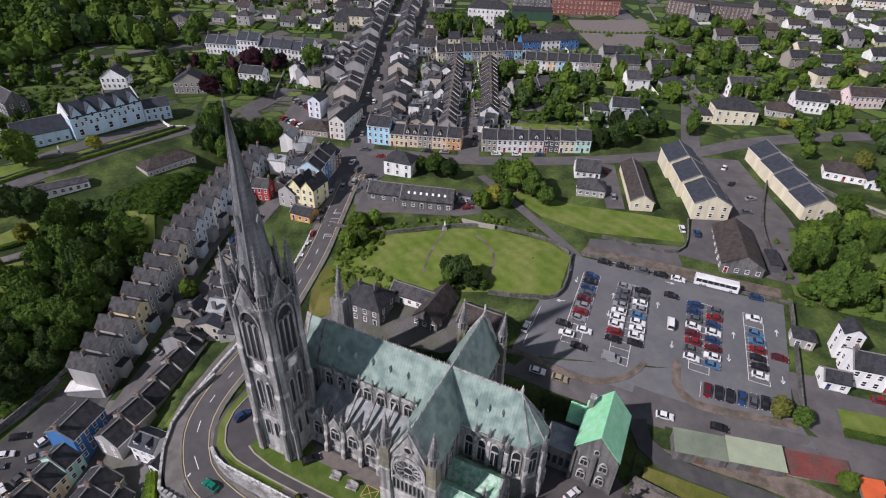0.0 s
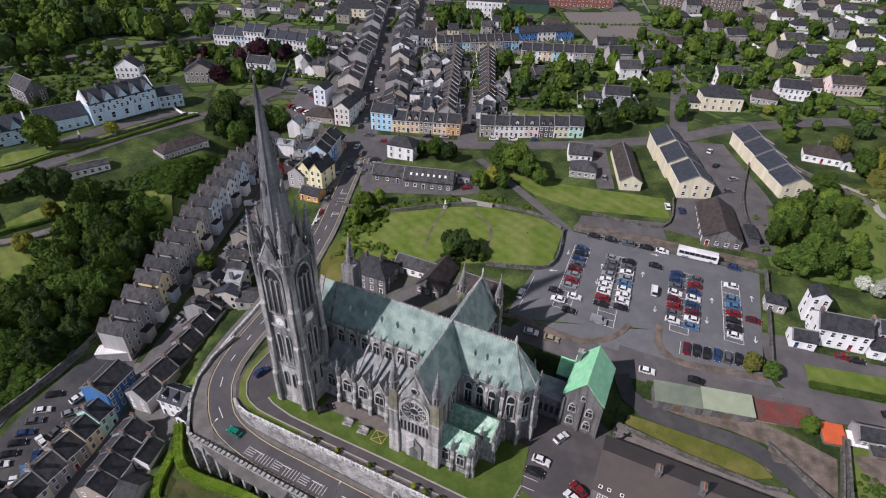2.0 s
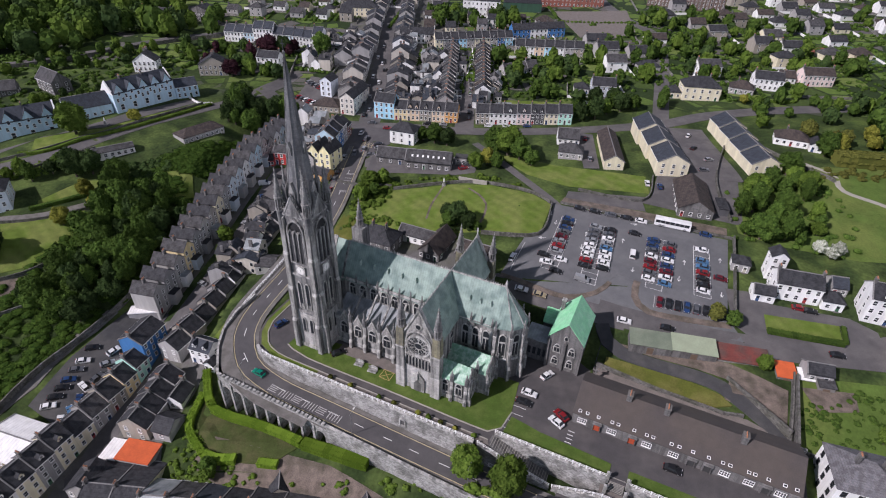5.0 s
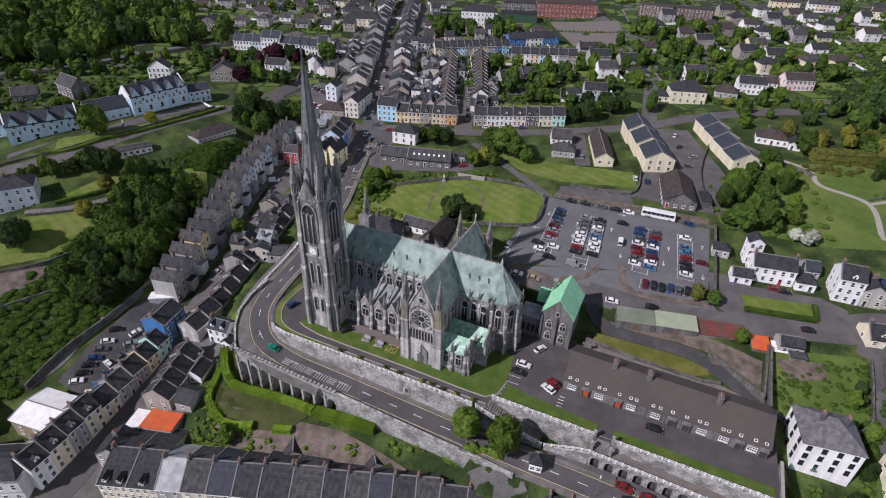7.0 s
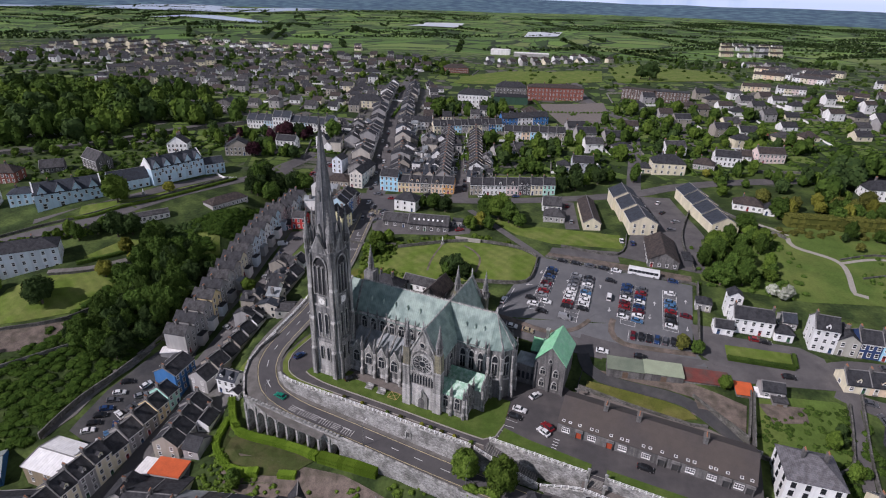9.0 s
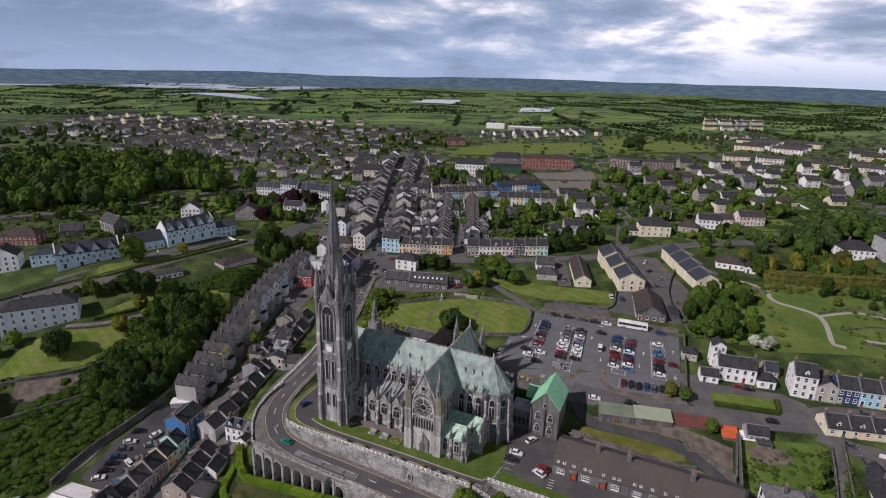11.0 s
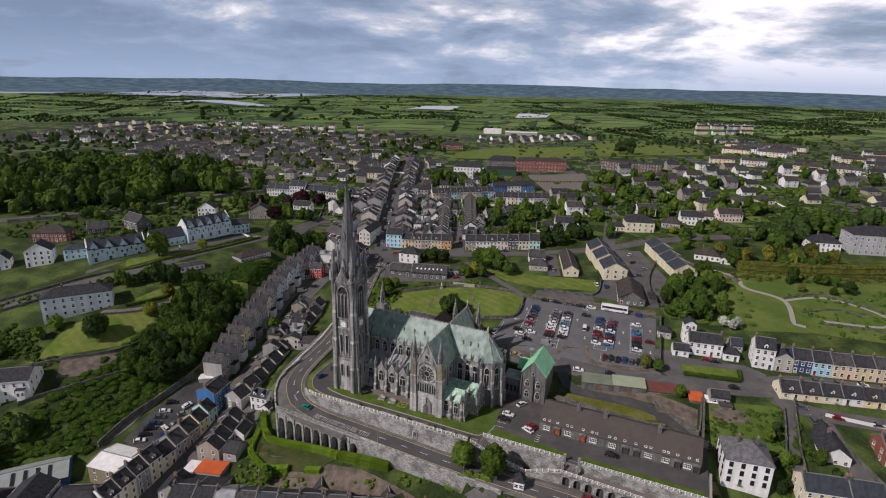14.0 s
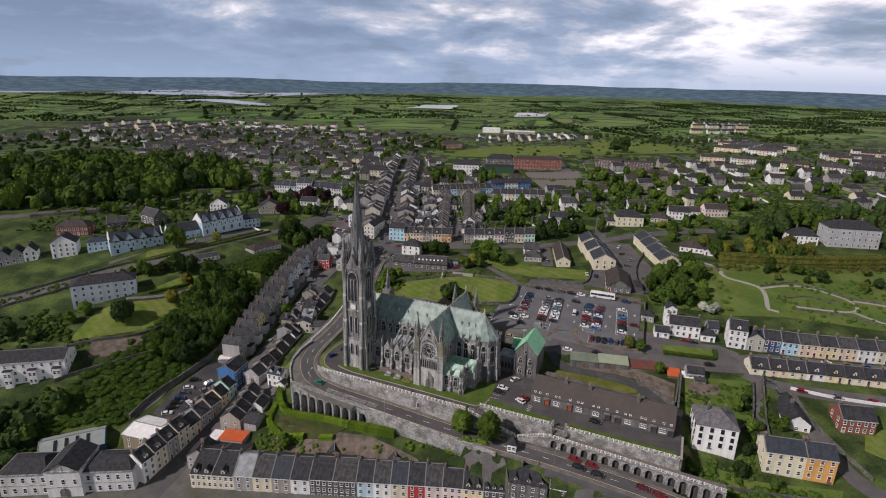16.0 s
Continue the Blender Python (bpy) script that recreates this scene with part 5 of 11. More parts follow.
ribbon("parking_inner", [(*site(78, -16.2), -6.6), (*site(96, -16.4), -6.42), (*site(130, -17.6), -7.2)], 3.4, ASPHALT_OLD, "asphalt parking strip under the arches", "parking", 0.02, heights=True, thick=0.6)


def drape_wall(pts, h, thick, mat, label, name="garden_wall", cope=None):
    """A free-standing wall that follows the ground along a plan line."""
    line = smooth_line([(p[0], p[1], 0) for p in pts], 4.0)
    s = Shape()
    for a, b in zip(line, line[1:]):
        d = (b - a).normalized()
        nx, ny = -d.y * thick / 2, d.x * thick / 2
        za, zb = far_ground(a.x, a.y), far_ground(b.x, b.y)
        low = [(a.x - nx, a.y - ny, za - 1.0), (b.x - nx, b.y - ny, zb - 1.0), (b.x + nx, b.y + ny, zb - 1.0), (a.x + nx, a.y + ny, za - 1.0)]
        s.hull(low, [(x, y, (za if i in (0, 3) else zb) + h) for i, (x, y, _) in enumerate(low)], mat)
        if cope:
            lo2 = [(x + (nx if i > 1 else -nx) * 0.4, y + (ny if i > 1 else -ny) * 0.4, (za if i in (0, 3) else zb) + h) for i, (x, y, _) in enumerate(low)]
            s.hull(lo2, [(x, y, z + 0.16) for x, y, z in lo2], cope)
    solo(name, s, label, "wall", kind="structure")


grey_wall = "grey rubble wall along the plot"
for pts, h in (([(-260, 8), (-190, 48), (-160, 69), (-143, 79), (-126, 93), (-112, 117), (-98, 140)], 1.3),
               ([(-258, -8), (-188, 36), (-158, 57), (-138, 67), (-120, 84)], 1.5),
               ([(-270, 144), (-210, 171), (-157, 213), (-126, 231)], 2.2),
               ([(-130, 36), (-117, 42), (-102, 52), (-95, 57)], 1.2),
               ([(-146, 4), (-128, 10), (-112, 19), (-98, 33), (-84, 48)], 1.6),
               ([(-134, -14), (-118, -2), (-104, 9)], 1.8),
               ([(-93, -26), (-88.5, -10), (-82.5, 3), (-77, 16), (-70, 40), (-66, 62)], 2.4),
               ([(-66, 62), (-60, 92), (-56, 112), (-52, 128)], 2.2),
               ([(72.6, 67.4), (66.4, 47.6), (46, 48.6)], 1.6),
               ([(9, 78.4), (33, 83), (48, 82.4), (66, 74.8), (72, 68)], 1.3),
               ([(124, 11), (130, 31), (136, 52)], 1.9),
               ([(136, 52), (118, 56.6), (98, 62), (76, 68.4)], 1.0),
               ([(126.6, -26.6), (131, -16), (135, -5.4)], 1.8),
               ([(164, -7.6), (160.4, -17), (156.2, -26.6)], 1.6),
               ([(169.4, -4), (165, -16), (160.4, -29), (157, -44)], 1.6),
               ([(127, -27), (134, -29), (148, -31.6), (156, -27)], 1.4),
               ([(176, -10), (180, -30), (188, -48)], 1.5),
               ([(116, -44), (130, -51), (150, -55), (176, -57)], 1.6),
               ([(-16, 84), (-6, 82), (8, 80)], 1.5),
               ([(84, 79), (108, 73), (116, 92)], 1.2),
               ([(168, 152), (142, 94), (138, 62)], 1.5),
               ([(188, 92), (176, 112), (160, 150)], 1.6),
               ([(204, 76), (226, 81), (246, 66), (266, 60)], 0.9),
               ([(210, 52), (232, 48), (250, 38), (276, 40)], 0.9),
               ([(206, 62), (224, 66), (236, 60)], 0.8)):
    drape_wall(pts, h, 0.45, WALL_OLD, grey_wall)
drape_wall([(178, -9.6), (196, -13.5), (220, -16), (250, -19)], 1.4, 0.4, FRAME_WHITE, "white-painted wall along the street")
drape_wall([(163.6, -8.4), (161.6, -14), (158.6, -22)], 1.2, 0.25, FRAME_WHITE, "white-painted garden fence wall")
drape_wall([(-108, 145), (-100, 139), (-94, 141)], 1.2, 0.4, FRAME_WHITE, "white wall at the convent gate")
drape_wall([(35.5, 85.7), (43, 82.9), (47.4, 81.6)], 1.8, 0.5, KERB, "pale wall at the foot of the path")


def gate_pillar(u, v, z):
    p = Shape()
    p.box(-0.35, -0.35, -1.5, 0.35, 0.35, 2.0, STONE_PALE)
    p.taper(0, 0, 2.0, 2.5, 0.45, 0.45, 0.05, 0.05, STONE_PALE)
    solo("gate_pillar", p, "square pale stone pillar at the steps", "pillar", SITE @ pose(u, v, z))


for u in (88.2, 92.8):
    gate_pillar(u, -10.6, 0)
    gate_pillar(u, -13.2, -1.4)


def green_statue():
    """Pale figure on a tall plinth, as one plain shape."""
    s = Shape()
    s.taper(0, 0, -0.4, 0.5, 0.9, 0.9, 0.8, 0.8, STONE_PALE)
    s.taper(0, 0, 0.5, 1.7, 0.45, 0.45, 0.38, 0.38, STONE_PALE)
    s.ring(0, 0, 1.7, 0.34, 2.6, 0.26, FRAME_WHITE, 10)
    s.ring(0, 0, 2.6, 0.30, 3.05, 0.16, FRAME_WHITE, 10)
    s.ring(0, 0, 3.05, 0.14, 3.4, 0.09, FRAME_WHITE, 10)
    for x, y in ((29.7, 81.4), (-127.7, 104.6)):
        solo("statue", s.mesh("statue"), "small white statue on a pale stone plinth", "statue", pose(x, y, far_ground(x, y) + 0.15))


green_statue()


def signboard():
    t = thing("signboard", "white signboard on two posts beside the road", "sign", SITE @ pose(61.8, -16.4, -7.1))
    p = Shape()
    for x in (-0.7, 0.7):
        p.box(x - 0.05, -0.05, 0, x + 0.05, 0.05, 2.6, IRON)
    part("post", p, t)
    b = Shape()
    b.box(-1.1, -0.12, 1.5, 1.1, -0.05, 2.9, FRAME_WHITE)
    part("board", b, t)
    for k in range(4):
        l = Shape()
        l.box(-0.9, -0.135, 1.75 + k * 0.26, 0.5 + 0.12 * k, -0.12, 1.87 + k * 0.26, IRON)
        part("bar", l, t)


signboard()


def wall_niche(u, z):
    """Arched stone frame on the retaining wall; a panel darkened for shade stands for its recess."""
    t = thing("wall_niche", "arched stone niche in the retaining wall", "niche", SITE @ pose(u, -15.98, z))
    s = Shape()
    s.box(-1.0, -0.25, 0, -0.6, 0.1, 2.2, STONE_PALE)
    s.box(0.6, -0.25, 0, 1.0, 0.1, 2.2, STONE_PALE)
    s.prism([(-1.0, -0.25, 2.2), (1.0, -0.25, 2.2), (0.55, -0.25, 2.95), (0, -0.25, 3.2), (-0.55, -0.25, 2.95)], STONE_PALE, (0, 0.35, 0))
    part("surround", s, t)
    r = Shape()
    r.box(-0.6, -0.05, 0.4, 0.6, 0.05, 2.2, RECESS_SHADE)
    part("recess", r, t)


wall_niche(36.2, -4.6)


def monument():
    """Stepped dark stone plinth with a ringed cross."""
    t = thing("stone_cross", "dark weathered stone cross on a stepped plinth", "monument", SITE @ pose(78.6, 18.6, -0.2))
    p = Shape()
    p.taper(0, 0, 0, 0.5, 1.5, 1.3, 1.4, 1.2, STONE_DARK)
    p.taper(0, 0, 0.5, 1.2, 1.0, 0.9, 0.85, 0.75, STONE_DARK)
    pl = part("plinth", p, t)
    c = Shape()
    c.taper(0, 0, 1.2, 5.0, 0.32, 0.24, 0.2, 0.16, STONE_DARK)
    c.box(-0.95, -0.14, 3.7, 0.95, 0.14, 4.1, STONE_DARK)
    part("cross", c, pl)


monument()
railing("railing", [(77.4, 34, 0.6), (77.6, 26, 0.2), (77.8, 20, 0.0)], "dark iron railing beside the sacristy", IRON, 1.8)
u_, v_ = unsite(-9, 117)
marks_box("hatched_box", "yellow hatched box painted at the junction", u_ - 3, v_ - 2.5, u_ + 3, v_ + 2.5, LINE_YELLOW, far_ground(-9, 117) + 0.42, 3)

# ---- cathedral, in its own axes: u along the nave, v northwards ----
cathedral = thing("cathedral", "grey limestone gothic cathedral with a tall spire and green copper roofs", "cathedral", SITE)
TU, TV = 0.7, -1.8          # tower centre
NV = 12.4                   # nave axis
EAVE, RIDGE = 18.0, 27.5


def lancet_mesh(w, h, frame=0.22, deep=0.25, twin=False, mat=None, glass=None):
    """Pointed window standing proud of the wall: moulded surround, reveal and leaded glass. Lies in x-z, faces -y."""
    mat, glass = mat or STONE_PALE, glass or LEADED

    def outline(x0, x1, z0, z1):
        half = (x1 - x0) / 2
        rise = min(half * 1.6, (z1 - z0) * 0.5)
        c, sp = (x0 + x1) / 2, z1 - rise
        pts = [(x0, z0), (x0, sp)]
        for k in (1, 2, 3):
            f = k / 4
            pts.append((x0 + half * (1 - math.cos(f * math.pi / 2)), sp + rise * math.sin(f * math.pi / 2)))
        pts.append((c, z1))
        for k in (3, 2, 1):
            f = k / 4
            pts.append((x1 - half * (1 - math.cos(f * math.pi / 2)), sp + rise * math.sin(f * math.pi / 2)))
        return pts + [(x1, sp), (x1, z0)]

    s = Shape()
    a = outline(-w / 2 - frame, w / 2 + frame, -frame, h + frame * 1.3)
    b = outline(-w / 2, w / 2, 0, h)
    n = len(a)
    for k in range(n):
        j = (k + 1) % n
        s.face([(a[k][0], -deep, a[k][1]), (a[j][0], -deep, a[j][1]), (b[j][0], -deep, b[j][1]), (b[k][0], -deep, b[k][1])], mat)
        s.face([(b[k][0], -deep, b[k][1]), (b[j][0], -deep, b[j][1]), (b[j][0], -0.02, b[j][1]), (b[k][0], -0.02, b[k][1])], mat)
        s.face([(a[k][0], -deep, a[k][1]), (a[k][0], 0.05, a[k][1]), (a[j][0], 0.05, a[j][1]), (a[j][0], -deep, a[j][1])], mat)
    s.face([(x, -0.03, z) for x, z in b], glass)
    if twin:
        s.box(-0.09, -deep * 0.8, 0, 0.09, -0.02, h * 0.66, mat)
        for sx in (-1, 1):
            s.box(sx * w * 0.25 - w * 0.2, -deep * 0.7, h * 0.60, sx * w * 0.25 + w * 0.2, -0.02, h * 0.66, mat)
    return s.mesh("lancet_window", False)


def lancet(parent, u, v, z, w, h, yaw, twin=False, name="window"):
    me = shared(("lancet", w, h, twin), lambda: lancet_mesh(w, h, min(0.28, w * 0.2), 0.28, twin))
    return part(name, me, parent, pose(u, v, z, 0, 0, yaw))


def pinnacle_mesh(h, r):
    """Square shaft with gablets, an octagonal crocketed spirelet and a finial."""
    s = Shape()
    s.taper(0, 0, 0, h * 0.34, r, r, r, r, TOWER_STONE)
    s.taper(0, 0, h * 0.34, h * 0.37, r * 1.2, r * 1.2, r * 1.2, r * 1.2, TOWER_TRIM)
    for yaw in range(4):
        c, d = math.cos(yaw * math.pi / 2), math.sin(yaw * math.pi / 2)
        tri = [(-r, -r * 1.15), (r, -r * 1.15)]
        pts = [(x * c - y * d, x * d + y * c, h * 0.37) for x, y in tri] + [(r * 1.15 * d, -r * 1.15 * c, h * 0.37 + r * 2.0)]
        s.prism(pts, TOWER_TRIM, (-d * r * 0.5, c * r * 0.5, 0))
    s.ring(0, 0, h * 0.37, r * 0.85, h * 0.97, r * 0.07, TOWER_STONE, 8)
    for k in range(1, 6):
        z = h * (0.37 + 0.1 * k)
        rr = r * 0.85 * (1 - k / 6.2) + 0.08
        for q in range(4):
            a = math.pi / 4 + q * math.pi / 2
            s.taper(rr * math.cos(a), rr * math.sin(a), z, z + h * 0.03, 0.09, 0.09, 0.02, 0.02, TOWER_TRIM)
    s.ring(0, 0, h * 0.96, r * 0.22, h, r * 0.05, TOWER_TRIM, 6)
    return s.mesh("pinnacle")


def pinnacle(parent, u, v, z, h, r):
    me = shared(("pinnacle", h, r), lambda: pinnacle_mesh(h, r))
    return part("pinnacle", me, parent, pose(u, v, z))


def buttress_mesh(h, w, proj, stages=3):
    """Stepped buttress against a wall at y = 0, towards -y, with sloped offsets."""
    s = Shape()
    z, p = 0.0, proj
    for k in range(stages):
        z1 = h * (k + 1) / stages - 0.5
        s.box(-w / 2, -p, z, w / 2, 0.05, z1, STONE)
        q = p * (0.72 if k < stages - 1 else 0.1)
        s.hull([(-w / 2, -p, z1), (w / 2, -p, z1), (w / 2, 0.05, z1), (-w / 2, 0.05, z1)],
               [(-w / 2, -q, z1 + 0.9), (w / 2, -q, z1 + 0.9), (w / 2, 0.05, z1 + 0.9), (-w / 2, 0.05, z1 + 0.9)], STONE_PALE, True, False)
        p, z = q, z1 + 0.9
    return s.mesh("buttress")


def buttress(parent, u, v, z, h, w, proj, yaw, stages=3):
    me = shared(("buttress", h, w, proj, stages), lambda: buttress_mesh(h, w, proj, stages))
    return part("buttress", me, parent, pose(u, v, z, 0, 0, yaw))


def on_side(cu, cv, half, yaw, off=0.0):
    """Point on the face of a square of that half size, off metres along it; yaw 0 faces -v."""
    a = radians(yaw)
    return cu + half * math.sin(a) + off * math.cos(a), cv - half * math.cos(a) + off * math.sin(a)


# tower
def build_tower():
    s = Shape()
    s.taper(TU, TV, 1.2, 13, 4.75, 4.75, 4.65, 4.65, STONE_CLEAN)
    tower = part("tower", s, cathedral)
    for nm, z0_, z1_, a0, a1, mt in (("plinth", -1, 1.2, 5.1, 5.0, STONE_PALE), ("string_course", 13, 13.6, 4.95, 4.8, TOWER_TRIM), ("stage", 13.6, 26, 4.55, 4.45, TOWER_STONE),
                                     ("string_course", 26, 26.6, 4.8, 4.65, TOWER_TRIM), ("stage", 26.6, 44.5, 4.4, 4.25, TOWER_STONE), ("cornice", 44.5, 45.2, 4.75, 4.6, TOWER_TRIM)):
        q = Shape()
        q.taper(TU, TV, z0_, z1_, a0, a0, a1, a1, mt)
        part(nm, q, tower)
    for yaw in (0, 90, 180, 270):
        for off in (-1.25, 1.25):
            x, y = on_side(TU, TV, 4.72, yaw, off)
            lancet(tower, x, y, 6.0, 1.0, 5.0, yaw)
            x, y = on_side(TU, TV, 4.5, yaw, off)
            lancet(tower, x, y, 14.8, 1.15, 8.8, yaw)
        # belfry: one great arch a side with louvres and mullions under a steep gable
        x, y = on_side(TU, TV, 4.36, yaw)
        turn = pose(x, y, 30.6, 0, 0, yaw)
        part("belfry_opening", shared("belfry_arch", lambda: lancet_mesh(4.6, 12.6, 0.45, 0.5, False, TOWER_TRIM, OPENING_SHADE)), tower, turn, label="tall louvred belfry arch")
        for k in range(17):
            part("louvre", shared("louvre", louvre_mesh), tower, turn @ pose(0, 0, 0.3 + k * 0.52))
        for q in (-2.3, -0.76, 0.76, 2.3):
            hm = 8.8 if abs(q) > 1 else 9.8
            part("mullion", shared(("mullion", hm), lambda: mullion_mesh(hm)), tower, turn @ pose(q, 0, -0.2))
        for q in (-1.53, 0, 1.53):
            part("tracery", shared("belfry_tracery", tracery_mesh), tower, turn @ pose(q, 0, 8.4))
        x, y = on_side(TU, TV, 4.62, yaw)
        part("clock", shared("clock", clock_mesh), tower, pose(x, y, 28.0, 0, 0, yaw), label="white clock dial in a carved square surround")
        x, y = on_side(TU, TV, 4.45, yaw)
        part("gable", shared("tower_gable", tower_gable_mesh), tower, pose(x, y, 44.9, 0, 0, yaw))
        # angle buttresses, two at every corner
        for off in (-3.9, 3.9):
            x, y = on_side(TU, TV, 4.3, yaw, off)
            buttress(tower, x, y, -1, 45, 1.45, 1.75, yaw, 4)
    for sx in (-1, 1):
        for sy in (-1, 1):
            part("corner_turret", shared("turret", turret_mesh), tower, pose(TU + sx * 4.15, TV + sy * 4.15, 42.5))
    # parapet
    for yaw in (0, 90, 180, 270):
        p = Shape()
        for k in range(9):
            p.box(-3.6 + k * 0.85, -0.18, 0, -3.6 + k * 0.85 + 0.5, 0.12, 1.0, TOWER_TRIM)
        p.box(-4, -0.2, 1.0, 4, 0.14, 1.25, TOWER_TRIM)
        x, y = on_side(TU, TV, 4.4, yaw)
        part("parapet", shared(("tower_parapet",), lambda: p.mesh("parapet")), tower, pose(x, y, 45.2, 0, 0, yaw))
    # spire
    z0, r0, z1 = 46.2, 3.95, 83.0
    sp = Shape()
    sp.ring(TU, TV, z0, r0 + 0.12, z1, 0.12, SPIRE, 8)
    spire = part("spire", sp, cathedral, label="slender octagonal stone spire")
    for f in (0.0, 0.22, 0.42, 0.60, 0.78):
        band = Shape()
        ra = r0 * (1 - f) + 0.20
        band.ring(TU, TV, z0 + (z1 - z0) * f - (1.2 if f == 0 else 0), ra, z0 + (z1 - z0) * f + 0.3, ra - 0.03, SPIRE, 8)
        part("spire_band", band, spire)
    # ribs with crockets on the eight edges
    for q in range(8):
        a = math.pi / 8 + q * math.pi / 4
        rib = Shape()
        lo = [(TU + (r0 + 0.2) * math.cos(a + d), TV + (r0 + 0.2) * math.sin(a + d), z0) for d in (-0.035, 0.035)] + [(TU + (r0 - 0.1) * math.cos(a), TV + (r0 - 0.1) * math.sin(a), z0)]
        hi = [(TU + 0.2 * math.cos(a + d), TV + 0.2 * math.sin(a + d), z1) for d in (-0.3, 0.3)] + [(TU, TV, z1)]
        rib.hull(lo, hi, TOWER_STONE, True, False)
        part("rib", rib, spire)
    for yaw in (0, 90, 180, 270):
        for zz, w, h in ((47.5, 1.5, 6.2), (60.5, 0.8, 3.2)):
            f = (zz + h * 0.35 - z0) / (z1 - z0)
            rr = (r0 * (1 - f)) * math.cos(math.pi / 8) + 0.45
            x, y = on_side(TU, TV, rr, yaw)
            part("lucarne", shared(("lucarne", w, h), lambda w=w, h=h: lucarne_mesh(w, h)), spire, pose(x, y, zz, 0, 0, yaw), label="gabled spire light")
    fin = Shape()
    fin.ring(TU, TV, 82.6, 0.28, 83.6, 0.34, TOWER_TRIM, 8)
    fin.ring(TU, TV, 83.6, 0.34, 84.0, 0.1, TOWER_TRIM, 8)
    fin.box(TU - 0.07, TV - 0.07, 83.9, TU + 0.07, TV + 0.07, 86.2, IRON)
    fin.box(TU - 0.55, TV - 0.06, 85.2, TU + 0.55, TV + 0.06, 85.4, IRON)
    part("cross", fin, spire, label="iron cross on the spire's tip")
    # diagonal pinnacles around the spire's foot
    for q in range(4):
        a = math.pi / 4 + q * math.pi / 2
        pinnacle(spire, TU + 3.9 * math.cos(a), TV + 3.9 * math.sin(a), 47.5, 11.0, 0.62)


def louvre_mesh():
    s = Shape()
    s.hull([(-2.2, -0.30, 0), (2.2, -0.30, 0), (2.2, -0.05, 0.3), (-2.2, -0.05, 0.3)],
           [(-2.2, -0.30, 0.06), (2.2, -0.30, 0.06), (2.2, -0.05, 0.36), (-2.2, -0.05, 0.36)], SLATE)
    return s.mesh("louvre", False)


def mullion_mesh(h):
    s = Shape()
    s.box(-0.17, -0.55, 0, 0.17, 0.0, h, TOWER_TRIM)
    return s.mesh("mullion", False)


def tracery_mesh():
    s = Shape()
    s.prism([(-0.8, -0.5, 0), (-0.45, -0.5, 1.2), (0, -0.5, 1.9), (0.45, -0.5, 1.2), (0.8, -0.5, 0), (0, -0.5, 1.4)], TOWER_TRIM, (0, 0.3, 0))
    return s.mesh("tracery")


def clock_mesh():
    s = Shape()
    s.box(-1.45, -0.2, -1.45, 1.45, 0.1, 1.45, STONE_PALE)
    n = 24
    ring = [(1.15 * math.cos(2 * math.pi * k / n), 1.15 * math.sin(2 * math.pi * k / n)) for k in range(n)]
    s.prism([(x, -0.24, z) for x, z in ring], CLOCK, (0, 0.1, 0))
    for k in range(12):
        a = 2 * math.pi * k / 12
        c, d = math.cos(a), math.sin(a)
        s.face([(0.85 * c - 0.04 * d, -0.26, 0.85 * d + 0.04 * c), (1.05 * c - 0.04 * d, -0.26, 1.05 * d + 0.04 * c), (1.05 * c + 0.04 * d, -0.26, 1.05 * d - 0.04 * c), (0.85 * c + 0.04 * d, -0.26, 0.85 * d - 0.04 * c)], IRON)
    for a, L in ((1.2, 0.6), (4.4, 0.9)):
        c, d = math.cos(a), math.sin(a)
        s.face([(-0.06 * d, -0.28, 0.06 * c), (L * c, -0.28, L * d), (0.06 * d, -0.28, -0.06 * c)], IRON)
    return s.mesh("clock")


def tower_gable_mesh():
    s = Shape()
    s.prism([(-2.9, -0.3, 0), (2.9, -0.3, 0), (0, -0.3, 5.4)], TOWER_STONE, (0, 0.7, 0))
    for sx in (-1, 1):
        s.prism([(sx * 3.0, -0.42, 0), (sx * 2.55, -0.42, 0), (0, -0.42, 5.0), (0, -0.42, 5.7)], TOWER_TRIM, (0, 0.9, 0))
        for k in range(1, 6):
            s.taper(sx * (3.0 - k * 0.48), -0.1, k * 0.92, k * 0.92 + 0.5, 0.14, 0.14, 0.03, 0.03, TOWER_TRIM)
    s.ring(0, 0.05, 5.4, 0.22, 6.6, 0.05, TOWER_TRIM, 6)
    return s.mesh("gable")


def lucarne_mesh(w, h):
    s = Shape()
    s.box(-w / 2, -0.1, 0, w / 2, 1.6, h * 0.55, TOWER_STONE)
    s.prism([(-w / 2 - 0.12, -0.22, h * 0.55), (w / 2 + 0.12, -0.22, h * 0.55), (0, -0.22, h)], TOWER_TRIM, (0, 1.6, 0))
    s.prism([(-w * 0.28, -0.13, 0.15), (w * 0.28, -0.13, 0.15), (w * 0.28, -0.13, h * 0.45), (0, -0.13, h * 0.6), (-w * 0.28, -0.13, h * 0.45)], STONE_DARK, (0, 0.05, 0))
    return s.mesh("lucarne")


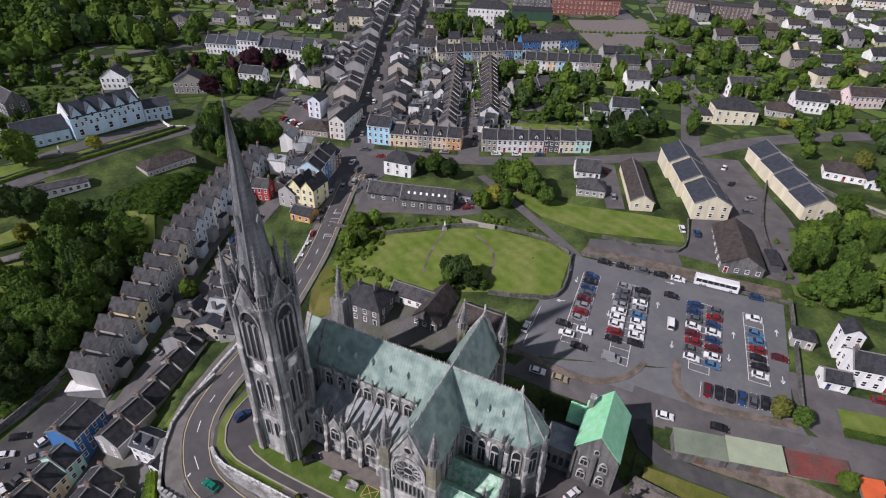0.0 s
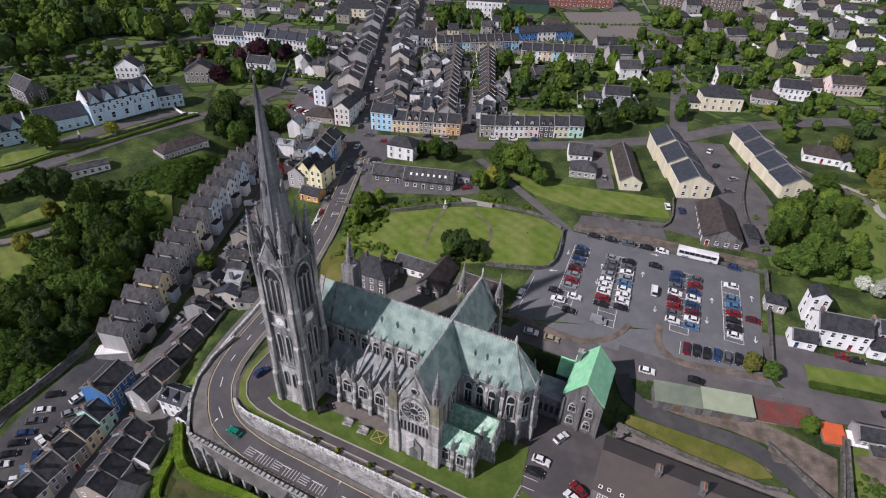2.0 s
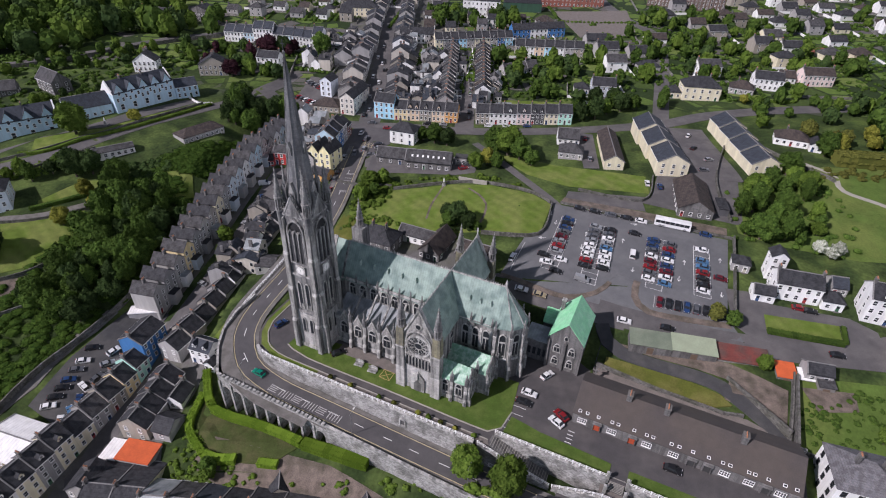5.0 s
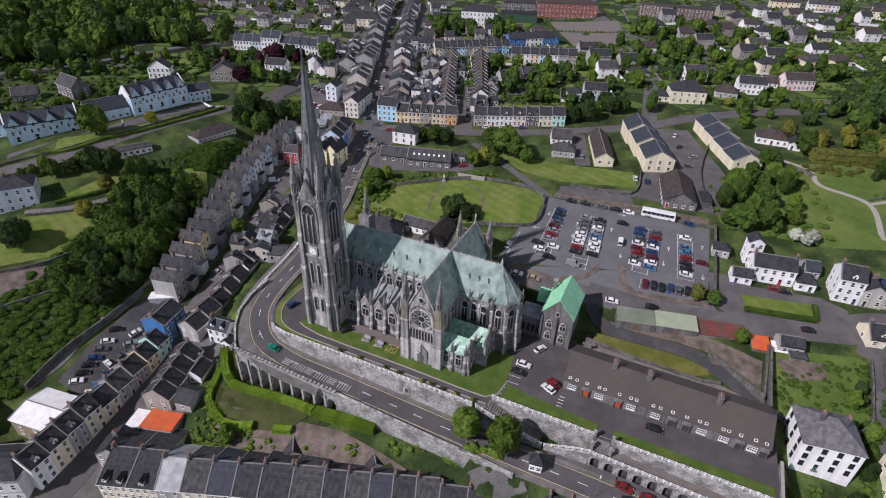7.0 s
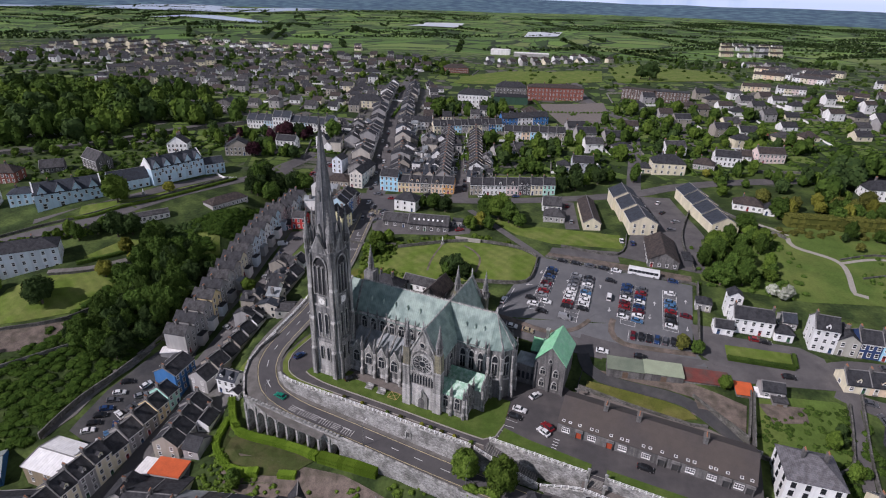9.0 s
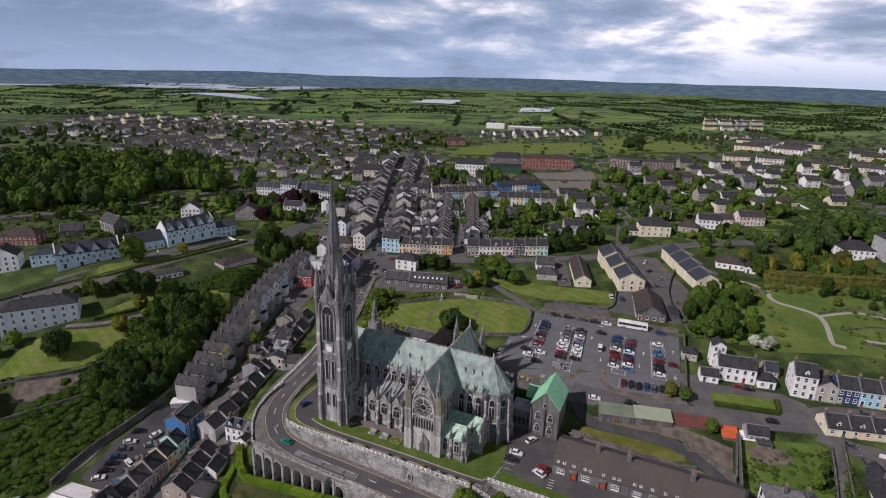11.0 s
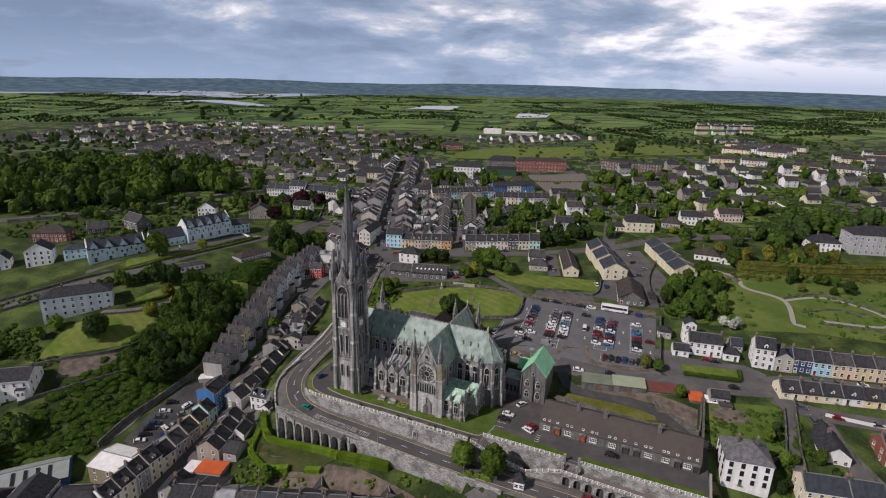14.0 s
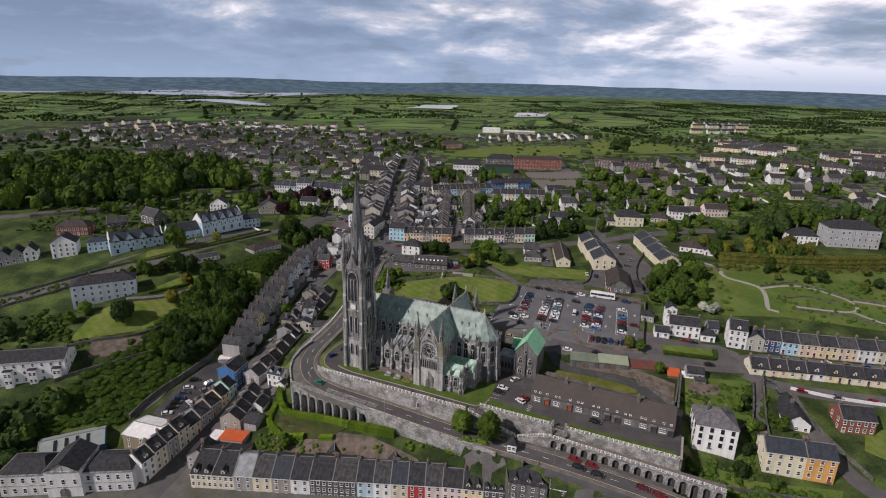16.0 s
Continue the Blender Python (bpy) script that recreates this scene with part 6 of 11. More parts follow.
def turret_mesh():
    s = Shape()
    s.ring(0, 0, -2.0, 1.05, 3.0, 1.05, TOWER_STONE, 8)
    s.ring(0, 0, 3.0, 1.25, 3.4, 1.25, TOWER_TRIM, 8)
    for k in range(8):
        a = k * math.pi / 4 + math.pi / 8
        s.taper(0.95 * math.cos(a), 0.95 * math.sin(a), 3.4, 6.4, 0.12, 0.12, 0.12, 0.12, TOWER_TRIM)
    s.ring(0, 0, 3.4, 0.62, 6.4, 0.62, STONE_DARK, 8)
    s.ring(0, 0, 6.4, 1.25, 6.9, 1.25, TOWER_TRIM, 8)
    s.ring(0, 0, 6.9, 1.05, 14.0, 0.06, TOWER_STONE, 8)
    for k in range(1, 6):
        z, rr = 6.9 + k * 1.15, 1.05 * (1 - k / 6.4) + 0.1
        for q in range(4):
            a = q * math.pi / 2 + math.pi / 8
            s.taper(rr * math.cos(a), rr * math.sin(a), z, z + 0.4, 0.12, 0.12, 0.02, 0.02, TOWER_TRIM)
    s.ring(0, 0, 13.8, 0.2, 14.6, 0.04, TOWER_TRIM, 6)
    return s.mesh("corner_turret")


build_tower()


def gable_roof(name, u0, u1, v0, v1, eave, ridge, mat, axis='u', parent=None, thick=0.25, over=0.35, label=""):
    """Two sloping slabs meeting at a ridge along one axis."""
    s = Shape()
    if axis == 'u':
        c = (v0 + v1) / 2
        k = (ridge - eave) / (c - v0)
        for vv, sgn in ((v0 - over, 1), (v1 + over, -1)):
            z = eave - k * over
            lo = [(u0, vv, z), (u1, vv, z), (u1, c, ridge), (u0, c, ridge)]
            s.hull(lo if sgn > 0 else lo[::-1], [(a, b, h + thick) for a, b, h in (lo if sgn > 0 else lo[::-1])], mat, True, True)
    else:
        c = (u0 + u1) / 2
        k = (ridge - eave) / (c - u0)
        for uu, sgn in ((u0 - over, -1), (u1 + over, 1)):
            z = eave - k * over
            lo = [(uu, v0, z), (uu, v1, z), (c, v1, ridge), (c, v0, ridge)]
            s.hull(lo if sgn > 0 else lo[::-1], [(a, b, h + thick) for a, b, h in (lo if sgn > 0 else lo[::-1])], mat, True, True)
    return part(name, s, parent, label=label)


def crest_mesh(length, pitch=0.62):
    s = Shape()
    s.box(0, -0.09, -0.1, length, 0.09, 0.22, STONE_PALE)
    n = int(length / pitch)
    for k in range(n):
        x = (k + 0.5) * length / n
        s.taper(x, 0, 0.22, 0.75, 0.17, 0.06, 0.04, 0.04, STONE_PALE)
    return s.mesh("ridge_crest")


def crest(parent, u0, v0, u1, v1, z):
    L = math.hypot(u1 - u0, v1 - v0)
    part("ridge_crest", crest_mesh(L), parent, pose(u0, v0, z, 0, 0, math.degrees(math.atan2(v1 - v0, u1 - u0))), label="pale cresting along the ridge")


def vent_mesh():
    """Little steep-gabled copper roof light."""
    s = Shape()
    s.box(-0.2, -0.55, 0, 0.2, 0.5, 0.5, LIT_COPPER)
    s.prism([(-0.28, -0.62, 0.5), (0.28, -0.62, 0.5), (0, -0.62, 1.5)], LIT_COPPER, (0, 1.0, 0))
    return s.mesh("roof_vent")


def build_nave():
    s = Shape()
    s.box(3.5, NV - 5.2, -1, 31.2, NV + 5.2, EAVE, STONE)
    s.box(3.5, NV - 5.45, EAVE - 0.5, 31.2, NV + 5.45, EAVE - 0.1, STONE_PALE)
    s.prism([(3.4, NV - 5.2, EAVE - 0.2), (3.4, NV + 5.2, EAVE - 0.2), (3.4, NV, RIDGE + 0.3)], STONE, (0.9, 0, 0))
    nave = part("nave_wall", s, cathedral)
    roof = gable_roof("nave_roof", 4.2, 36.2, NV - 5.2, NV + 5.2, EAVE, RIDGE, COPPER, 'u', cathedral, label="pale green copper roof with standing seams")
    crest(roof, 4.2, NV, 36, NV, RIDGE + 0.2)
    for u in (9, 13.5, 18, 22.5, 27):
        part("roof_vent", shared("vent", vent_mesh), roof, pose(u, NV - 2.7, RIDGE - 5.1))
    for sgn, yaw in ((-1, 0), (1, 180)):
        par = Shape()
        par.box(5.5, NV + sgn * 5.75 - 0.15, EAVE + 0.0, 31, NV + sgn * 5.75 + 0.15, EAVE + 0.9, STONE_PALE)
        part("parapet", par, nave)
        for k in range(7):
            u = 7.2 + k * 3.55
            lancet(nave, u, NV + sgn * 5.2, 12.9, 1.9, 4.2, yaw, True)
            pinnacle(nave, u + 1.77, NV + sgn * 5.75, EAVE - 0.2, 3.4, 0.24)
        # aisle with its lead roof
        a = Shape()
        v0, v1 = (0.0, NV - 5.2) if sgn < 0 else (NV + 5.2, 24.8)
        a.box(5.0, v0, -1, 31.2, v1, 8.8, STONE)
        a.box(4.9, (v0 - 0.2) if sgn < 0 else v1, -1, 31.2, v0 if sgn < 0 else v1 + 0.2, 1.2, STONE_PALE)
        aisle = part("aisle", a, cathedral)
        out_v, in_v = (v0, v1) if sgn < 0 else (v1, v0)
        r = Shape()
        lo = [(5.0, out_v, 9.0), (31.2, out_v, 9.0), (31.2, in_v, 12.4), (5.0, in_v, 12.4)]
        r.hull(lo, [(x, y, z + 0.25) for x, y, z in lo], LEAD, True, True)
        part("aisle_roof", r, aisle, label="grey lead lean-to roof")
        par = Shape()
        par.box(5.0, out_v - 0.25, 8.6, 31.2, out_v + 0.2, 9.7, STONE_PALE)
        part("parapet", par, aisle)
        for k in range(5):
            u = 8.6 + k * 4.75
            g = shared("aisle_gable", aisle_gable_mesh)
            part("window_gable", g, aisle, pose(u, out_v + sgn * 0.05, 0, 0, 0, yaw))
            lancet(aisle, u, out_v + sgn * 0.35, 4.3, 2.3, 4.3, yaw, True)
        for k in range(6):
            u = 6.2 + k * 4.75
            if k:
                buttress(aisle, u, out_v, -1, 10.5, 0.95, 1.6, yaw, 3)
                pinnacle(aisle, u, out_v + sgn * 0.55, 9.3, 5.6, 0.45)
                f = Shape()
                sv = sgn
                lo = [(u - 0.25, out_v, 9.6), (u + 0.25, out_v, 9.6), (u + 0.25, in_v, 15.2), (u - 0.25, in_v, 15.2)]
                f.hull(lo, [(x, y, z + 0.75) for x, y, z in lo], STONE, True, True)
                part("flying_buttress", f, aisle)


def aisle_gable_mesh():
    s = Shape()
    s.prism([(-1.9, -0.3, 6.0), (1.9, -0.3, 6.0), (1.9, -0.3, 8.6), (0, -0.3, 12.0), (-1.9, -0.3, 8.6)], STONE, (0, 0.6, 0))
    for sx in (-1, 1):
        s.prism([(sx * 2.1, -0.45, 8.4), (sx * 1.7, -0.45, 8.4), (0, -0.45, 11.6), (0, -0.45, 12.3)], STONE_PALE, (0, 0.85, 0))
    s.prism([(-1.8, 0.2, 8.6), (1.8, 0.2, 8.6), (0, 0.2, 11.8)], LEAD, (0, 4.5, 0))
    s.ring(0, 0, 12.1, 0.16, 13.0, 0.04, STONE_PALE, 6)
    return s.mesh("window_gable")


build_nave()


def rose_mesh():
    """Great window of the transept: pointed frame, rose with spokes, and an arcade of lancets below."""
    s = Shape()
    n, R = 28, 3.05
    zc = 16.2
    circ = [(math.cos(2 * math.pi * k / n), math.sin(2 * math.pi * k / n)) for k in range(n)]
    s.prism([(R * a, -0.12, zc + R * b) for a, b in circ], LEADED, (0, 0.1, 0))
    for k in range(n):
        (a, b), (c, d) = circ[k], circ[(k + 1) % n]
        for r0, r1, y in ((R, R + 0.5, -0.45), (1.0, 1.22, -0.32)):
            s.prism([(r0 * a, y, zc + r0 * b), (r1 * a, y, zc + r1 * b), (r1 * c, y, zc + r1 * d), (r0 * c, y, zc + r0 * d)], STONE_PALE, (0, 0.4, 0))
    for k in range(12):
        t = 2 * math.pi * k / 12
        a, b = math.cos(t), math.sin(t)
        s.prism([(1.1 * a - 0.08 * b, -0.32, zc + 1.1 * b + 0.08 * a), (R * a - 0.08 * b, -0.32, zc + R * b + 0.08 * a), (R * a + 0.08 * b, -0.32, zc + R * b - 0.08 * a), (1.1 * a + 0.08 * b, -0.32, zc + 1.1 * b - 0.08 * a)], STONE_PALE, (0, 0.3, 0))
        t2 = t + math.pi / 12
        q = [(2.45 * math.cos(t2) + 0.42 * math.cos(j * math.pi / 4), 2.45 * math.sin(t2) + 0.42 * math.sin(j * math.pi / 4)) for j in range(8)]
        q2 = [(2.45 * math.cos(t2) + 0.30 * math.cos(j * math.pi / 4), 2.45 * math.sin(t2) + 0.30 * math.sin(j * math.pi / 4)) for j in range(8)]
        for j in range(8):
            i2 = (j + 1) % 8
            s.face([(q[j][0], -0.26, zc + q[j][1]), (q[i2][0], -0.26, zc + q[i2][1]), (q2[i2][0], -0.26, zc + q2[i2][1]), (q2[j][0], -0.26, zc + q2[j][1])], STONE_PALE)
    # pointed hood over the rose
    m = 9
    left = [(-3.85, 11.2), (-3.85, 16.5)] + [(-3.85 + 3.85 * (1 - math.cos(f / m * math.pi / 2)), 16.5 + 4.7 * math.sin(f / m * math.pi / 2)) for f in range(1, m + 1)]
    for sx in (-1, 1):
        for (a, b), (c, d) in zip(left, left[1:]):
            s.prism([(sx * -a, -0.5, b), (sx * -c, -0.5, d), (sx * -c * 0.9, -0.5, d - 0.3), (sx * -a * 0.9, -0.5, b)], STONE_PALE, (0, 0.45, 0))
    s.box(-3.9, -0.55, 12.6, 3.9, 0, 12.95, STONE_PALE)
    return s.mesh("rose_window")


def portal_mesh():
    s = Shape()
    s.prism([(-2.0, -0.7, 0), (2.0, -0.7, 0), (2.0, -0.7, 4.6), (0, -0.7, 7.0), (-2.0, -0.7, 4.6)], STONE_PALE, (0, 0.7, 0))
    s.prism([(-1.1, -0.75, 0), (1.1, -0.75, 0), (1.1, -0.75, 2.8), (0, -0.75, 4.2), (-1.1, -0.75, 2.8)], STONE_DARK, (0, 0.1, 0))
    s.taper(0, -0.9, 4.7, 6.6, 0.28, 0.22, 0.18, 0.15, STONE_PALE)
    return s.mesh("portal")


def build_transept():
    U0, U1, V0, V1 = 31.0, 41.2, -6.6, 31.4
    UC = (U0 + U1) / 2
    s = Shape()
    s.box(U0, V0, -1, U1, V1, EAVE, STONE)
    s.box(U0 - 0.25, V0 - 0.25, -1, U1 + 0.25, V1 + 0.25, 1.3, STONE_PALE)
    for v, d in ((V0, 0.9), (V1, -0.9)):
        s.prism([(U0, v, EAVE), (U1, v, EAVE), (UC, v, RIDGE + 0.7)], STONE, (0, d, 0))
    tr = part("transept", s, cathedral)
    pan = Shape()
    pan.box(UC - 3.7, V0 - 0.14, 1.3, UC + 3.7, V0, 8.1, STONE_CLEAN)
    part("ashlar_panel", pan, tr, label="smooth pale ashlar panel")
    roof = gable_roof("transept_roof", U0, U1, V0 + 0.8, V1 - 0.8, EAVE, RIDGE, COPPER_Y, 'v', cathedral, label="pale green copper roof with standing seams")
    crest(roof, UC, V0 + 0.6, UC, V1 - 0.6, RIDGE + 0.2)
    for v, yaw in ((V0, 0), (V1, 180)):
        part("rose_window", shared("rose", rose_mesh), tr, pose(UC, v, 0, 0, 0, yaw), label="rose window with radiating stone tracery")
        sg = 1 if yaw == 0 else -1
        for k in range(8):
            lancet(tr, UC + (-3.3 + k * 0.943) * sg, v, 8.4, 0.62, 3.6, yaw)
        part("portal", shared("portal", portal_mesh), tr, pose(UC, v, 0, 0, 0, yaw), label="carved doorway with a statue above")
        cop = Shape()
        for sx in (-1, 1):
            cop.prism([(sx * 5.45, -0.3, EAVE - 0.3), (sx * 4.95, -0.3, EAVE - 0.3), (0, -0.3, RIDGE + 0.3), (0, -0.3, RIDGE + 1.2)], STONE_PALE, (0, 1.3, 0))
        cop.ring(0, 0.2, RIDGE + 0.9, 0.3, RIDGE + 2.6, 0.12, STONE_PALE, 8)
        cop.taper(0, 0.2, RIDGE + 2.2, RIDGE + 3.4, 0.25, 0.2, 0.12, 0.12, STONE_PALE)
        part("gable_coping", cop, tr, pose(UC, v, 0, 0, 0, yaw), label="pale coping with a statue at the apex")
        rd = Shape()
        rd.ring(0, 0, 0, 1.0, 0.3, 1.0, STONE_PALE, 16)
        rd.ring(0, 0, 0.3, 0.7, 0.36, 0.7, LEADED, 16)
        part("gable_roundel", rd, tr, pose(UC, v - 0.05 * sg, 22.9, 90 * sg, 0, 0))
        for u in (U0 - 0.1, U1 + 0.1):
            tw = Shape()
            vv = v + 0.35 * sg
            tw.taper(u, vv, -1, 7, 1.35, 1.35, 1.25, 1.25, STONE_CLEAN)
            tw.taper(u, vv, 7, 7.4, 1.4, 1.4, 1.25, 1.25, STONE_PALE)
            tw.taper(u, vv, 7.4, 14.5, 1.2, 1.2, 1.15, 1.15, STONE)
            tw.taper(u, vv, 14.5, 14.9, 1.35, 1.35, 1.2, 1.2, STONE_PALE)
            tw.taper(u, vv, 14.9, 21.0, 1.1, 1.1, 1.0, 1.0, LICHEN)
            t2 = part("stair_turret", tw, tr)
            part("turret_cap", shared("cap", cap_mesh), t2, pose(u, vv, 21.0))
    for u, yaw in ((U0, 270), (U1, 90)):
        for v in (2.5, 26.5):
            lancet(tr, u, v, 9.5, 2.4, 6.5, yaw, True)


def cap_mesh():
    s = Shape()
    s.ring(0, 0, 0, 1.15, 0.4, 1.15, TOWER_TRIM, 8)
    for k in range(8):
        a = k * math.pi / 4 + math.pi / 8
        s.taper(0.9 * math.cos(a), 0.9 * math.sin(a), 0.4, 2.6, 0.12, 0.12, 0.12, 0.12, TOWER_TRIM)
    s.ring(0, 0, 0.4, 0.55, 2.6, 0.55, STONE_DARK, 8)
    s.ring(0, 0, 2.6, 1.2, 2.95, 1.2, TOWER_TRIM, 8)
    s.ring(0, 0, 2.95, 1.0, 9.4, 0.06, TOWER_STONE, 8)
    for k in range(1, 6):
        z, rr = 2.95 + k * 1.05, 1.0 * (1 - k / 6.4) + 0.08
        for q in range(4):
            a = q * math.pi / 2 + math.pi / 8
            s.taper(rr * math.cos(a), rr * math.sin(a), z, z + 0.35, 0.11, 0.11, 0.02, 0.02, TOWER_TRIM)
    s.ring(0, 0, 9.2, 0.18, 10.0, 0.04, TOWER_TRIM, 6)
    return s.mesh("turret_cap")


build_transept()


def build_chancel():
    cu, R = 52.0, 6.6
    ang = [-90, -54, -18, 18, 54, 90]
    ring = [(cu + R * math.cos(radians(a)) * 1.0, NV + R * 0.8 * math.sin(radians(a)) * 1.0) for a in ang]
    ring[0], ring[-1] = (cu, NV - 5.2), (cu, NV + 5.2)
    plan = [(41, NV - 5.2)] + ring + [(41, NV + 5.2)]
    s = Shape()
    s.hull([(a, b, -1) for a, b in plan], [(a, b, EAVE) for a, b in plan], STONE)
    grow = [(41, NV - 5.5)] + [(cu + (a - cu) * 1.06, NV + (b - NV) * 1.06) for a, b in ring] + [(41, NV + 5.5)]
    s.hull([(a, b, -1) for a, b in grow], [(a, b, 6.6) for a, b in grow], STONE_DARK)
    s.hull([(a, b, 6.6) for a, b in grow], [(a, b, 7.1) for a, b in plan], STONE_PALE)
    s.hull([(a, b, EAVE - 0.5) for a, b in grow], [(a, b, EAVE) for a, b in grow], STONE_PALE, True, True)
    ch = part("chancel", s, cathedral)
    roof = gable_roof("chancel_roof", 36.2, cu, NV - 5.2, NV + 5.2, EAVE, RIDGE, COPPER, 'u', cathedral, label="pale green copper roof with standing seams")
    crest(roof, 36.4, NV, cu - 0.2, NV, RIDGE + 0.2)
    for u in (43.2, 46.2, 49.2):
        part("roof_vent", shared("vent", vent_mesh), roof, pose(u, NV - 2.7, RIDGE - 5.1))
    ap = Shape()
    wide = [(cu + (a - cu) * 1.07, NV + (b - NV) * 1.07) for a, b in ring]
    wide[0], wide[-1] = (cu, NV - 5.55), (cu, NV + 5.55)
    for (a, b), (c, d) in zip(wide, wide[1:]):
        tri = [(a, b, EAVE - 0.35), (c, d, EAVE - 0.35), (cu, NV, RIDGE)]
        ap.hull(tri, [(x, y, z + 0.25) for x, y, z in tri], COPPER, True, True)
    apse = part("apse_roof", ap, cathedral, label="faceted green copper apse roof")
    for (a, b) in wide[1:-1]:
        hip = Shape()
        d = Vector((a - cu, b - NV)).normalized() * 0.12
        lo = [(a + d.y, b - d.x, EAVE), (a - d.y, b + d.x, EAVE), (cu - d.y, NV + d.x, RIDGE + 0.25), (cu + d.y, NV - d.x, RIDGE + 0.25)]
        hip.hull(lo, [(x, y, z + 0.3) for x, y, z in lo], STONE_PALE, True, True)
        part("hip_roll", hip, apse)
    fin = Shape()
    fin.ring(cu, NV, RIDGE, 0.35, RIDGE + 1.3, 0.2, STONE_PALE, 8)
    fin.ring(cu, NV, RIDGE + 1.3, 0.4, RIDGE + 2.6, 0.05, STONE_PALE, 8)
    part("finial", fin, apse)
    for k in range(5):
        (a, b), (c, d) = ring[k], ring[k + 1]
        yaw = math.degrees(math.atan2(d - b, c - a))
        lancet(ch, (a + c) / 2, (b + d) / 2, 8.2, 1.7, 7.4, yaw, True)
    for (a, b) in ring:
        o = Vector((a - cu, b - NV)).normalized()
        yaw = math.degrees(math.atan2(o.y, o.x)) + 90
        buttress(ch, a, b, -1, 16.5, 0.9, 1.5, yaw, 3)
        pinnacle(ch, a + o.x * 0.4, b + o.y * 0.4, 15.4, 5.2, 0.36)
    for sgn, yaw in ((-1, 0), (1, 180)):
        for u in (43.4, 46.4, 49.4):
            lancet(ch, u, NV + sgn * 5.2, 8.6, 1.7, 7.0, yaw, True)
            buttress(ch, u + 1.5, NV + sgn * 5.2, -1, 16.5, 0.7, 1.0, yaw, 3)
            pinnacle(ch, u + 1.5, NV + sgn * 5.55, EAVE - 0.3, 3.2, 0.26)
    # side chapels east of the transept, with twin ridges
    for v0, v1, u1 in ((-5.6, 0.0, 50.0), (0.0, 7.0, 53.0)):
        c = Shape()
        c.box(41.2, v0, -1, u1, v1, 7.4, STONE)
        c.box(41.2, v0 - 0.2, -1, u1 + 0.2, v1, 1.1, STONE_PALE)
        vc = (v0 + v1) / 2
        c.prism([(u1 - 0.5, v0, 7.4), (u1 - 0.5, v1, 7.4), (u1 - 0.5, vc, 11.0)], STONE, (0.5, 0, 0))
        chap = part("side_chapel", c, cathedral)
        gable_roof("chapel_roof", 41.2, u1 - 0.3, v0, v1, 7.4, 10.7, CHAPEL_COPPER, 'u', chap, label="bright green streaked copper roof")
        for v in (v0 + 0.1, v1 - 0.1):
            buttress(chap, u1, v, -1, 8.6, 0.9, 1.0, 90, 3)
            pinnacle(chap, u1 + 0.2, v, 7.0, 4.6, 0.42)
        lancet(chap, u1, vc, 2.6, 1.8, 4.6, 90, True)
        if v0 < -1:
            for u in (43.6, 47.4):
                lancet(chap, u, v0, 2.4, 1.6, 4.2, 0, True)
            for u in (41.7, 45.5, 49.6):
                buttress(chap, u, v0, -1, 8.6, 0.9, 1.0, 0, 3)
                pinnacle(chap, u, v0 - 0.3, 7.2, 4.2, 0.4)


build_chancel()
# west front: gabled porch and north-west turret
wf = Shape()
wf.box(-1.5, 7.2, -1, 3.6, 17.6, 17, STONE)
wf.prism([(-1.5, 7.2, 17), (-1.5, 17.6, 17), (-1.5, 12.4, 28.2)], STONE, (1.2, 0, 0))
west = part("west_front", wf, cathedral)
gable_roof("porch_roof", -0.6, 4.2, 7.2, 17.6, 17.2, RIDGE - 0.2, COPPER, 'u', west)
nt_ = Shape()
nt_.taper(0.7, 22.5, -1, 26, 2.2, 2.2, 1.9, 1.9, TOWER_STONE)
north_turret = part("north_turret", nt_, cathedral)
part("turret_cap", shared("cap", cap_mesh), north_turret, pose(0.7, 22.5, 26))


# sacristy with its bright copper roof, and the passage that joins it to the apse
SE, SR = 11.4, 16.8
sacristy = thing("sacristy", "grey stone sacristy with a bright green copper roof", "building", SITE)
b = Shape()
b.box(64.4, 18.3, -1, 73.6, 32.0, SE, STONE_DARK)
b.prism([(64.4, 18.3, SE), (73.6, 18.3, SE), (69, 18.3, SR)], STONE_DARK, (0, 0.5, 0))
b.prism([(64.4, 31.5, SE), (73.6, 31.5, SE), (69, 31.5, SR)], STONE_DARK, (0, 0.5, 0))
body = part("wall", b, sacristy)
gable_roof("roof", 64.4, 73.6, 18.0, 32.3, SE, SR, BRIGHT_COPPER, 'v', sacristy, over=0.5, label="bright verdigris copper roof")
for u in (66.9, 71.1):
    lancet(body, u, 18.3, 1.4, 1.5, 2.6, 0, True)
    lancet(body, u, 18.3, 6.0, 1.5, 2.6, 0, True)
lancet(body, 69, 18.3, SE - 0.4, 0.9, 1.2, 0)
for u in (64.4, 69.0, 73.6):
    pl = Shape()
    pl.box(u - 0.35, 17.7, -1, u + 0.35, 18.35, SE - 1.2, STONE_DARK)
    part("buttress", pl, body)
w2 = Shape()
w2.box(60.5, 27, -1, 64.4, 33, 8.0, STONE_DARK)
wing = part("wing", w2, sacristy)
gable_roof("wing_roof", 60.3, 64.4, 27, 33, 8.0, 11.0, BRIGHT_COPPER, 'u', sacristy, label="bright verdigris copper roof")
ck = Shape()
ck.box(64.4, 29.0, 5, 65.4, 30.0, 15.6, STONE_DARK)
ck.box(64.25, 28.85, 15.6, 65.55, 30.15, 16.0, STONE_PALE)
part("chimney", ck, sacristy)
lk = Shape()
lk.box(57.5, 18.8, -1, 64.4, 25, 7.2, STONE_DARK)
lk.box(57.3, 18.6, 7.2, 64.4, 25.3, 7.6, LEAD)
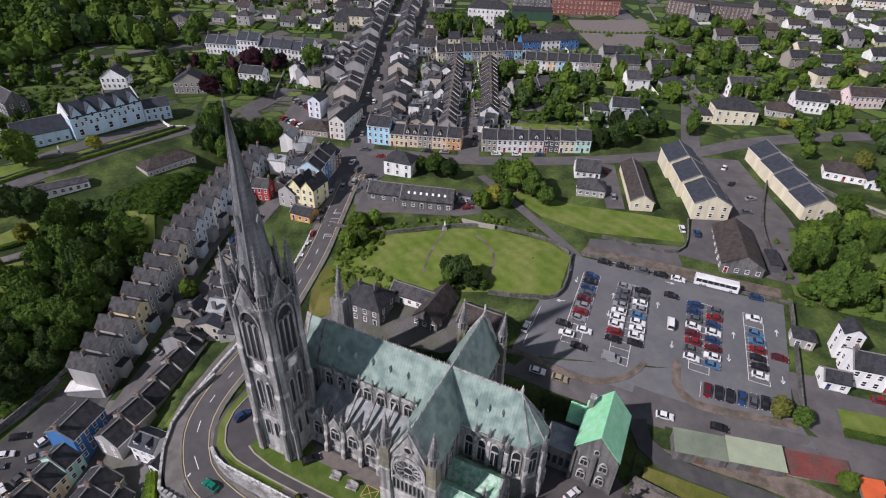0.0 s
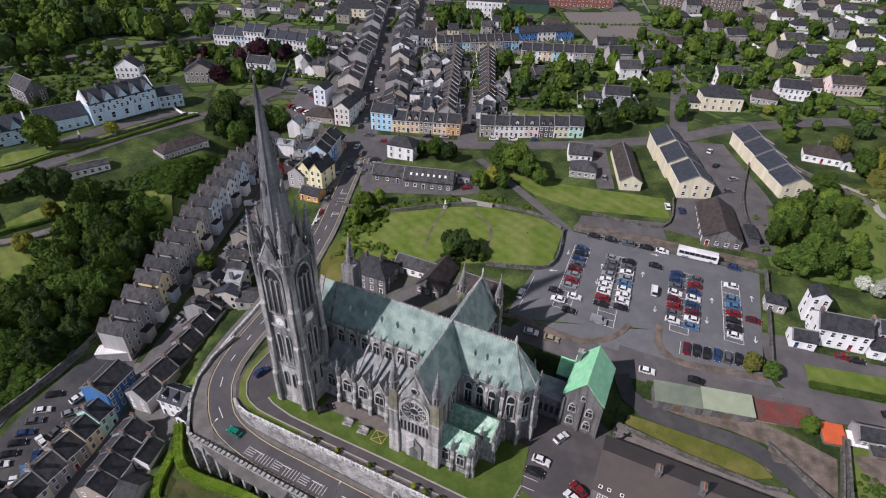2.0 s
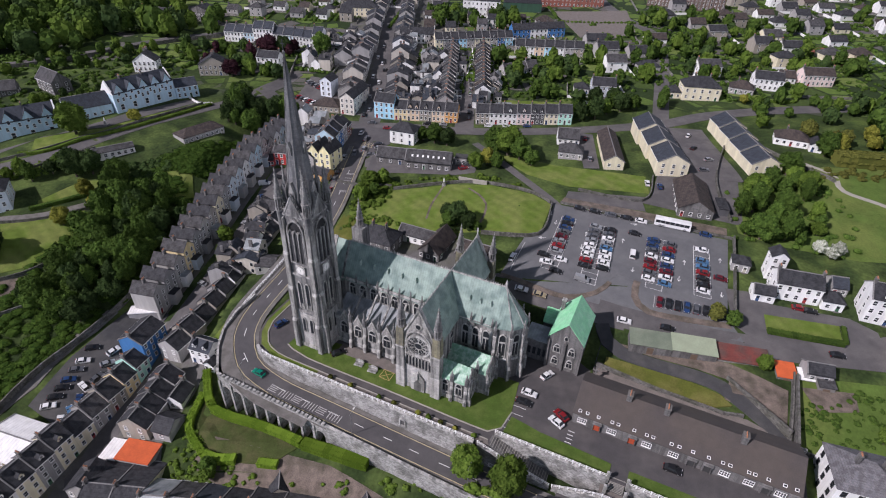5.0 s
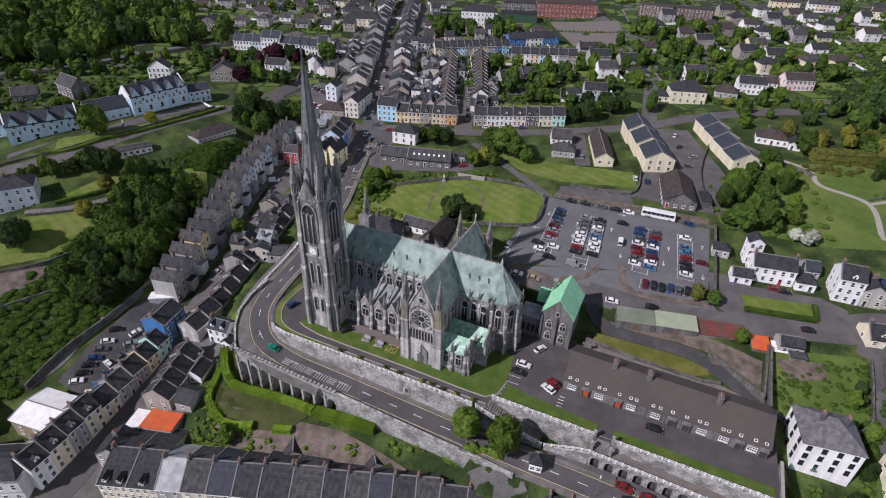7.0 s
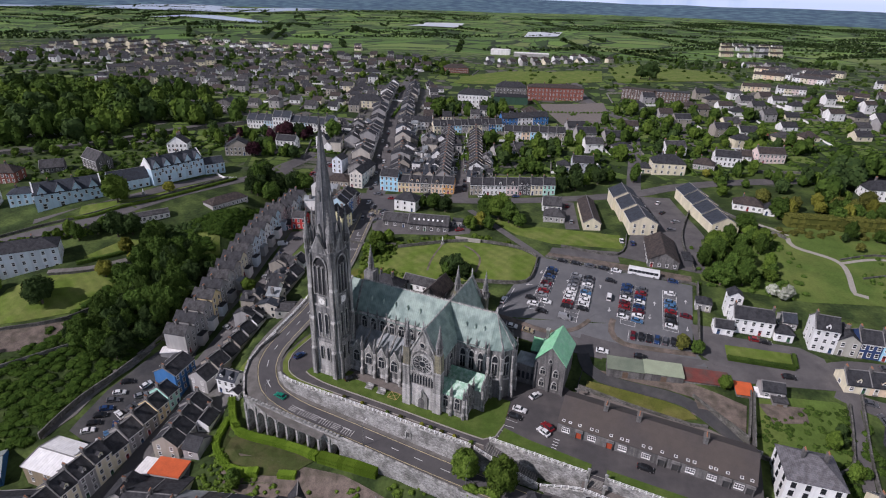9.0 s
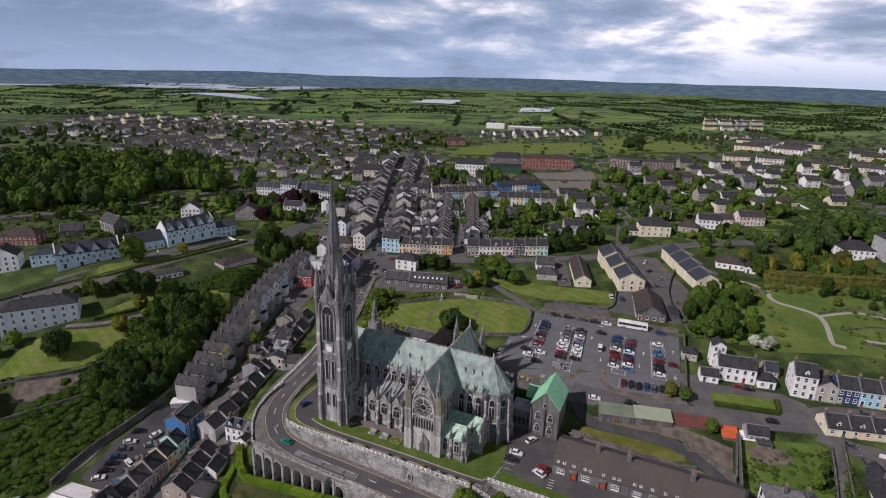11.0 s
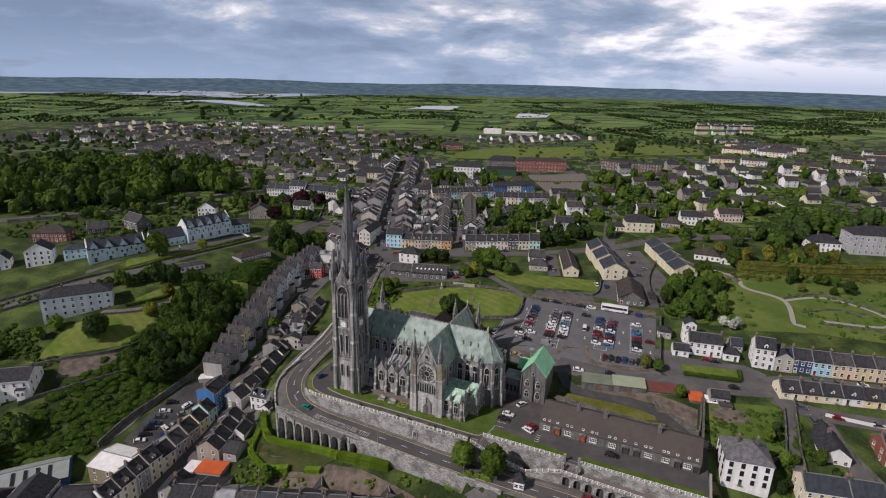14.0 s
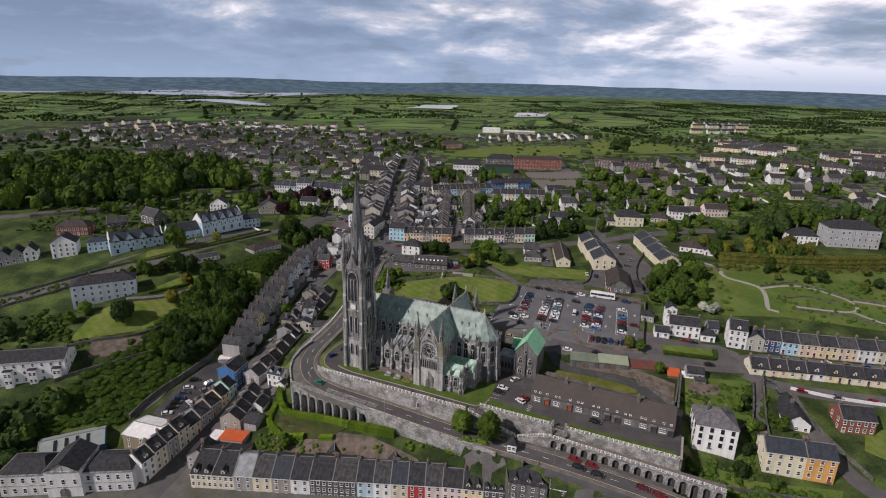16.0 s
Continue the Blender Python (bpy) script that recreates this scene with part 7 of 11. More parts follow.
for k in range(4):
    lk.box(58.6 + k * 1.5, 18.72, 1.8, 59.5 + k * 1.5, 18.82, 4.4, LEADED)
part("passage", lk, sacristy, label="flat-roofed stone passage")

# ---- houses ----
OCCUPIED = []          # centres and radii of built plots, kept free of trees


def window_mesh(w, h, frame=None):
    """Sash window: proud frame with a glazing bar, dark panes behind, and a sill."""
    fm = frame or FRAME_WHITE
    s = Shape()
    t = 0.1
    xs = [-w / 2 - t, -w / 2, w / 2, w / 2 + t]
    zs = [-t - 0.1, -t * 0.4, 0, h / 2 - 0.05, h / 2 + 0.05, h, h + t]

    def depth(i, j):
        if i < 0 or i > 2 or j < 0 or j > 5:
            return 0.03
        return -0.2 if j == 0 else (-0.03 if i == 1 and j in (2, 4) else -0.1)

    for i in range(3):
        for j in range(6):
            y = depth(i, j)
            x0, x1, z0, z1 = xs[i], xs[i + 1], zs[j], zs[j + 1]
            s.face([(x0, y, z0), (x1, y, z0), (x1, y, z1), (x0, y, z1)], GLASS if y == -0.03 else fm)
            for di, dj, e in ((1, 0, ((x1, z0), (x1, z1))), (-1, 0, ((x0, z1), (x0, z0))), (0, 1, ((x1, z1), (x0, z1))), (0, -1, ((x0, z0), (x1, z0)))):
                q = depth(i + di, j + dj)
                if q > y:
                    s.face([(e[0][0], y, e[0][1]), (e[0][0], q, e[0][1]), (e[1][0], q, e[1][1]), (e[1][0], y, e[1][1])], fm)
    return s.mesh("window")


def door_mesh(mat):
    s = Shape()
    s.box(-0.5, -0.05, 0, 0.5, 0.05, 2.1, mat)
    for x0, x1, z0, z1 in ((-0.65, -0.5, 0, 2.3), (0.5, 0.65, 0, 2.3), (-0.5, 0.5, 2.1, 2.3)):
        s.box(x0, -0.1, z0, x1, 0.05, z1, FRAME_WHITE)
    s.box(-0.35, -0.07, 1.2, 0.35, -0.04, 1.9, GLASS)
    s.box(-0.7, -0.5, -0.3, 0.7, 0.05, 0.0, CONCRETE)
    return s.mesh("door", False)


def chimney_mesh(w, d, h, pots):
    s = Shape()
    s.box(-w / 2, -d / 2, -1.6, w / 2, d / 2, h, STONE_DARK)
    s.box(-w / 2 - 0.08, -d / 2 - 0.08, h, w / 2 + 0.08, d / 2 + 0.08, h + 0.18, CONCRETE)
    for k in range(pots):
        y = (k - (pots - 1) / 2) * d / max(pots, 1)
        s.ring(0, y, h + 0.18, 0.14, h + 0.7, 0.11, POT, 8)
    return s.mesh("chimney", False)


DOOR_COLOURS = [(0.30, 0.03, 0.03), (0.03, 0.07, 0.16), (0.05, 0.05, 0.05), (0.04, 0.12, 0.06), (0.45, 0.42, 0.35)]
DOORS = [paint(*c) for c in DOOR_COLOURS]


def house_shell(w, d, h, rise, style, wall, roof, foot=4.0):
    s, r = Shape(), Shape()
    o, t = 0.3, 0.2
    if style == 'flat':
        s.box(0, 0, -foot, w, d, h, wall)
        r.box(-0.15, -0.15, h, w + 0.15, d + 0.15, h + 0.35, roof)
    elif style == 'hip':
        s.box(0, 0, -foot, w, d, h, wall)
        m = min(w, d) / 2
        if w >= d:
            a, b = (m, d / 2), (w - m, d / 2)
        else:
            a, b = (w / 2, m), (w / 2, d - m)
        if w >= d:
            quads = [[(-o, -o), (w + o, -o), b, a], [(w + o, -o), (w + o, d + o), b], [(w + o, d + o), (-o, d + o), a, b], [(-o, d + o), (-o, -o), a]]
        else:
            quads = [[(-o, -o), (w + o, -o), a], [(w + o, -o), (w + o, d + o), b, a], [(w + o, d + o), (-o, d + o), b], [(-o, d + o), (-o, -o), a, b]]
        edge = {(-o, -o), (w + o, -o), (w + o, d + o), (-o, d + o)}
        for q in quads:
            low = [(x, y, h - 0.05 if (x, y) in edge else h + rise) for x, y in q]
            r.hull(low, [(x, y, z + t) for x, y, z in low], roof, True, True)
    elif style == 'cross':
        c = w / 2
        s.hull([(0, 0, -foot), (w, 0, -foot), (w, d, -foot), (0, d, -foot)], [(0, 0, h), (w, 0, h), (w, d, h), (0, d, h)], wall, False)
        for y in (0, d):
            s.face([(0, y, h), (w, y, h), (c, y, h + rise)], wall)
        k = rise / c
        for x, sg in ((-o, 1), (w + o, -1)):
            low = [(x, -o, h - k * o), (x, d + o, h - k * o), (c, d + o, h + rise), (c, -o, h + rise)]
            r.hull(low, [(a, b, z + t) for a, b, z in low], roof, True, True)
    else:
        c = d / 2
        s.hull([(0, 0, -foot), (w, 0, -foot), (w, d, -foot), (0, d, -foot)], [(0, 0, h), (w, 0, h), (w, d, h), (0, d, h)], wall, False)
        for x in (0, w):
            s.face([(x, 0, h), (x, d, h), (x, c, h + rise)], wall)
        k = rise / c
        e = 0.08
        for y in (-o, d + o):
            low = [(-e, y, h - k * o), (w + e, y, h - k * o), (w + e, c, h + rise), (-e, c, h + rise)]
            r.hull(low, [(a, b, z + t) for a, b, z in low], roof, True, True)
    return s, r


MASS = {}              # far rows, gathered into one mesh for each part of town


def mass_house(key, m, w, d, h, rise, style, wall, roof, floors, cols, fh, chim):
    """Adds a far house to the mass of its quarter: walls, roof, stacks and window openings."""
    big = MASS.setdefault(key, Shape())
    s, r = house_shell(w, d, h, rise, style, wall, roof, 6.0)
    ww, wh = 1.0, 1.4
    for f in range(floors):
        for c in range(cols):
            x = w * (c + 0.5) / cols
            s.box(x - ww / 2 - 0.1, -0.06, f * fh + 0.85, x + ww / 2 + 0.1, 0.0, f * fh + 1.0 + wh, FRAME_WHITE)
            s.box(x - ww / 2, -0.09, f * fh + 0.95, x + ww / 2, 0.0, f * fh + 0.95 + wh, GLASS)
    for k in range(chim):
        x = 0.5 if k == 0 else w - 0.5
        if style == 'hip':
            x = w * 0.4
        r.box(x - 0.35, d / 2 - 0.6, h + rise - 1.2, x + 0.35, d / 2 + 0.6, h + rise + 1.3, STONE_DARK)
    for q in (s, r):
        n0 = len(big.v)
        big.v.extend(tuple(m @ Vector(v)) for v in q.v)
        big.f.extend(tuple(i + n0 for i in f) for f in q.f)
        big.m.extend(big.slot(q.mats[i]) for i in q.m)


def dormer_mesh(wall, roof):
    s = Shape()
    s.box(-0.7, 0, 0, 0.7, 2.2, 1.3, wall)
    s.prism([(-0.7, 0, 1.3), (0.7, 0, 1.3), (0, 0, 2.2)], wall, (0, 0.12, 0))
    for sx in (-1, 1):
        low = [(sx * 0.9, -0.2, 1.15), (0, -0.2, 2.25), (0, 2.6, 2.25), (sx * 0.9, 2.6, 1.15)]
        s.hull(low, [(a, b, z + 0.12) for a, b, z in low], roof, True, True)
    s.box(-0.42, -0.04, 0.25, 0.42, 0.02, 1.15, GLASS)
    for sx in (-1, 1):
        s.box(sx * 0.42 - 0.06, -0.08, 0.2, sx * 0.42 + 0.06, 0.02, 1.2, FRAME_WHITE)
    s.box(-0.45, -0.1, 0.12, 0.45, 0.02, 0.24, FRAME_WHITE)
    s.box(-0.45, -0.08, 0.66, 0.45, 0.02, 0.74, FRAME_WHITE)
    return s.mesh("dormer")


RIDGE = surface("ridge_tile", (0.20, 0.195, 0.19), 0.85, 1.5, 0.3)
HOUSE_RNG = random.Random(7)


def tone(rgb):
    table = ((W_WHITE, "white"), (W_CREAM, "cream"), (W_GREY, "grey"), (W_BLUE, "light blue"), (W_STONE, "stone-coloured"), (W_YELLOW, "yellow"), (W_PEACH, "peach"), (W_MINT, "mint green"), (W_NAVY, "navy"),
             (W_SKY, "sky blue"), (W_PINK, "pink"), (W_RED, "red"), (W_DARK, "dark grey"), (W_TEAL, "teal"), (W_ORANGE, "orange"), (W_BRICK, "red brick"), (W_ICE, "pale blue"), (W_ROYAL, "deep blue"))
    for c, nm in table:
        if c == rgb:
            return nm
    return "painted"


def house(x, y, yaw, w, d, floors=2, wall=W_WHITE, roof=None, style='gable', rise=None, cols=None, chim=1, dormers=0, z=None, detail=2, group="", frame=None, base=None, what=None, sides=True, fh=2.8, dz=0.0, mass=None):
    """A house whose front starts at x, y and runs w metres along yaw; the front looks to the right of that way."""
    roof = roof or SLATE
    h = floors * fh + 0.3
    rise = rise if rise is not None else min(w if style == 'cross' else d, 12) * 0.36
    a = radians(yaw)
    fx, fy = x + math.cos(a) * w / 2, y + math.sin(a) * w / 2
    cx, cy = fx - math.sin(a) * d / 2, fy + math.cos(a) * d / 2
    if z is None:
        z = far_ground(fx, fy) + 0.1 + dz
    OCCUPIED.append((cx, cy, max(w, d) * 0.55))
    if mass:
        mass_house(mass, pose(x, y, z, 0, 0, yaw), w, d, h, rise, style, base or paint(*wall), roof, floors, cols or max(2, int(w / 2.6)), fh, min(chim, 1))
        return None
    colour = tone(wall)
    kind_of = what or ("terraced house" if group else "house")
    roofing = "slate" if roof in (SLATE, SLATE_BLUE) else ("tiled" if roof in (TILE_BROWN, TILE_GREY) else "sheet")
    ob = thing(kind_of.replace(" ", "_"), f"{colour} rendered {kind_of} with a {roofing} {'hipped' if style == 'hip' else 'flat' if style == 'flat' else 'pitched'} roof", "house" if "house" in kind_of else kind_of.split()[-1], pose(x, y, z, 0, 0, yaw), group)
    wm = base or paint(*wall)
    mw, mr = shared(("shell", round(w, 1), round(d, 1), h, round(rise, 2), style, wm.name, roof.name), lambda: [q.mesh(nm) for q, nm in zip(house_shell(round(w, 1), round(d, 1), h, round(rise, 2), style, wm, roof), ("wall", "roof"))])
    wl = part("wall", mw, ob)
    rf = part("roof", mr, ob)
    if style == 'gable' and detail > 0:
        def trims():
            q = Shape()
            q.box(-0.08, d / 2 - 0.16, h + rise + 0.12, w + 0.08, d / 2 + 0.16, h + rise + 0.32, RIDGE)
            for sy in (-1, 1):
                y0, y1 = d / 2, (-0.35 if sy < 0 else d + 0.35)
                z1 = h - rise / (d / 2) * 0.35
                low = [(-0.16, y0, h + rise + 0.1), (0.16, y0, h + rise + 0.1), (0.16, y1, z1 + 0.1), (-0.16, y1, z1 + 0.1)]
                q.hull(low, [(a_, b_, c_ + 0.28) for a_, b_, c_ in low], RIDGE, True, True)
            for y in (-0.42, d + 0.3):
                q.box(-0.05, y, h - rise / (d / 2) * 0.3 - 0.05, w + 0.05, y + 0.14, h - rise / (d / 2) * 0.3 + 0.1, FRAME_WHITE if floors > 1 else IRON)
            return q.mesh("roof_trim", False)
        part("roof_trim", shared(("trim", round(w, 1), round(d, 1), h, round(rise, 2)), trims), rf, label="ridge tiles, gutters and parapet coping")
    # chimneys on the party walls or gables
    if chim and style != 'flat':
        for k in range(chim):
            cxl = 0.45 if k == 0 else w - 0.45
            if style == 'cross':
                px_, py_ = w / 2, (d * 0.55 if k == 0 else d - 0.6)
            elif style == 'hip':
                px_, py_ = w * (0.3 + 0.4 * k), d / 2
            else:
                px_, py_ = cxl, d / 2
            me = shared(("chimney", style == 'cross'), lambda: chimney_mesh(0.6, 1.3, 1.3, 3))
            part("chimney", me, rf, pose(px_, py_, h + rise, 0, 0, 90 if style == 'cross' else 0))
    if detail == 0:
        return ob
    cols = cols or max(2, int(w / 2.4))
    ww, wh = (1.0, 1.45) if floors > 1 else (1.1, 1.2)
    wme = shared(("window", ww, wh, frame.name if frame else ""), lambda: window_mesh(ww, wh, frame))
    door_col = HOUSE_RNG.randrange(cols) if detail > 1 else -1
    for f in range(floors):
        for c in range(cols):
            px_ = w * (c + 0.5) / cols
            if f == 0 and c == door_col:
                k = HOUSE_RNG.randrange(5)
                part("door", shared(("door", k), lambda: door_mesh(DOORS[k])), wl, pose(px_, 0, 0.1))
            else:
                part("window", wme, wl, pose(px_, 0, f * fh + 0.95))
    if sides and detail > 1:
        side = [(0, -90, 0)] if fx > 45 else [(w, 90, 1)]
        n = max(1, int(d / 4))
        for sx, ry, _ in side:
            for f in range(floors):
                for c in range(n):
                    part("window", wme, wl, pose(sx, d * (c + 0.5) / n, f * fh + 0.95, 0, 0, ry))
    for k in range(dormers):
        px_ = w * (k + 0.5) / dormers
        part("dormer", shared(("dormer", wm.name, roof.name), lambda: dormer_mesh(wm, roof)), rf, pose(px_, 0.5, h + 0.15), label="small gabled dormer window")
    return ob


def terrace(x0, y0, x1, y1, n, d, colours, floors=2, roof=None, style='gable', group="terrace", detail=2, chim=1, dormers=0, jitter=0.0, rise=None, dz=0.0, cols=None, fh=2.8, mass=None, z=None, rises=None):
    """A row of n houses from one point to another; fronts look to the right of that way."""
    L = math.hypot(x1 - x0, y1 - y0)
    yaw = math.degrees(math.atan2(y1 - y0, x1 - x0))
    for k in range(n):
        f = k / n
        c = colours[k % len(colours)]
        fl = floors if isinstance(floors, int) else floors[k % len(floors)]
        rf = roof if not isinstance(roof, (list, tuple)) else roof[k % len(roof)]
        if jitter:
            rf = HOUSE_RNG.choice((SLATE, SLATE, TILE_GREY, SLATE_BLUE))
            rise = HOUSE_RNG.uniform(2.0, 3.6)
        house(x0 + (x1 - x0) * f, y0 + (y1 - y0) * f, yaw, L / n - 0.02, d + jitter * HOUSE_RNG.uniform(-1, 1), fl, c, rf, style, rise, cols, chim, dormers if isinstance(dormers, int) else dormers[k % len(dormers)], z, detail, group, dz=dz + jitter * HOUSE_RNG.uniform(-0.9, 0.2), fh=fh, mass=mass)


# west street: the stepped row and the row across from it
deck = "stepped terrace on the west street"
STEP_A, STEP_B = (0.30, 0.30, 0.30), (0.42, 0.41, 0.39)
STEP_C, STEP_D = (0.52, 0.60, 0.66), (0.36, 0.34, 0.31)
terrace(-62.9, 15.0, -59.6, 40, 4, 9.0, [STEP_B, STEP_A, STEP_B, W_YELLOW, STEP_D, STEP_A], 3, [TILE_GREY, SLATE, TILE_GREY], 'cross', group=deck, cols=2, dz=1.2, rise=2.7)
terrace(-59.6, 40, -55.9, 75, 6, 9.0, [STEP_A, STEP_B, STEP_D, W_CREAM, STEP_A, STEP_C, STEP_B, STEP_A], 3, [SLATE, TILE_GREY, SLATE], 'cross', group=deck, cols=2, dz=1.2, rise=2.7)
terrace(-55.9, 75, -52.8, 104, 5, 8.6, [STEP_C, W_WHITE, STEP_C, W_ICE, STEP_B, STEP_C, STEP_A], 3, [TILE_GREY, SLATE], 'cross', group=deck, cols=2, dz=1.2, rise=2.7)
terrace(-52.8, 104, -48.6, 126, 4, 8.5, [W_GREY, W_WHITE, STEP_C, STEP_B], 2, SLATE, 'cross', group=deck, cols=2, dz=1.0, rise=2.7)
for k in range(11):
    f = (k + 0.3) / 11
    house(-62.3 + 9.2 * f, 19 + 84 * f, 83.5, 3.6, -2.6, 1, (STEP_B, W_WHITE, STEP_C, STEP_A)[k % 4], (SLATE, LEAD, SLATE)[k % 3], 'flat', chim=0, detail=0, what="yard extension", dz=1.4, sides=False)
east_row = "low row on the west street"
terrace(-37.5, 62, -43.0, 38, 4, 7.5, [W_GREY, W_STONE, W_GREY, W_WHITE], 1, SLATE, group=east_row, cols=2, rise=2.8)
terrace(-43.2, 38, -50.2, 11, 5, 7.5, [W_GREY, W_WHITE, W_GREY, W_STONE, W_GREY], 1, SLATE, group=east_row, cols=2, rise=2.8, dz=0.4)
house(-37.5, 70, -100, 6, 7, 1, W_WHITE, SLATE, chim=0)
house(-48.5, 99, -2, 7.5, 6, 2, W_RED, TILE_GREY, chim=2, what="house", rise=2.4)
house(-51.5, 98.2, -2, 3, 5, 1, W_RED, SLATE, chim=0, what="side wing")
shed_grey = house(-73.0, 13.2, 12, 10.5, 4, 1, W_GREY, ROOF_WHITE, 'flat', chim=0, what="lean-to shed", detail=0)

# lower west street: painted row towards the harbour
low_row = "painted row on the lower west street"
terrace(-70.5, -54, -64.0, -32, 4, 8.5, [W_WHITE, W_CREAM, W_GREY, W_CREAM], 3, SLATE, group=low_row, dormers=1)
terrace(-64.0, -32, -58.5, -15, 3, 8.5, [W_CREAM, W_GREY, W_STONE], 2, [SLATE, TILE_GREY], group=low_row)
terrace(-58.5, -15, -56.0, -5, 2, 8, [W_YELLOW, W_MINT], 2, SLATE, group=low_row)
house(-56.6, -5, 80, 10.5, 8.5, 3, W_ROYAL, SLATE, group=low_row, rise=2.4)
terrace(-49.8, 10, -53.5, -2, 2, 8, [W_STONE, W_GREY], 2, SLATE, group="small houses under the parapet")
house(-41.8, -4.6, -14, 7.5, 6, 2, W_WHITE, SLATE_BLUE, dormers=2, what="house")
house(-36.2, -7.6, -14, 3.4, 3, 1, W_WHITE, SLATE, 'cross', chim=0, what="porch")
terrace(-50.5, -9, -53.0, -28, 4, 9, [W_GREY, W_DARK, W_GREY, W_STONE], 2, SLATE, group="slate roofs below the hedge", chim=1)
house(-44.0, -12, -95, 7, 6, 1, W_WHITE, SLATE, chim=1)
house(-41.5, -22, -100, 7, 5.5, 1, W_GREY, SLATE, 'cross', chim=0)
house(-50, -36.5, -5, 10, 6.5, 1, W_GREY, ROOF_ORANGE, 'flat', chim=0, what="sheet-roofed shed", detail=0)
house(-55, -36, -5, 4.8, 6.4, 1, W_GREY, ROOF_WHITE, 'flat', chim=0, what="sheet-roofed shed", detail=0)
house(-58, -46, -3, 9, 8, 2, W_GREY, SLATE, 'cross', chim=1)
house(-48, -45, 0, 9, 6, 1, W_STONE, TILE_GREY, 'flat', chim=0, what="outbuilding", detail=0)

# harbour street front row
front = "harbour street row"
terrace(-52.4, -54.4, -36.0, -54.4, 2, 19, [W_CREAM, W_CREAM], 3, SLATE, group=front, dormers=[2, 1], rise=3.4, cols=4, z=-28.5)
terrace(-36.0, -54.5, -8.0, -54.3, 4, 14, [W_GREY, W_CREAM, W_STONE, W_WHITE], 3, [LEAD, TILE_GREY, SLATE_BLUE, SLATE], group=front, rises=[3.6, 2.9, 3.8, 3.2], z=-28.0)
terrace(-8.0, -54.2, 9.0, -54.0, 2, 15, [W_DARK, W_DARK], 3, [SLATE, TILE_GREY], group=front, rise=4.0, cols=4, chim=2, z=-27.6)
terrace(9.0, -53.8, 40, -53.4, 5, 13, [W_ICE, W_WHITE, W_CREAM, W_RED, W_PINK], 3, [SLATE, TILE_GREY, SLATE_BLUE, SLATE, TILE_GREY], group=front, rises=[3.4, 2.8, 3.7, 3.1, 3.5], z=-27.6)
terrace(40.0, -53.8, 62, -54.6, 3, 11, [W_PINK, W_YELLOW, W_DARK], 3, SLATE, group=front, dormers=[0, 2, 3], rise=3.6, z=-27.2)
house(17, -37.5, -70, 8, 5, 1, W_GREY, SLATE, chim=0, what="rear return", z=-19.5, detail=1)
house(-6, -36.0, -75, 7, 5, 1, W_STONE, SLATE, chim=0, what="rear return", z=-20.5, detail=1)
house(63.0, -58.0, -8, 13, 10, 4, W_DARK, SLATE, 'hip', base=STONE_DARK, dormers=3, chim=2, what="tall stone house", fh=3.3, z=-24.5, cols=4)
house(76.5, -60.0, -10, 16, 9, 2, W_DARK, SLATE, base=STONE_DARK, chim=2, z=-16.5, rise=2.6)
house(93, -66, -12, 16, 9, 2, W_GREY, SLATE, chim=2, z=-18.5, rise=2.6)
house(62.4, -47.6, -12, 3.2, 3.2, 1, W_WHITE, SLATE, 'hip', chim=0, what="white kiosk", detail=1, cols=2, rise=2.4)


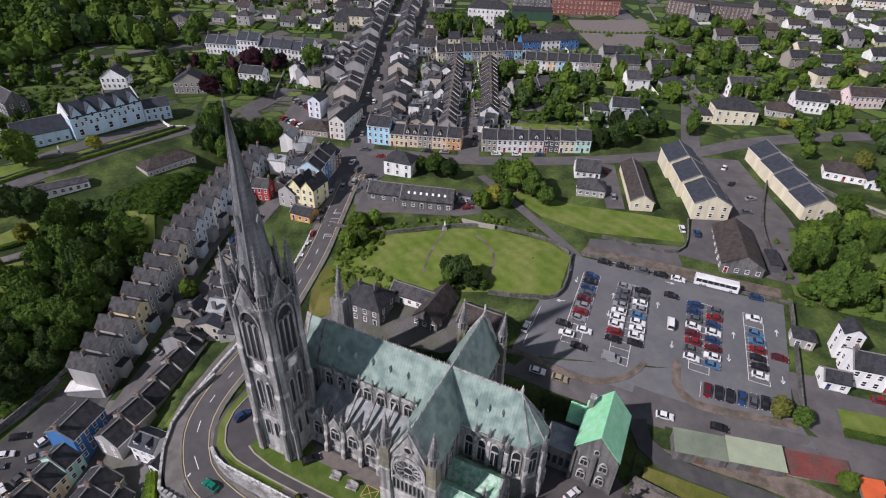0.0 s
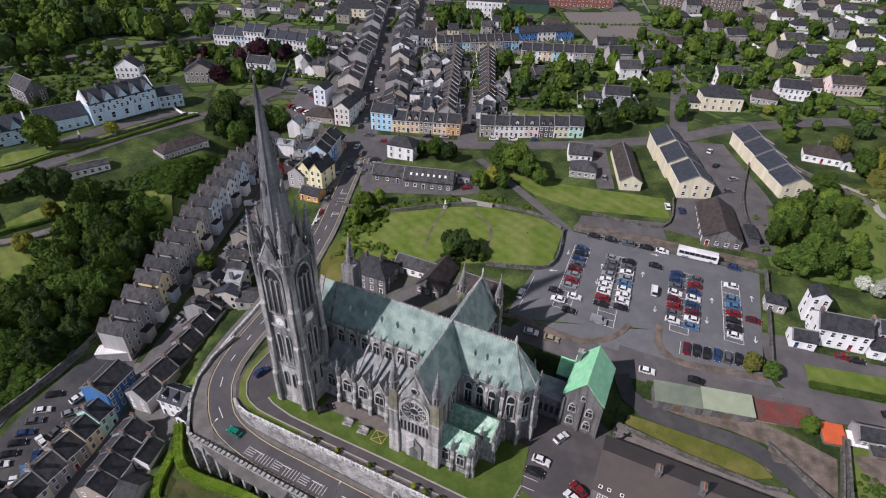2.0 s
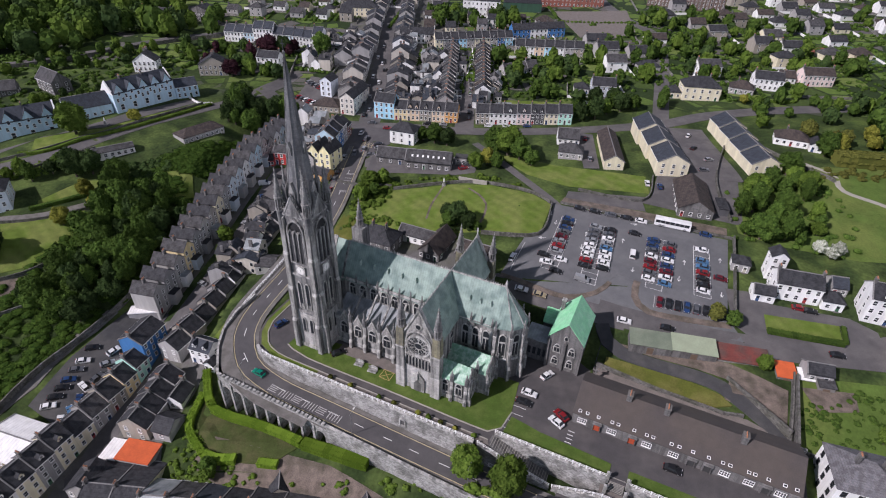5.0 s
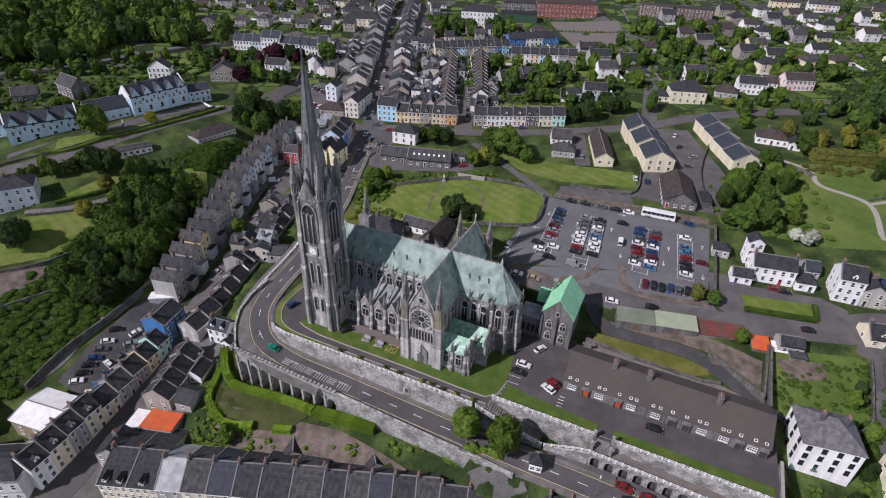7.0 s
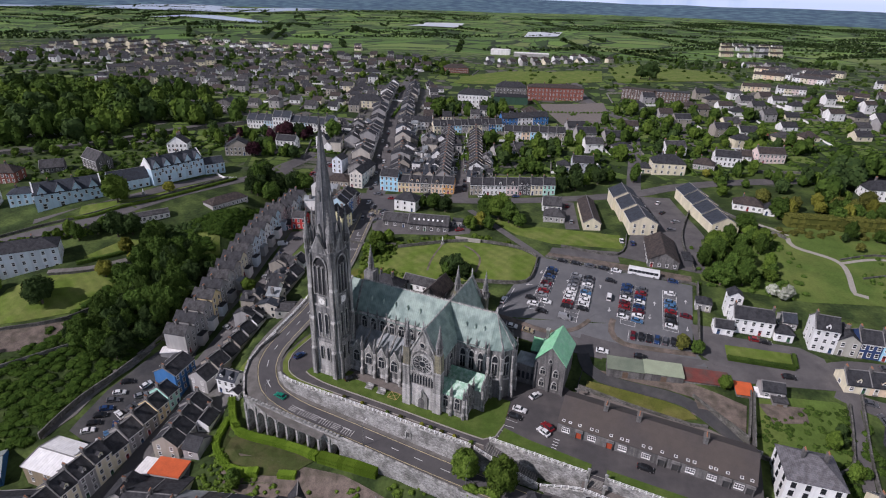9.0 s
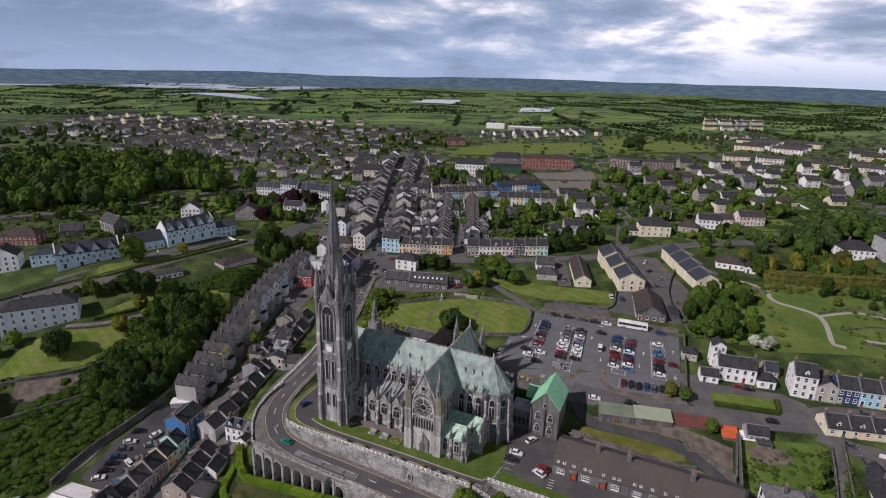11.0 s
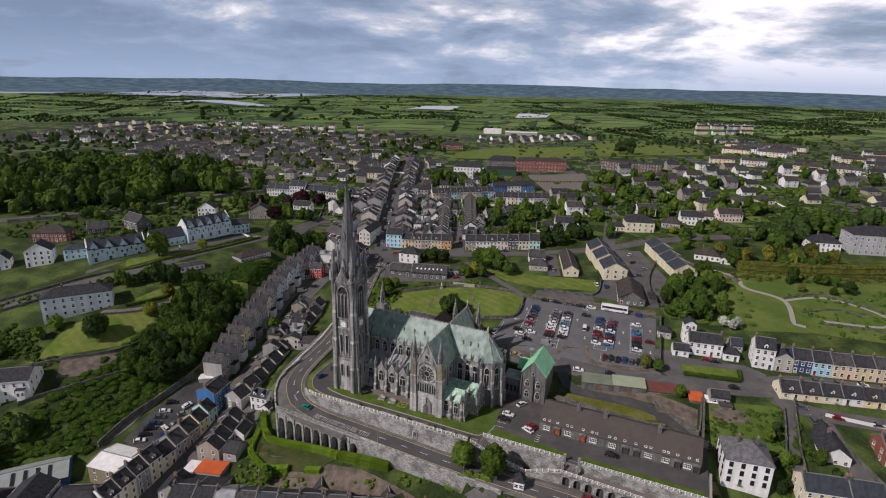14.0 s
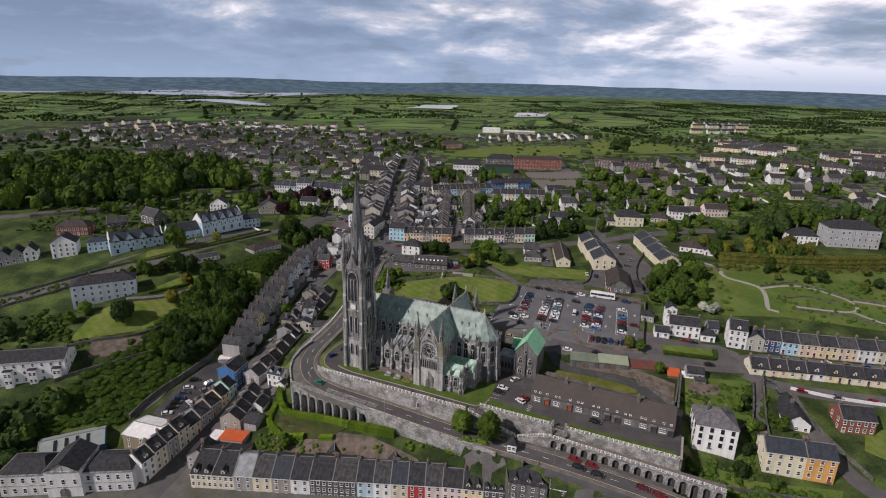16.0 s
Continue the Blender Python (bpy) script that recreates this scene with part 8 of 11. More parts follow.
def custom_house():
    """Grey classical building: two wings and a pedimented centre with an arched door."""
    ob = thing("customs_house", "grey classical stone building with a pediment and slate roofs", "building", pose(-118, -64, far_ground(-100, -60), 0, 0, 9))
    st = paint(0.66, 0.66, 0.65)
    for x0, w, h, y0 in ((0, 17, 8.5, 0), (17, 12, 10.5, -1.6), (29, 17, 8.5, 0)):
        s = Shape()
        s.box(x0, y0, -6, x0 + w, 12, h, st)
        s.box(x0 - 0.3, y0 - 0.3, h, x0 + w + 0.3, 12.3, h + 0.5, STONE_PALE)
        s.box(x0 - 0.1, y0 - 0.12, 4.0, x0 + w + 0.1, y0, 4.3, STONE_PALE)
        blk = part("wing" if w > 12 else "centre_block", s, ob)
        r = Shape()
        if w > 12:
            low = [(x0, 0, h + 0.5), (x0 + w, 0, h + 0.5), (x0 + w, 12, h + 0.5), (x0, 12, h + 0.5)]
            top = [(x0 + 4, 5, h + 3.6), (x0 + w - 3, 5, h + 3.6), (x0 + w - 3, 7, h + 3.6), (x0 + 4, 7, h + 3.6)]
            r.hull(low, top, SLATE)
        else:
            for sx in (0, 1):
                low = [(x0 + sx * w, y0 - 0.4, h + 0.4), (x0 + w / 2, y0 - 0.4, h + 3.8), (x0 + w / 2, 12.4, h + 3.8), (x0 + sx * w, 12.4, h + 0.4)]
                r.hull(low, [(a, b, z + 0.25) for a, b, z in low], SLATE, True, True)
            s2 = Shape()
            s2.prism([(x0, y0, h + 0.5), (x0 + w, y0, h + 0.5), (x0 + w / 2, y0, h + 3.6)], STONE_PALE, (0, 0.5, 0))
            part("pediment", s2, blk)
            s3 = Shape()
            s3.prism([(x0 + 4.2, y0 - 0.05, 0), (x0 + 7.8, y0 - 0.05, 0), (x0 + 7.8, y0 - 0.05, 2.4), (x0 + 7.2, y0 - 0.05, 3.3), (x0 + 6, y0 - 0.05, 3.7), (x0 + 4.8, y0 - 0.05, 3.3), (x0 + 4.2, y0 - 0.05, 2.4)], STONE_DARK, (0, 0.1, 0))
            part("arched_doorway", s3, blk)
        part("roof", r, blk)
        n = 5 if w > 12 else 3
        for k in range(n):
            for zz in (1.0, 5.4):
                if w > 12 or zz > 3:
                    part("window", shared(("window", 1.1, 1.9, ""), lambda: window_mesh(1.1, 1.9)), blk, pose(x0 + w * (k + 0.5) / n, y0, zz))
    OCCUPIED.append((-95, -55, 26))


custom_house()
house(-87.4, -39.4, -12, 17.5, 12.5, 2, (0.30, 0.25, 0.17), ROOF_WHITE, 'gable', 1.4, chim=0, what="white-roofed warehouse", detail=1, cols=3, fh=3.0, z=-22.4)
blue_shed = house(-113, -52, 30, 22, 13, 1, W_ROYAL, surface("grey_green_sheet", (0.30, 0.34, 0.32), 0.6, 0.6, 0.2), 'gable', 2.6, chim=0, what="long blue shed", detail=1, cols=4, fh=4.5)
for k in range(4):
    strip = Shape()
    strip.box(-0.55, 0, 0, 0.55, 5.2, 0.12, GLASS)
    part("roof_window", strip, blue_shed, pose(5.5 + 3.6 * k, 0.8, 5.42, 21.8, 0, 0), label="dark glazed roof strip")
house(-150, -66, 8, 22, 10, 2, W_GREY, SLATE, 'hip', chim=2)
house(-122, -80, 8, 12, 10, 2, W_WHITE, SLATE, chim=2)

# western hillside: convent, villas, white terrace
convent = "pale blue convent buildings"


def convent_wing(x, y, yaw, w, d, h, rise, gables, z=None, wall=None):
    """Long gabled wing with steep wall gables over the bays and tall paired windows."""
    z = far_ground(x, y) + 0.2 if z is None else z
    wm = wall or paint(*W_ICE)
    ob = thing("convent_wing", "pale blue rendered convent wing with steep gables and slate roof", "convent", pose(x, y, z, 0, 0, yaw), convent)
    sh, rf_ = house_shell(w, d, h, rise, 'gable', wm, SLATE_BLUE, 5.0)
    wl, rf = part("wall", sh, ob), part("roof", rf_, ob)
    tall = shared(("window", 1.5, 2.4, ""), lambda: window_mesh(1.5, 2.4))
    slim = shared(("window", 0.9, 1.6, ""), lambda: window_mesh(0.9, 1.6))
    for k in range(gables):
        c = w * (k + 0.5) / gables
        g = Shape()
        gw, gh = min(2.3, w / gables * 0.42), rise * 0.86
        g.prism([(c - gw, 0.0, h - 0.1), (c + gw, 0.0, h - 0.1), (c, 0.0, h + gh)], wm, (0, 0.35, 0))
        gb = part("gable", g, wl)
        r = Shape()
        for sx in (-1, 1):
            low = [(c + sx * (gw + 0.3), -0.25, h - 0.4), (c, -0.25, h + gh + 0.05), (c, d * 0.44, h + gh + 0.05), (c + sx * (gw + 0.3), 0.6, h - 0.4)]
            r.hull(low, [(a_, b_, c_ + 0.16) for a_, b_, c_ in low], SLATE_BLUE, True, True)
        part("gable_roof", r, rf)
        part("window", slim, wl, pose(c, 0, h - 1.1))
        part("window", tall, wl, pose(c, 0, 1.2))
        for off in (-1.3, 1.3):
            part("window", slim, wl, pose(c + off, 0, h - 4.0))
        if k < gables - 1:
            part("window", slim, wl, pose(c + w / gables / 2, 0, h - 2.6))
    for sx in (0.2, w - 0.2):
        p = Shape()
        p.prism([(sx - 0.3, -0.4, h - 0.3), (sx - 0.3, d + 0.4, h - 0.3), (sx - 0.3, d / 2, h + rise + 0.7)], FRAME_WHITE, (0.6, 0, 0))
        part("coping", p, wl, label="white-painted gable coping")
    for f in (0.25, 0.6):
        part("chimney", shared(("chimney", False), lambda: chimney_mesh(0.6, 1.3, 1.3, 3)), rf, pose(w * f, d / 2, h + rise))
    OCCUPIED.extend([(x + math.cos(radians(yaw)) * w * f - math.sin(radians(yaw)) * d / 2, y + math.sin(radians(yaw)) * w * f + math.cos(radians(yaw)) * d / 2, d * 0.8) for f in (0.15, 0.5, 0.85)])


convent_wing(-168.5, 82.0, 40, 29, 11, 8.6, 4.6, 4)
convent_wing(-129.0, 117.0, 58, 30, 11, 9.0, 4.8, 5)
house(-144.5, 104, 46, 19, 9, 1, W_ICE, SLATE_BLUE, rise=4.6, cols=6, chim=0, group=convent, what="convent hall", fh=5.0)
house(-112.5, 142, 40, 11, 8, 2, W_ICE, SLATE_BLUE, 'gable', rise=3.0, cols=4, chim=0, group=convent, what="convent annexe")
house(-186, 86, 26, 12, 8, 2, W_ICE, SLATE_BLUE, 'hip', rise=2.4, cols=4, chim=1, group=convent, what="convent annexe")
house(-187, 143, -30, 17, 9, 2, W_STONE, TILE_GREY, rise=4.5, chim=0, base=STONE_DARK, what="stone chapel", cols=5)
house(-202, 128, 30, 12, 8, 1, W_STONE, TILE_GREY, rise=3.6, chim=0, base=STONE_DARK, what="stone outbuilding")
house(-154.5, 29.0, 31, 29, 11, 3, (0.68, 0.74, 0.78), SLATE, 'hip', 3.2, cols=8, chim=2, what="long grey villa", fh=3.2)
house(-166, -19.5, 16, 36, 12, 3, W_WHITE, SLATE, cols=10, chim=2, what="white terrace", rise=3.0, fh=3.3)
for k in range(4):
    house(-163 + 9.2 * k, -20.4 + 2.64 * k, 16, 3.2, 1.6, 2, W_WHITE, SLATE, 'flat', cols=2, chim=0, what="bay window", detail=1, fh=3.3, z=far_ground(-149, -15) + 0.1)
house(-203, 78.5, 25, 13, 10, 3, W_WHITE, SLATE, 'cross', chim=1, cols=4)
terrace(-240, 62, -212, 78, 5, 9, [W_GREY, W_WHITE, W_GREY], 2, SLATE, 'cross', group="grey gabled row", rise=3.6)
house(-226, 112, 10, 20, 10, 2, W_BRICK, TILE_BROWN, 'hip', chim=2)
house(-150, 170, 10, 12, 8, 2, W_WHITE, TILE_GREY, 'cross', chim=2)
house(-114, 172, 15, 15, 9, 2, W_STONE, SLATE, 'cross', chim=2, what="villa")
house(-88, 190, -4, 13, 8, 2, W_WHITE, SLATE, chim=2, what="villa")
house(-246, 194, -2, 16, 12, 2, (0.42, 0.44, 0.44), SLATE, 'hip', chim=2, what="villa", fh=3.4)
house(-87.4, 96.6, 56, 20, 9, 1, W_GREY, TILE_BROWN, 'hip', rise=2.4, chim=0, what="bungalow", z=13.3)
house(-117.2, 74.6, 40, 17.5, 5, 1, W_WHITE, TILE_GREY, 'gable', chim=0, detail=1, what="long low shed", rise=1.2)
terrace(-120.5, 224.2, -58, 222.5, 10, 10, [W_WHITE, W_WHITE, W_ICE, W_WHITE], [2, 2, 2, 3, 3, 2], SLATE_BLUE, group="long white terrace", rise=3.4, cols=3)
house(-191, 253, 1, 21, 11, 2, W_BRICK, SLATE, chim=2, what="brick house")
house(-167, 268, -10, 22, 11, 2, W_STONE, SLATE, 'cross', base=STONE_DARK, chim=1, what="gabled stone house")
house(-66, 302, 4, 28, 13, 2, W_CREAM, SLATE, 'hip', cols=8, chim=2, what="cream institution")

# town centre
houses_a = "painted row facing the cross street"
terrace(-12.0, 148.0, -1.5, 146.5, 1, 9, [W_SKY], 3, SLATE, group=houses_a, cols=4, chim=2)
terrace(-1.4, 146.4, 31, 144.6, 5, 8.5, [W_YELLOW, W_PEACH, W_STONE, W_PEACH, W_ORANGE], 2, SLATE, group=houses_a, dormers=[0, 2, 1, 1, 0], cols=3)
terrace(40.2, 144.2, 88, 145.9, 7, 8.5, [W_STONE, W_WHITE, W_WHITE, W_PINK, W_DARK, W_CREAM, W_MINT], 2, SLATE, group=houses_a, dormers=[0, 0, 1, 1, 2, 0, 0], cols=3)
house(0.8, 119.6, -14, 12, 9, 2, W_WHITE, SLATE, 'hip', cols=3, chim=1)
def school_light():
    q = Shape()
    q.box(-0.4, -0.5, 0, 0.4, 0.5, 0.14, FRAME_WHITE)
    return q.mesh("rooflight", False)


school = house(11.5, 94.6, -4, 20, 9, 1, W_STONE, TILE_GREY, rise=3.4, base=STONE_DARK, chim=0, what="long school building", cols=6, fh=3.4)
for k in range(7):
    part("rooflight", shared("school_light", lambda: school_light()), school, pose(3.0 + k * 2.3, 2.0, 5.35, 37, 0, 0), label="pale roof window")
house(-2, 99.5, -6, 13, 8, 1, W_STONE, TILE_GREY, rise=3.0, base=STONE_DARK, chim=0, what="school wing", cols=3)
house(33, 99, -5, 5, 4, 1, W_GREY, TILE_GREY, 'flat', chim=0, detail=1, what="garage")
W_PRIMROSE = (0.86, 0.79, 0.46)
for k in range(2):
    house(-31.2 + 5.3 * k, 95.0 - 1.6 * k, -17, 5.5, 10, 3, W_PRIMROSE, SLATE, 'cross', chim=1, cols=2, group="tall gabled house above the hill road", rise=3.2)
house(-28.6, 86.6, -17, 8.5, 6, 1, W_ORANGE, SLATE, 'gable', chim=0, cols=3, what="small restaurant", rise=1.8)
terrace(-21.6, 104, -19.4, 128, 4, 9, [W_ICE, W_ROYAL, W_GREY, W_BRICK], [3, 3, 3, 2], SLATE, group="shops below the crossing")
terrace(-30, 112, -36, 96, 3, 8, [W_GREY, W_STONE, W_GREY], 2, SLATE, group="shops below the crossing")
house(-30.6, 151.4, -10, 7.6, 22, 3, (0.74, 0.70, 0.62), SLATE, 'cross', chim=1, cols=3, what="corner shop house", rise=2.8)
house(-45.5, 153, -6, 14, 10, 1, W_STONE, TILE_BROWN, 'hip', chim=0, rise=3.0)
house(-45.5, 168.5, -12, 6.5, 9, 3, (0.70, 0.75, 0.80), SLATE, 'cross', chim=0, detail=1, rise=2.2)
main_st = "main street shops"
W_ASH, W_DUN = (0.36, 0.352, 0.34), (0.54, 0.50, 0.43)
shop_cols = [W_ASH, W_GREY, W_DUN, W_STONE, W_ASH, W_WHITE, W_ASH, W_GREY]
terrace(-23.5, 166, -27.5, 230, 9, 11, shop_cols, [2, 2, 3, 2], SLATE, group=main_st, jitter=1.5, detail=1)
terrace(-26, 230, -34, 310, 12, 11, shop_cols[::-1], [2, 2, 1], SLATE, group=main_st, jitter=1.5, detail=1, mass="main_street_roofs")
terrace(-34, 310, -42, 420, 15, 10, shop_cols, 2, SLATE, group=main_st, jitter=1.5, detail=1, mass="main_street_roofs")
terrace(-14.5, 230, -9.0, 158, 10, 11, shop_cols, [2, 2, 3, 2], SLATE, group=main_st, jitter=1.5, detail=0)
terrace(-23, 310, -16, 232, 11, 11, shop_cols[::-1], [2, 2, 1], SLATE, group=main_st, jitter=1.5, detail=1, mass="main_street_roofs")
terrace(-31, 420, -23, 312, 15, 10, shop_cols, 2, SLATE, group=main_st, jitter=1.5, detail=1, mass="main_street_roofs")
side_st = "terraces on the side street"
terrace(27.6, 156, 25.8, 238, 16, 8, [W_GREY, W_STONE, W_WHITE, W_GREY], 2, [SLATE, TILE_GREY], group=side_st, detail=1)
terrace(36.4, 238, 38.6, 170, 13, 8.5, [W_WHITE, W_CREAM, W_WHITE], 2, [SLATE, TILE_GREY, TILE_BROWN], group=side_st, detail=0)
backs = "yards and backs behind the shops"
terrace(2, 165, 1, 228, 9, 9, [W_GREY, W_STONE, W_WHITE], [1, 2], SLATE, group=backs, jitter=2, detail=1, mass="back_yard_roofs")
terrace(13.5, 228, 14, 160, 9, 8, [W_GREY, W_WHITE, W_STONE], [1, 2, 1], [SLATE, TILE_GREY], group=backs, jitter=2, detail=1, mass="back_yard_roofs")
terrace(-36, 205, -40, 240, 5, 9, [W_GREY, W_WHITE], 2, SLATE, group=backs, jitter=2, detail=1, mass="back_yard_roofs")
upper = "upper terraces"
terrace(10, 243, 60, 256, 10, 9, [W_CREAM, W_GREY, W_ROYAL, W_SKY, W_GREY, W_CREAM], 2, SLATE, group=upper, dormers=[0, 1, 0])
terrace(61, 240.5, 104, 239, 7, 9, [W_STONE, W_WHITE, W_PEACH, W_SKY, W_WHITE, W_GREY], 2, SLATE, group=upper)
terrace(60, 272, 96, 282, 6, 9, [W_ROYAL, W_ROYAL, W_WHITE, W_WHITE, W_ROYAL], 2, SLATE, group=upper, mass="main_street_roofs")
terrace(55, 205, 75, 214, 3, 9, [W_GREY, W_WHITE], 1, TILE_GREY, group=upper)
terrace(-14, 250, 8, 252, 4, 9, [W_WHITE, W_GREY], 2, SLATE, group=upper, mass="main_street_roofs")

# east of the green
house(101.7, 181, -2, 13, 9, 2, (0.42, 0.46, 0.50), SLATE, chim=2)
house(93, 184, -2, 8, 7, 1, W_GREY, SLATE, 'hip', chim=0)
house(149, 177.5, -4, 19, 12, 2, W_CREAM, SLATE, 'hip', cols=5, chim=2, what="villa", fh=3.3)
house(143, 180, -4, 6, 8, 1, W_CREAM, SLATE, 'hip', chim=0)
house(190, 192, -10, 15, 9, 2, W_WHITE, SLATE, chim=2)
house(219, 199, 2, 17, 9, 2, W_PINK, TILE_BROWN, chim=2)
house(208, 203, -4, 9, 8, 1, W_WHITE, TILE_BROWN, chim=0)
house(176, 187, -20, 12, 9, 1, W_GREY, TILE_BROWN, 'hip', chim=1)
house(178.5, 129.5, -20, 14, 9, 1, W_WHITE, TILE_BROWN, 'hip', chim=1)
house(191, 122, -20, 5, 8, 1, W_WHITE, SLATE, 'cross', chim=0)
house(165, 208, 10, 14, 9, 2, W_WHITE, TILE_GREY, chim=1)
apart = "stepped cream apartment blocks"
for k in range(3):
    house(129.8 - 3.6 * k * 0.25, 93 + 15.4 * k, 89, 15.2, 12.5, 2, W_CREAM, SLATE_BLUE, rise=3.4, cols=5, chim=0, group=apart, what="apartment block", dz=0.5 * k, z=15.0 + 0.7 * k)
for k in range(4):
    house(168.0 - 0.6 * k, 96 + 12.2 * k, 93, 12.0, 12.5, 2, W_CREAM, SLATE_BLUE, rise=3.4, cols=4, chim=0, group=apart, what="apartment block", z=15.4 + 0.5 * k)
house(104.6, 97, 87, 33, 8.0, 1, W_CREAM, TILE_BROWN, rise=2.6, cols=8, chim=0, what="yellow bungalow")
house(78.2, 107, -8, 10.5, 8, 1, W_GREY, TILE_GREY, 'hip', chim=0)
house(79, 122, -4, 10, 9, 1, W_WHITE, TILE_GREY, 'gable', chim=0)
house(119.0, 64.6, -10, 12.5, 24, 1, W_GREY, TILE_BROWN, 'cross', 3.6, cols=4, chim=0, what="church hall", base=STONE_DARK, fh=3.2)
house(134.5, 66, -8, 3.6, 9, 1, W_DARK, SLATE, 'flat', chim=0, detail=0, what="dark storage shed", fh=2.4)

# north side of the cathedral
house(2.5, 39.5, -18, 13, 10, 2, W_GREY, SLATE, 'hip', chim=2, base=STONE_DARK, what="presbytery", cols=4, rise=4.2)
house(16, 46, -20, 14, 6, 1, W_WHITE, TILE_GREY, chim=0, what="outbuilding")
house(24.5, 36.5, -22, 8, 14, 1, W_GREY, TILE_BROWN, 'cross', 4.0, chim=0, base=STONE_DARK, what="parish hall")
house(37.5, 34.5, -22, 12, 9, 1, W_GREY, TILE_BROWN, 'gable', 3.2, chim=0, base=STONE_DARK, what="parish hall")

# low cottages on the terrace
def cottage_window():
    """Wide casement of four by two panes: white bars proud of dark glass, one shell."""
    s = Shape()
    w, h, t = 2.2, 1.5, 0.06
    xs, zs = [-w / 2 - t], [-0.2, -t]
    for k in range(4):
        xs += [-w / 2 + w * k / 4 + t, -w / 2 + w * (k + 1) / 4 - t]
    xs.append(w / 2 + t)
    for k in range(2):
        zs += [h * k / 2 + t, h * (k + 1) / 2 - t]
    zs.append(h + t)
    nx, nz = len(xs) - 1, len(zs) - 1

    def depth(i, j):
        if i < 0 or i >= nx or j < 0 or j >= nz:
            return 0.03
        return -0.2 if j == 0 else (-0.03 if i % 2 == 1 and j % 2 == 0 else -0.1)

    for i in range(nx):
        for j in range(nz):
            y = depth(i, j)
            x0, x1, z0, z1 = xs[i], xs[i + 1], zs[j], zs[j + 1]
            s.face([(x0, y, z0), (x1, y, z0), (x1, y, z1), (x0, y, z1)], GLASS if y == -0.03 else FRAME_WHITE)
            for di, dj, e in ((1, 0, ((x1, z0), (x1, z1))), (-1, 0, ((x0, z1), (x0, z0))), (0, 1, ((x1, z1), (x0, z1))), (0, -1, ((x0, z0), (x1, z0)))):
                q = depth(i + di, j + dj)
                if q > y:
                    s.face([(e[0][0], y, e[0][1]), (e[0][0], q, e[0][1]), (e[1][0], q, e[1][1]), (e[1][0], y, e[1][1])], FRAME_WHITE)
    return s.mesh("window")


def porch_mesh(mat):
    s = Shape()
    for x in (-1.0, 0.8):
        s.box(x, -0.7, 0, x + 0.2, 0, 2.5, STONE_DARK)
    low = [(-1.15, -0.85, 2.45), (1.15, -0.85, 2.45), (1.15, 0, 2.9), (-1.15, 0, 2.9)]
    s.hull(low, [(a, b, c + 0.14) for a, b, c in low], STONE_DARK, True, True)
    s.box(-0.75, -0.3, 0, 0.75, -0.2, 2.35, mat)
    return s.mesh("porch", False)


def rooflight_mesh():
    s = Shape()
    s.box(-0.42, -0.36, 0.0, 0.42, 0.36, 0.14, FRAME_WHITE)
    s.box(-0.28, -0.24, 0.14, 0.28, 0.24, 0.16, GLASS)
    return s.mesh("rooflight", False)


def cottages():
    ob = thing("cottage_row", "long low dark cottage row with brown tiled roof and red doors", "cottages", SITE)
    L0, L1, V0, V1 = 76.4, 128.4, 1.8, 16.6
    s = Shape()
    s.box(L0, V0, -1.5, L1, V1, 3.6, STONE_DARK)
    for u in (L0, L1 - 0.4):
        s.prism([(u, V0, 3.6), (u, V1, 3.6), (u, 8.9, 7.6)], STONE_DARK, (0.4, 0, 0))
    wl = part("wall", s, ob)
    rf = gable_roof("roof", L0 - 0.2, L1 + 0.2, V0, V1, 3.6, 7.6, ROOF_SMOOTH, 'u', ob, over=0.4)
    for u in (88.4, 97.6, 115.2):
        part("chimney", shared("cottage_chimney", lambda: chimney_mesh(1.3, 1.9, 1.9, 4)), rf, pose(u, 8.9 - (u - 88) * 0.02, 7.3))
    red, grey = shared("porch_red", lambda: porch_mesh(paint(0.42, 0.07, 0.025))), shared("porch_dark", lambda: porch_mesh(DOORS[2]))
    wide = shared("cottage_window", lambda: cottage_window())
    light = shared("rooflight", lambda: rooflight_mesh())
    for u in (78.9, 86.4, 95.0, 101.3, 112.8, 118.1, 124.7):
        part("window", wide, wl, pose(u, V0, 0.7), label="white many-paned window")
    for k, u in enumerate((82.7, 91.4, 105.4, 109.0, 121.6, 127.2)):
        part("porch", red if k < 2 else grey, wl, pose(u, V0, 0), label="orange-red door in a stone porch" if k < 2 else "dark door in a stone porch")
    for u in (77.9, 79.8, 82.6, 86.0, 87.5, 91.4, 94.4, 95.9, 100.2, 102.0, 105.1, 108.6, 111.7, 113.3, 117.3, 118.6, 121.4, 124.8, 127.2):
        part("rooflight", light, rf, pose(u, V0 + 0.55, 4.12, 28, 0, 0))
    for u in (88.9, 98.2, 106.8, 116.6):
        g = Shape()
        g.box(u - 0.08, V0 - 0.14, 0, u + 0.08, V0, 3.7, CONCRETE)
        part("downpipe", g, wl)
    OCCUPIED.append((*site(104, 8), 28))


cottages()

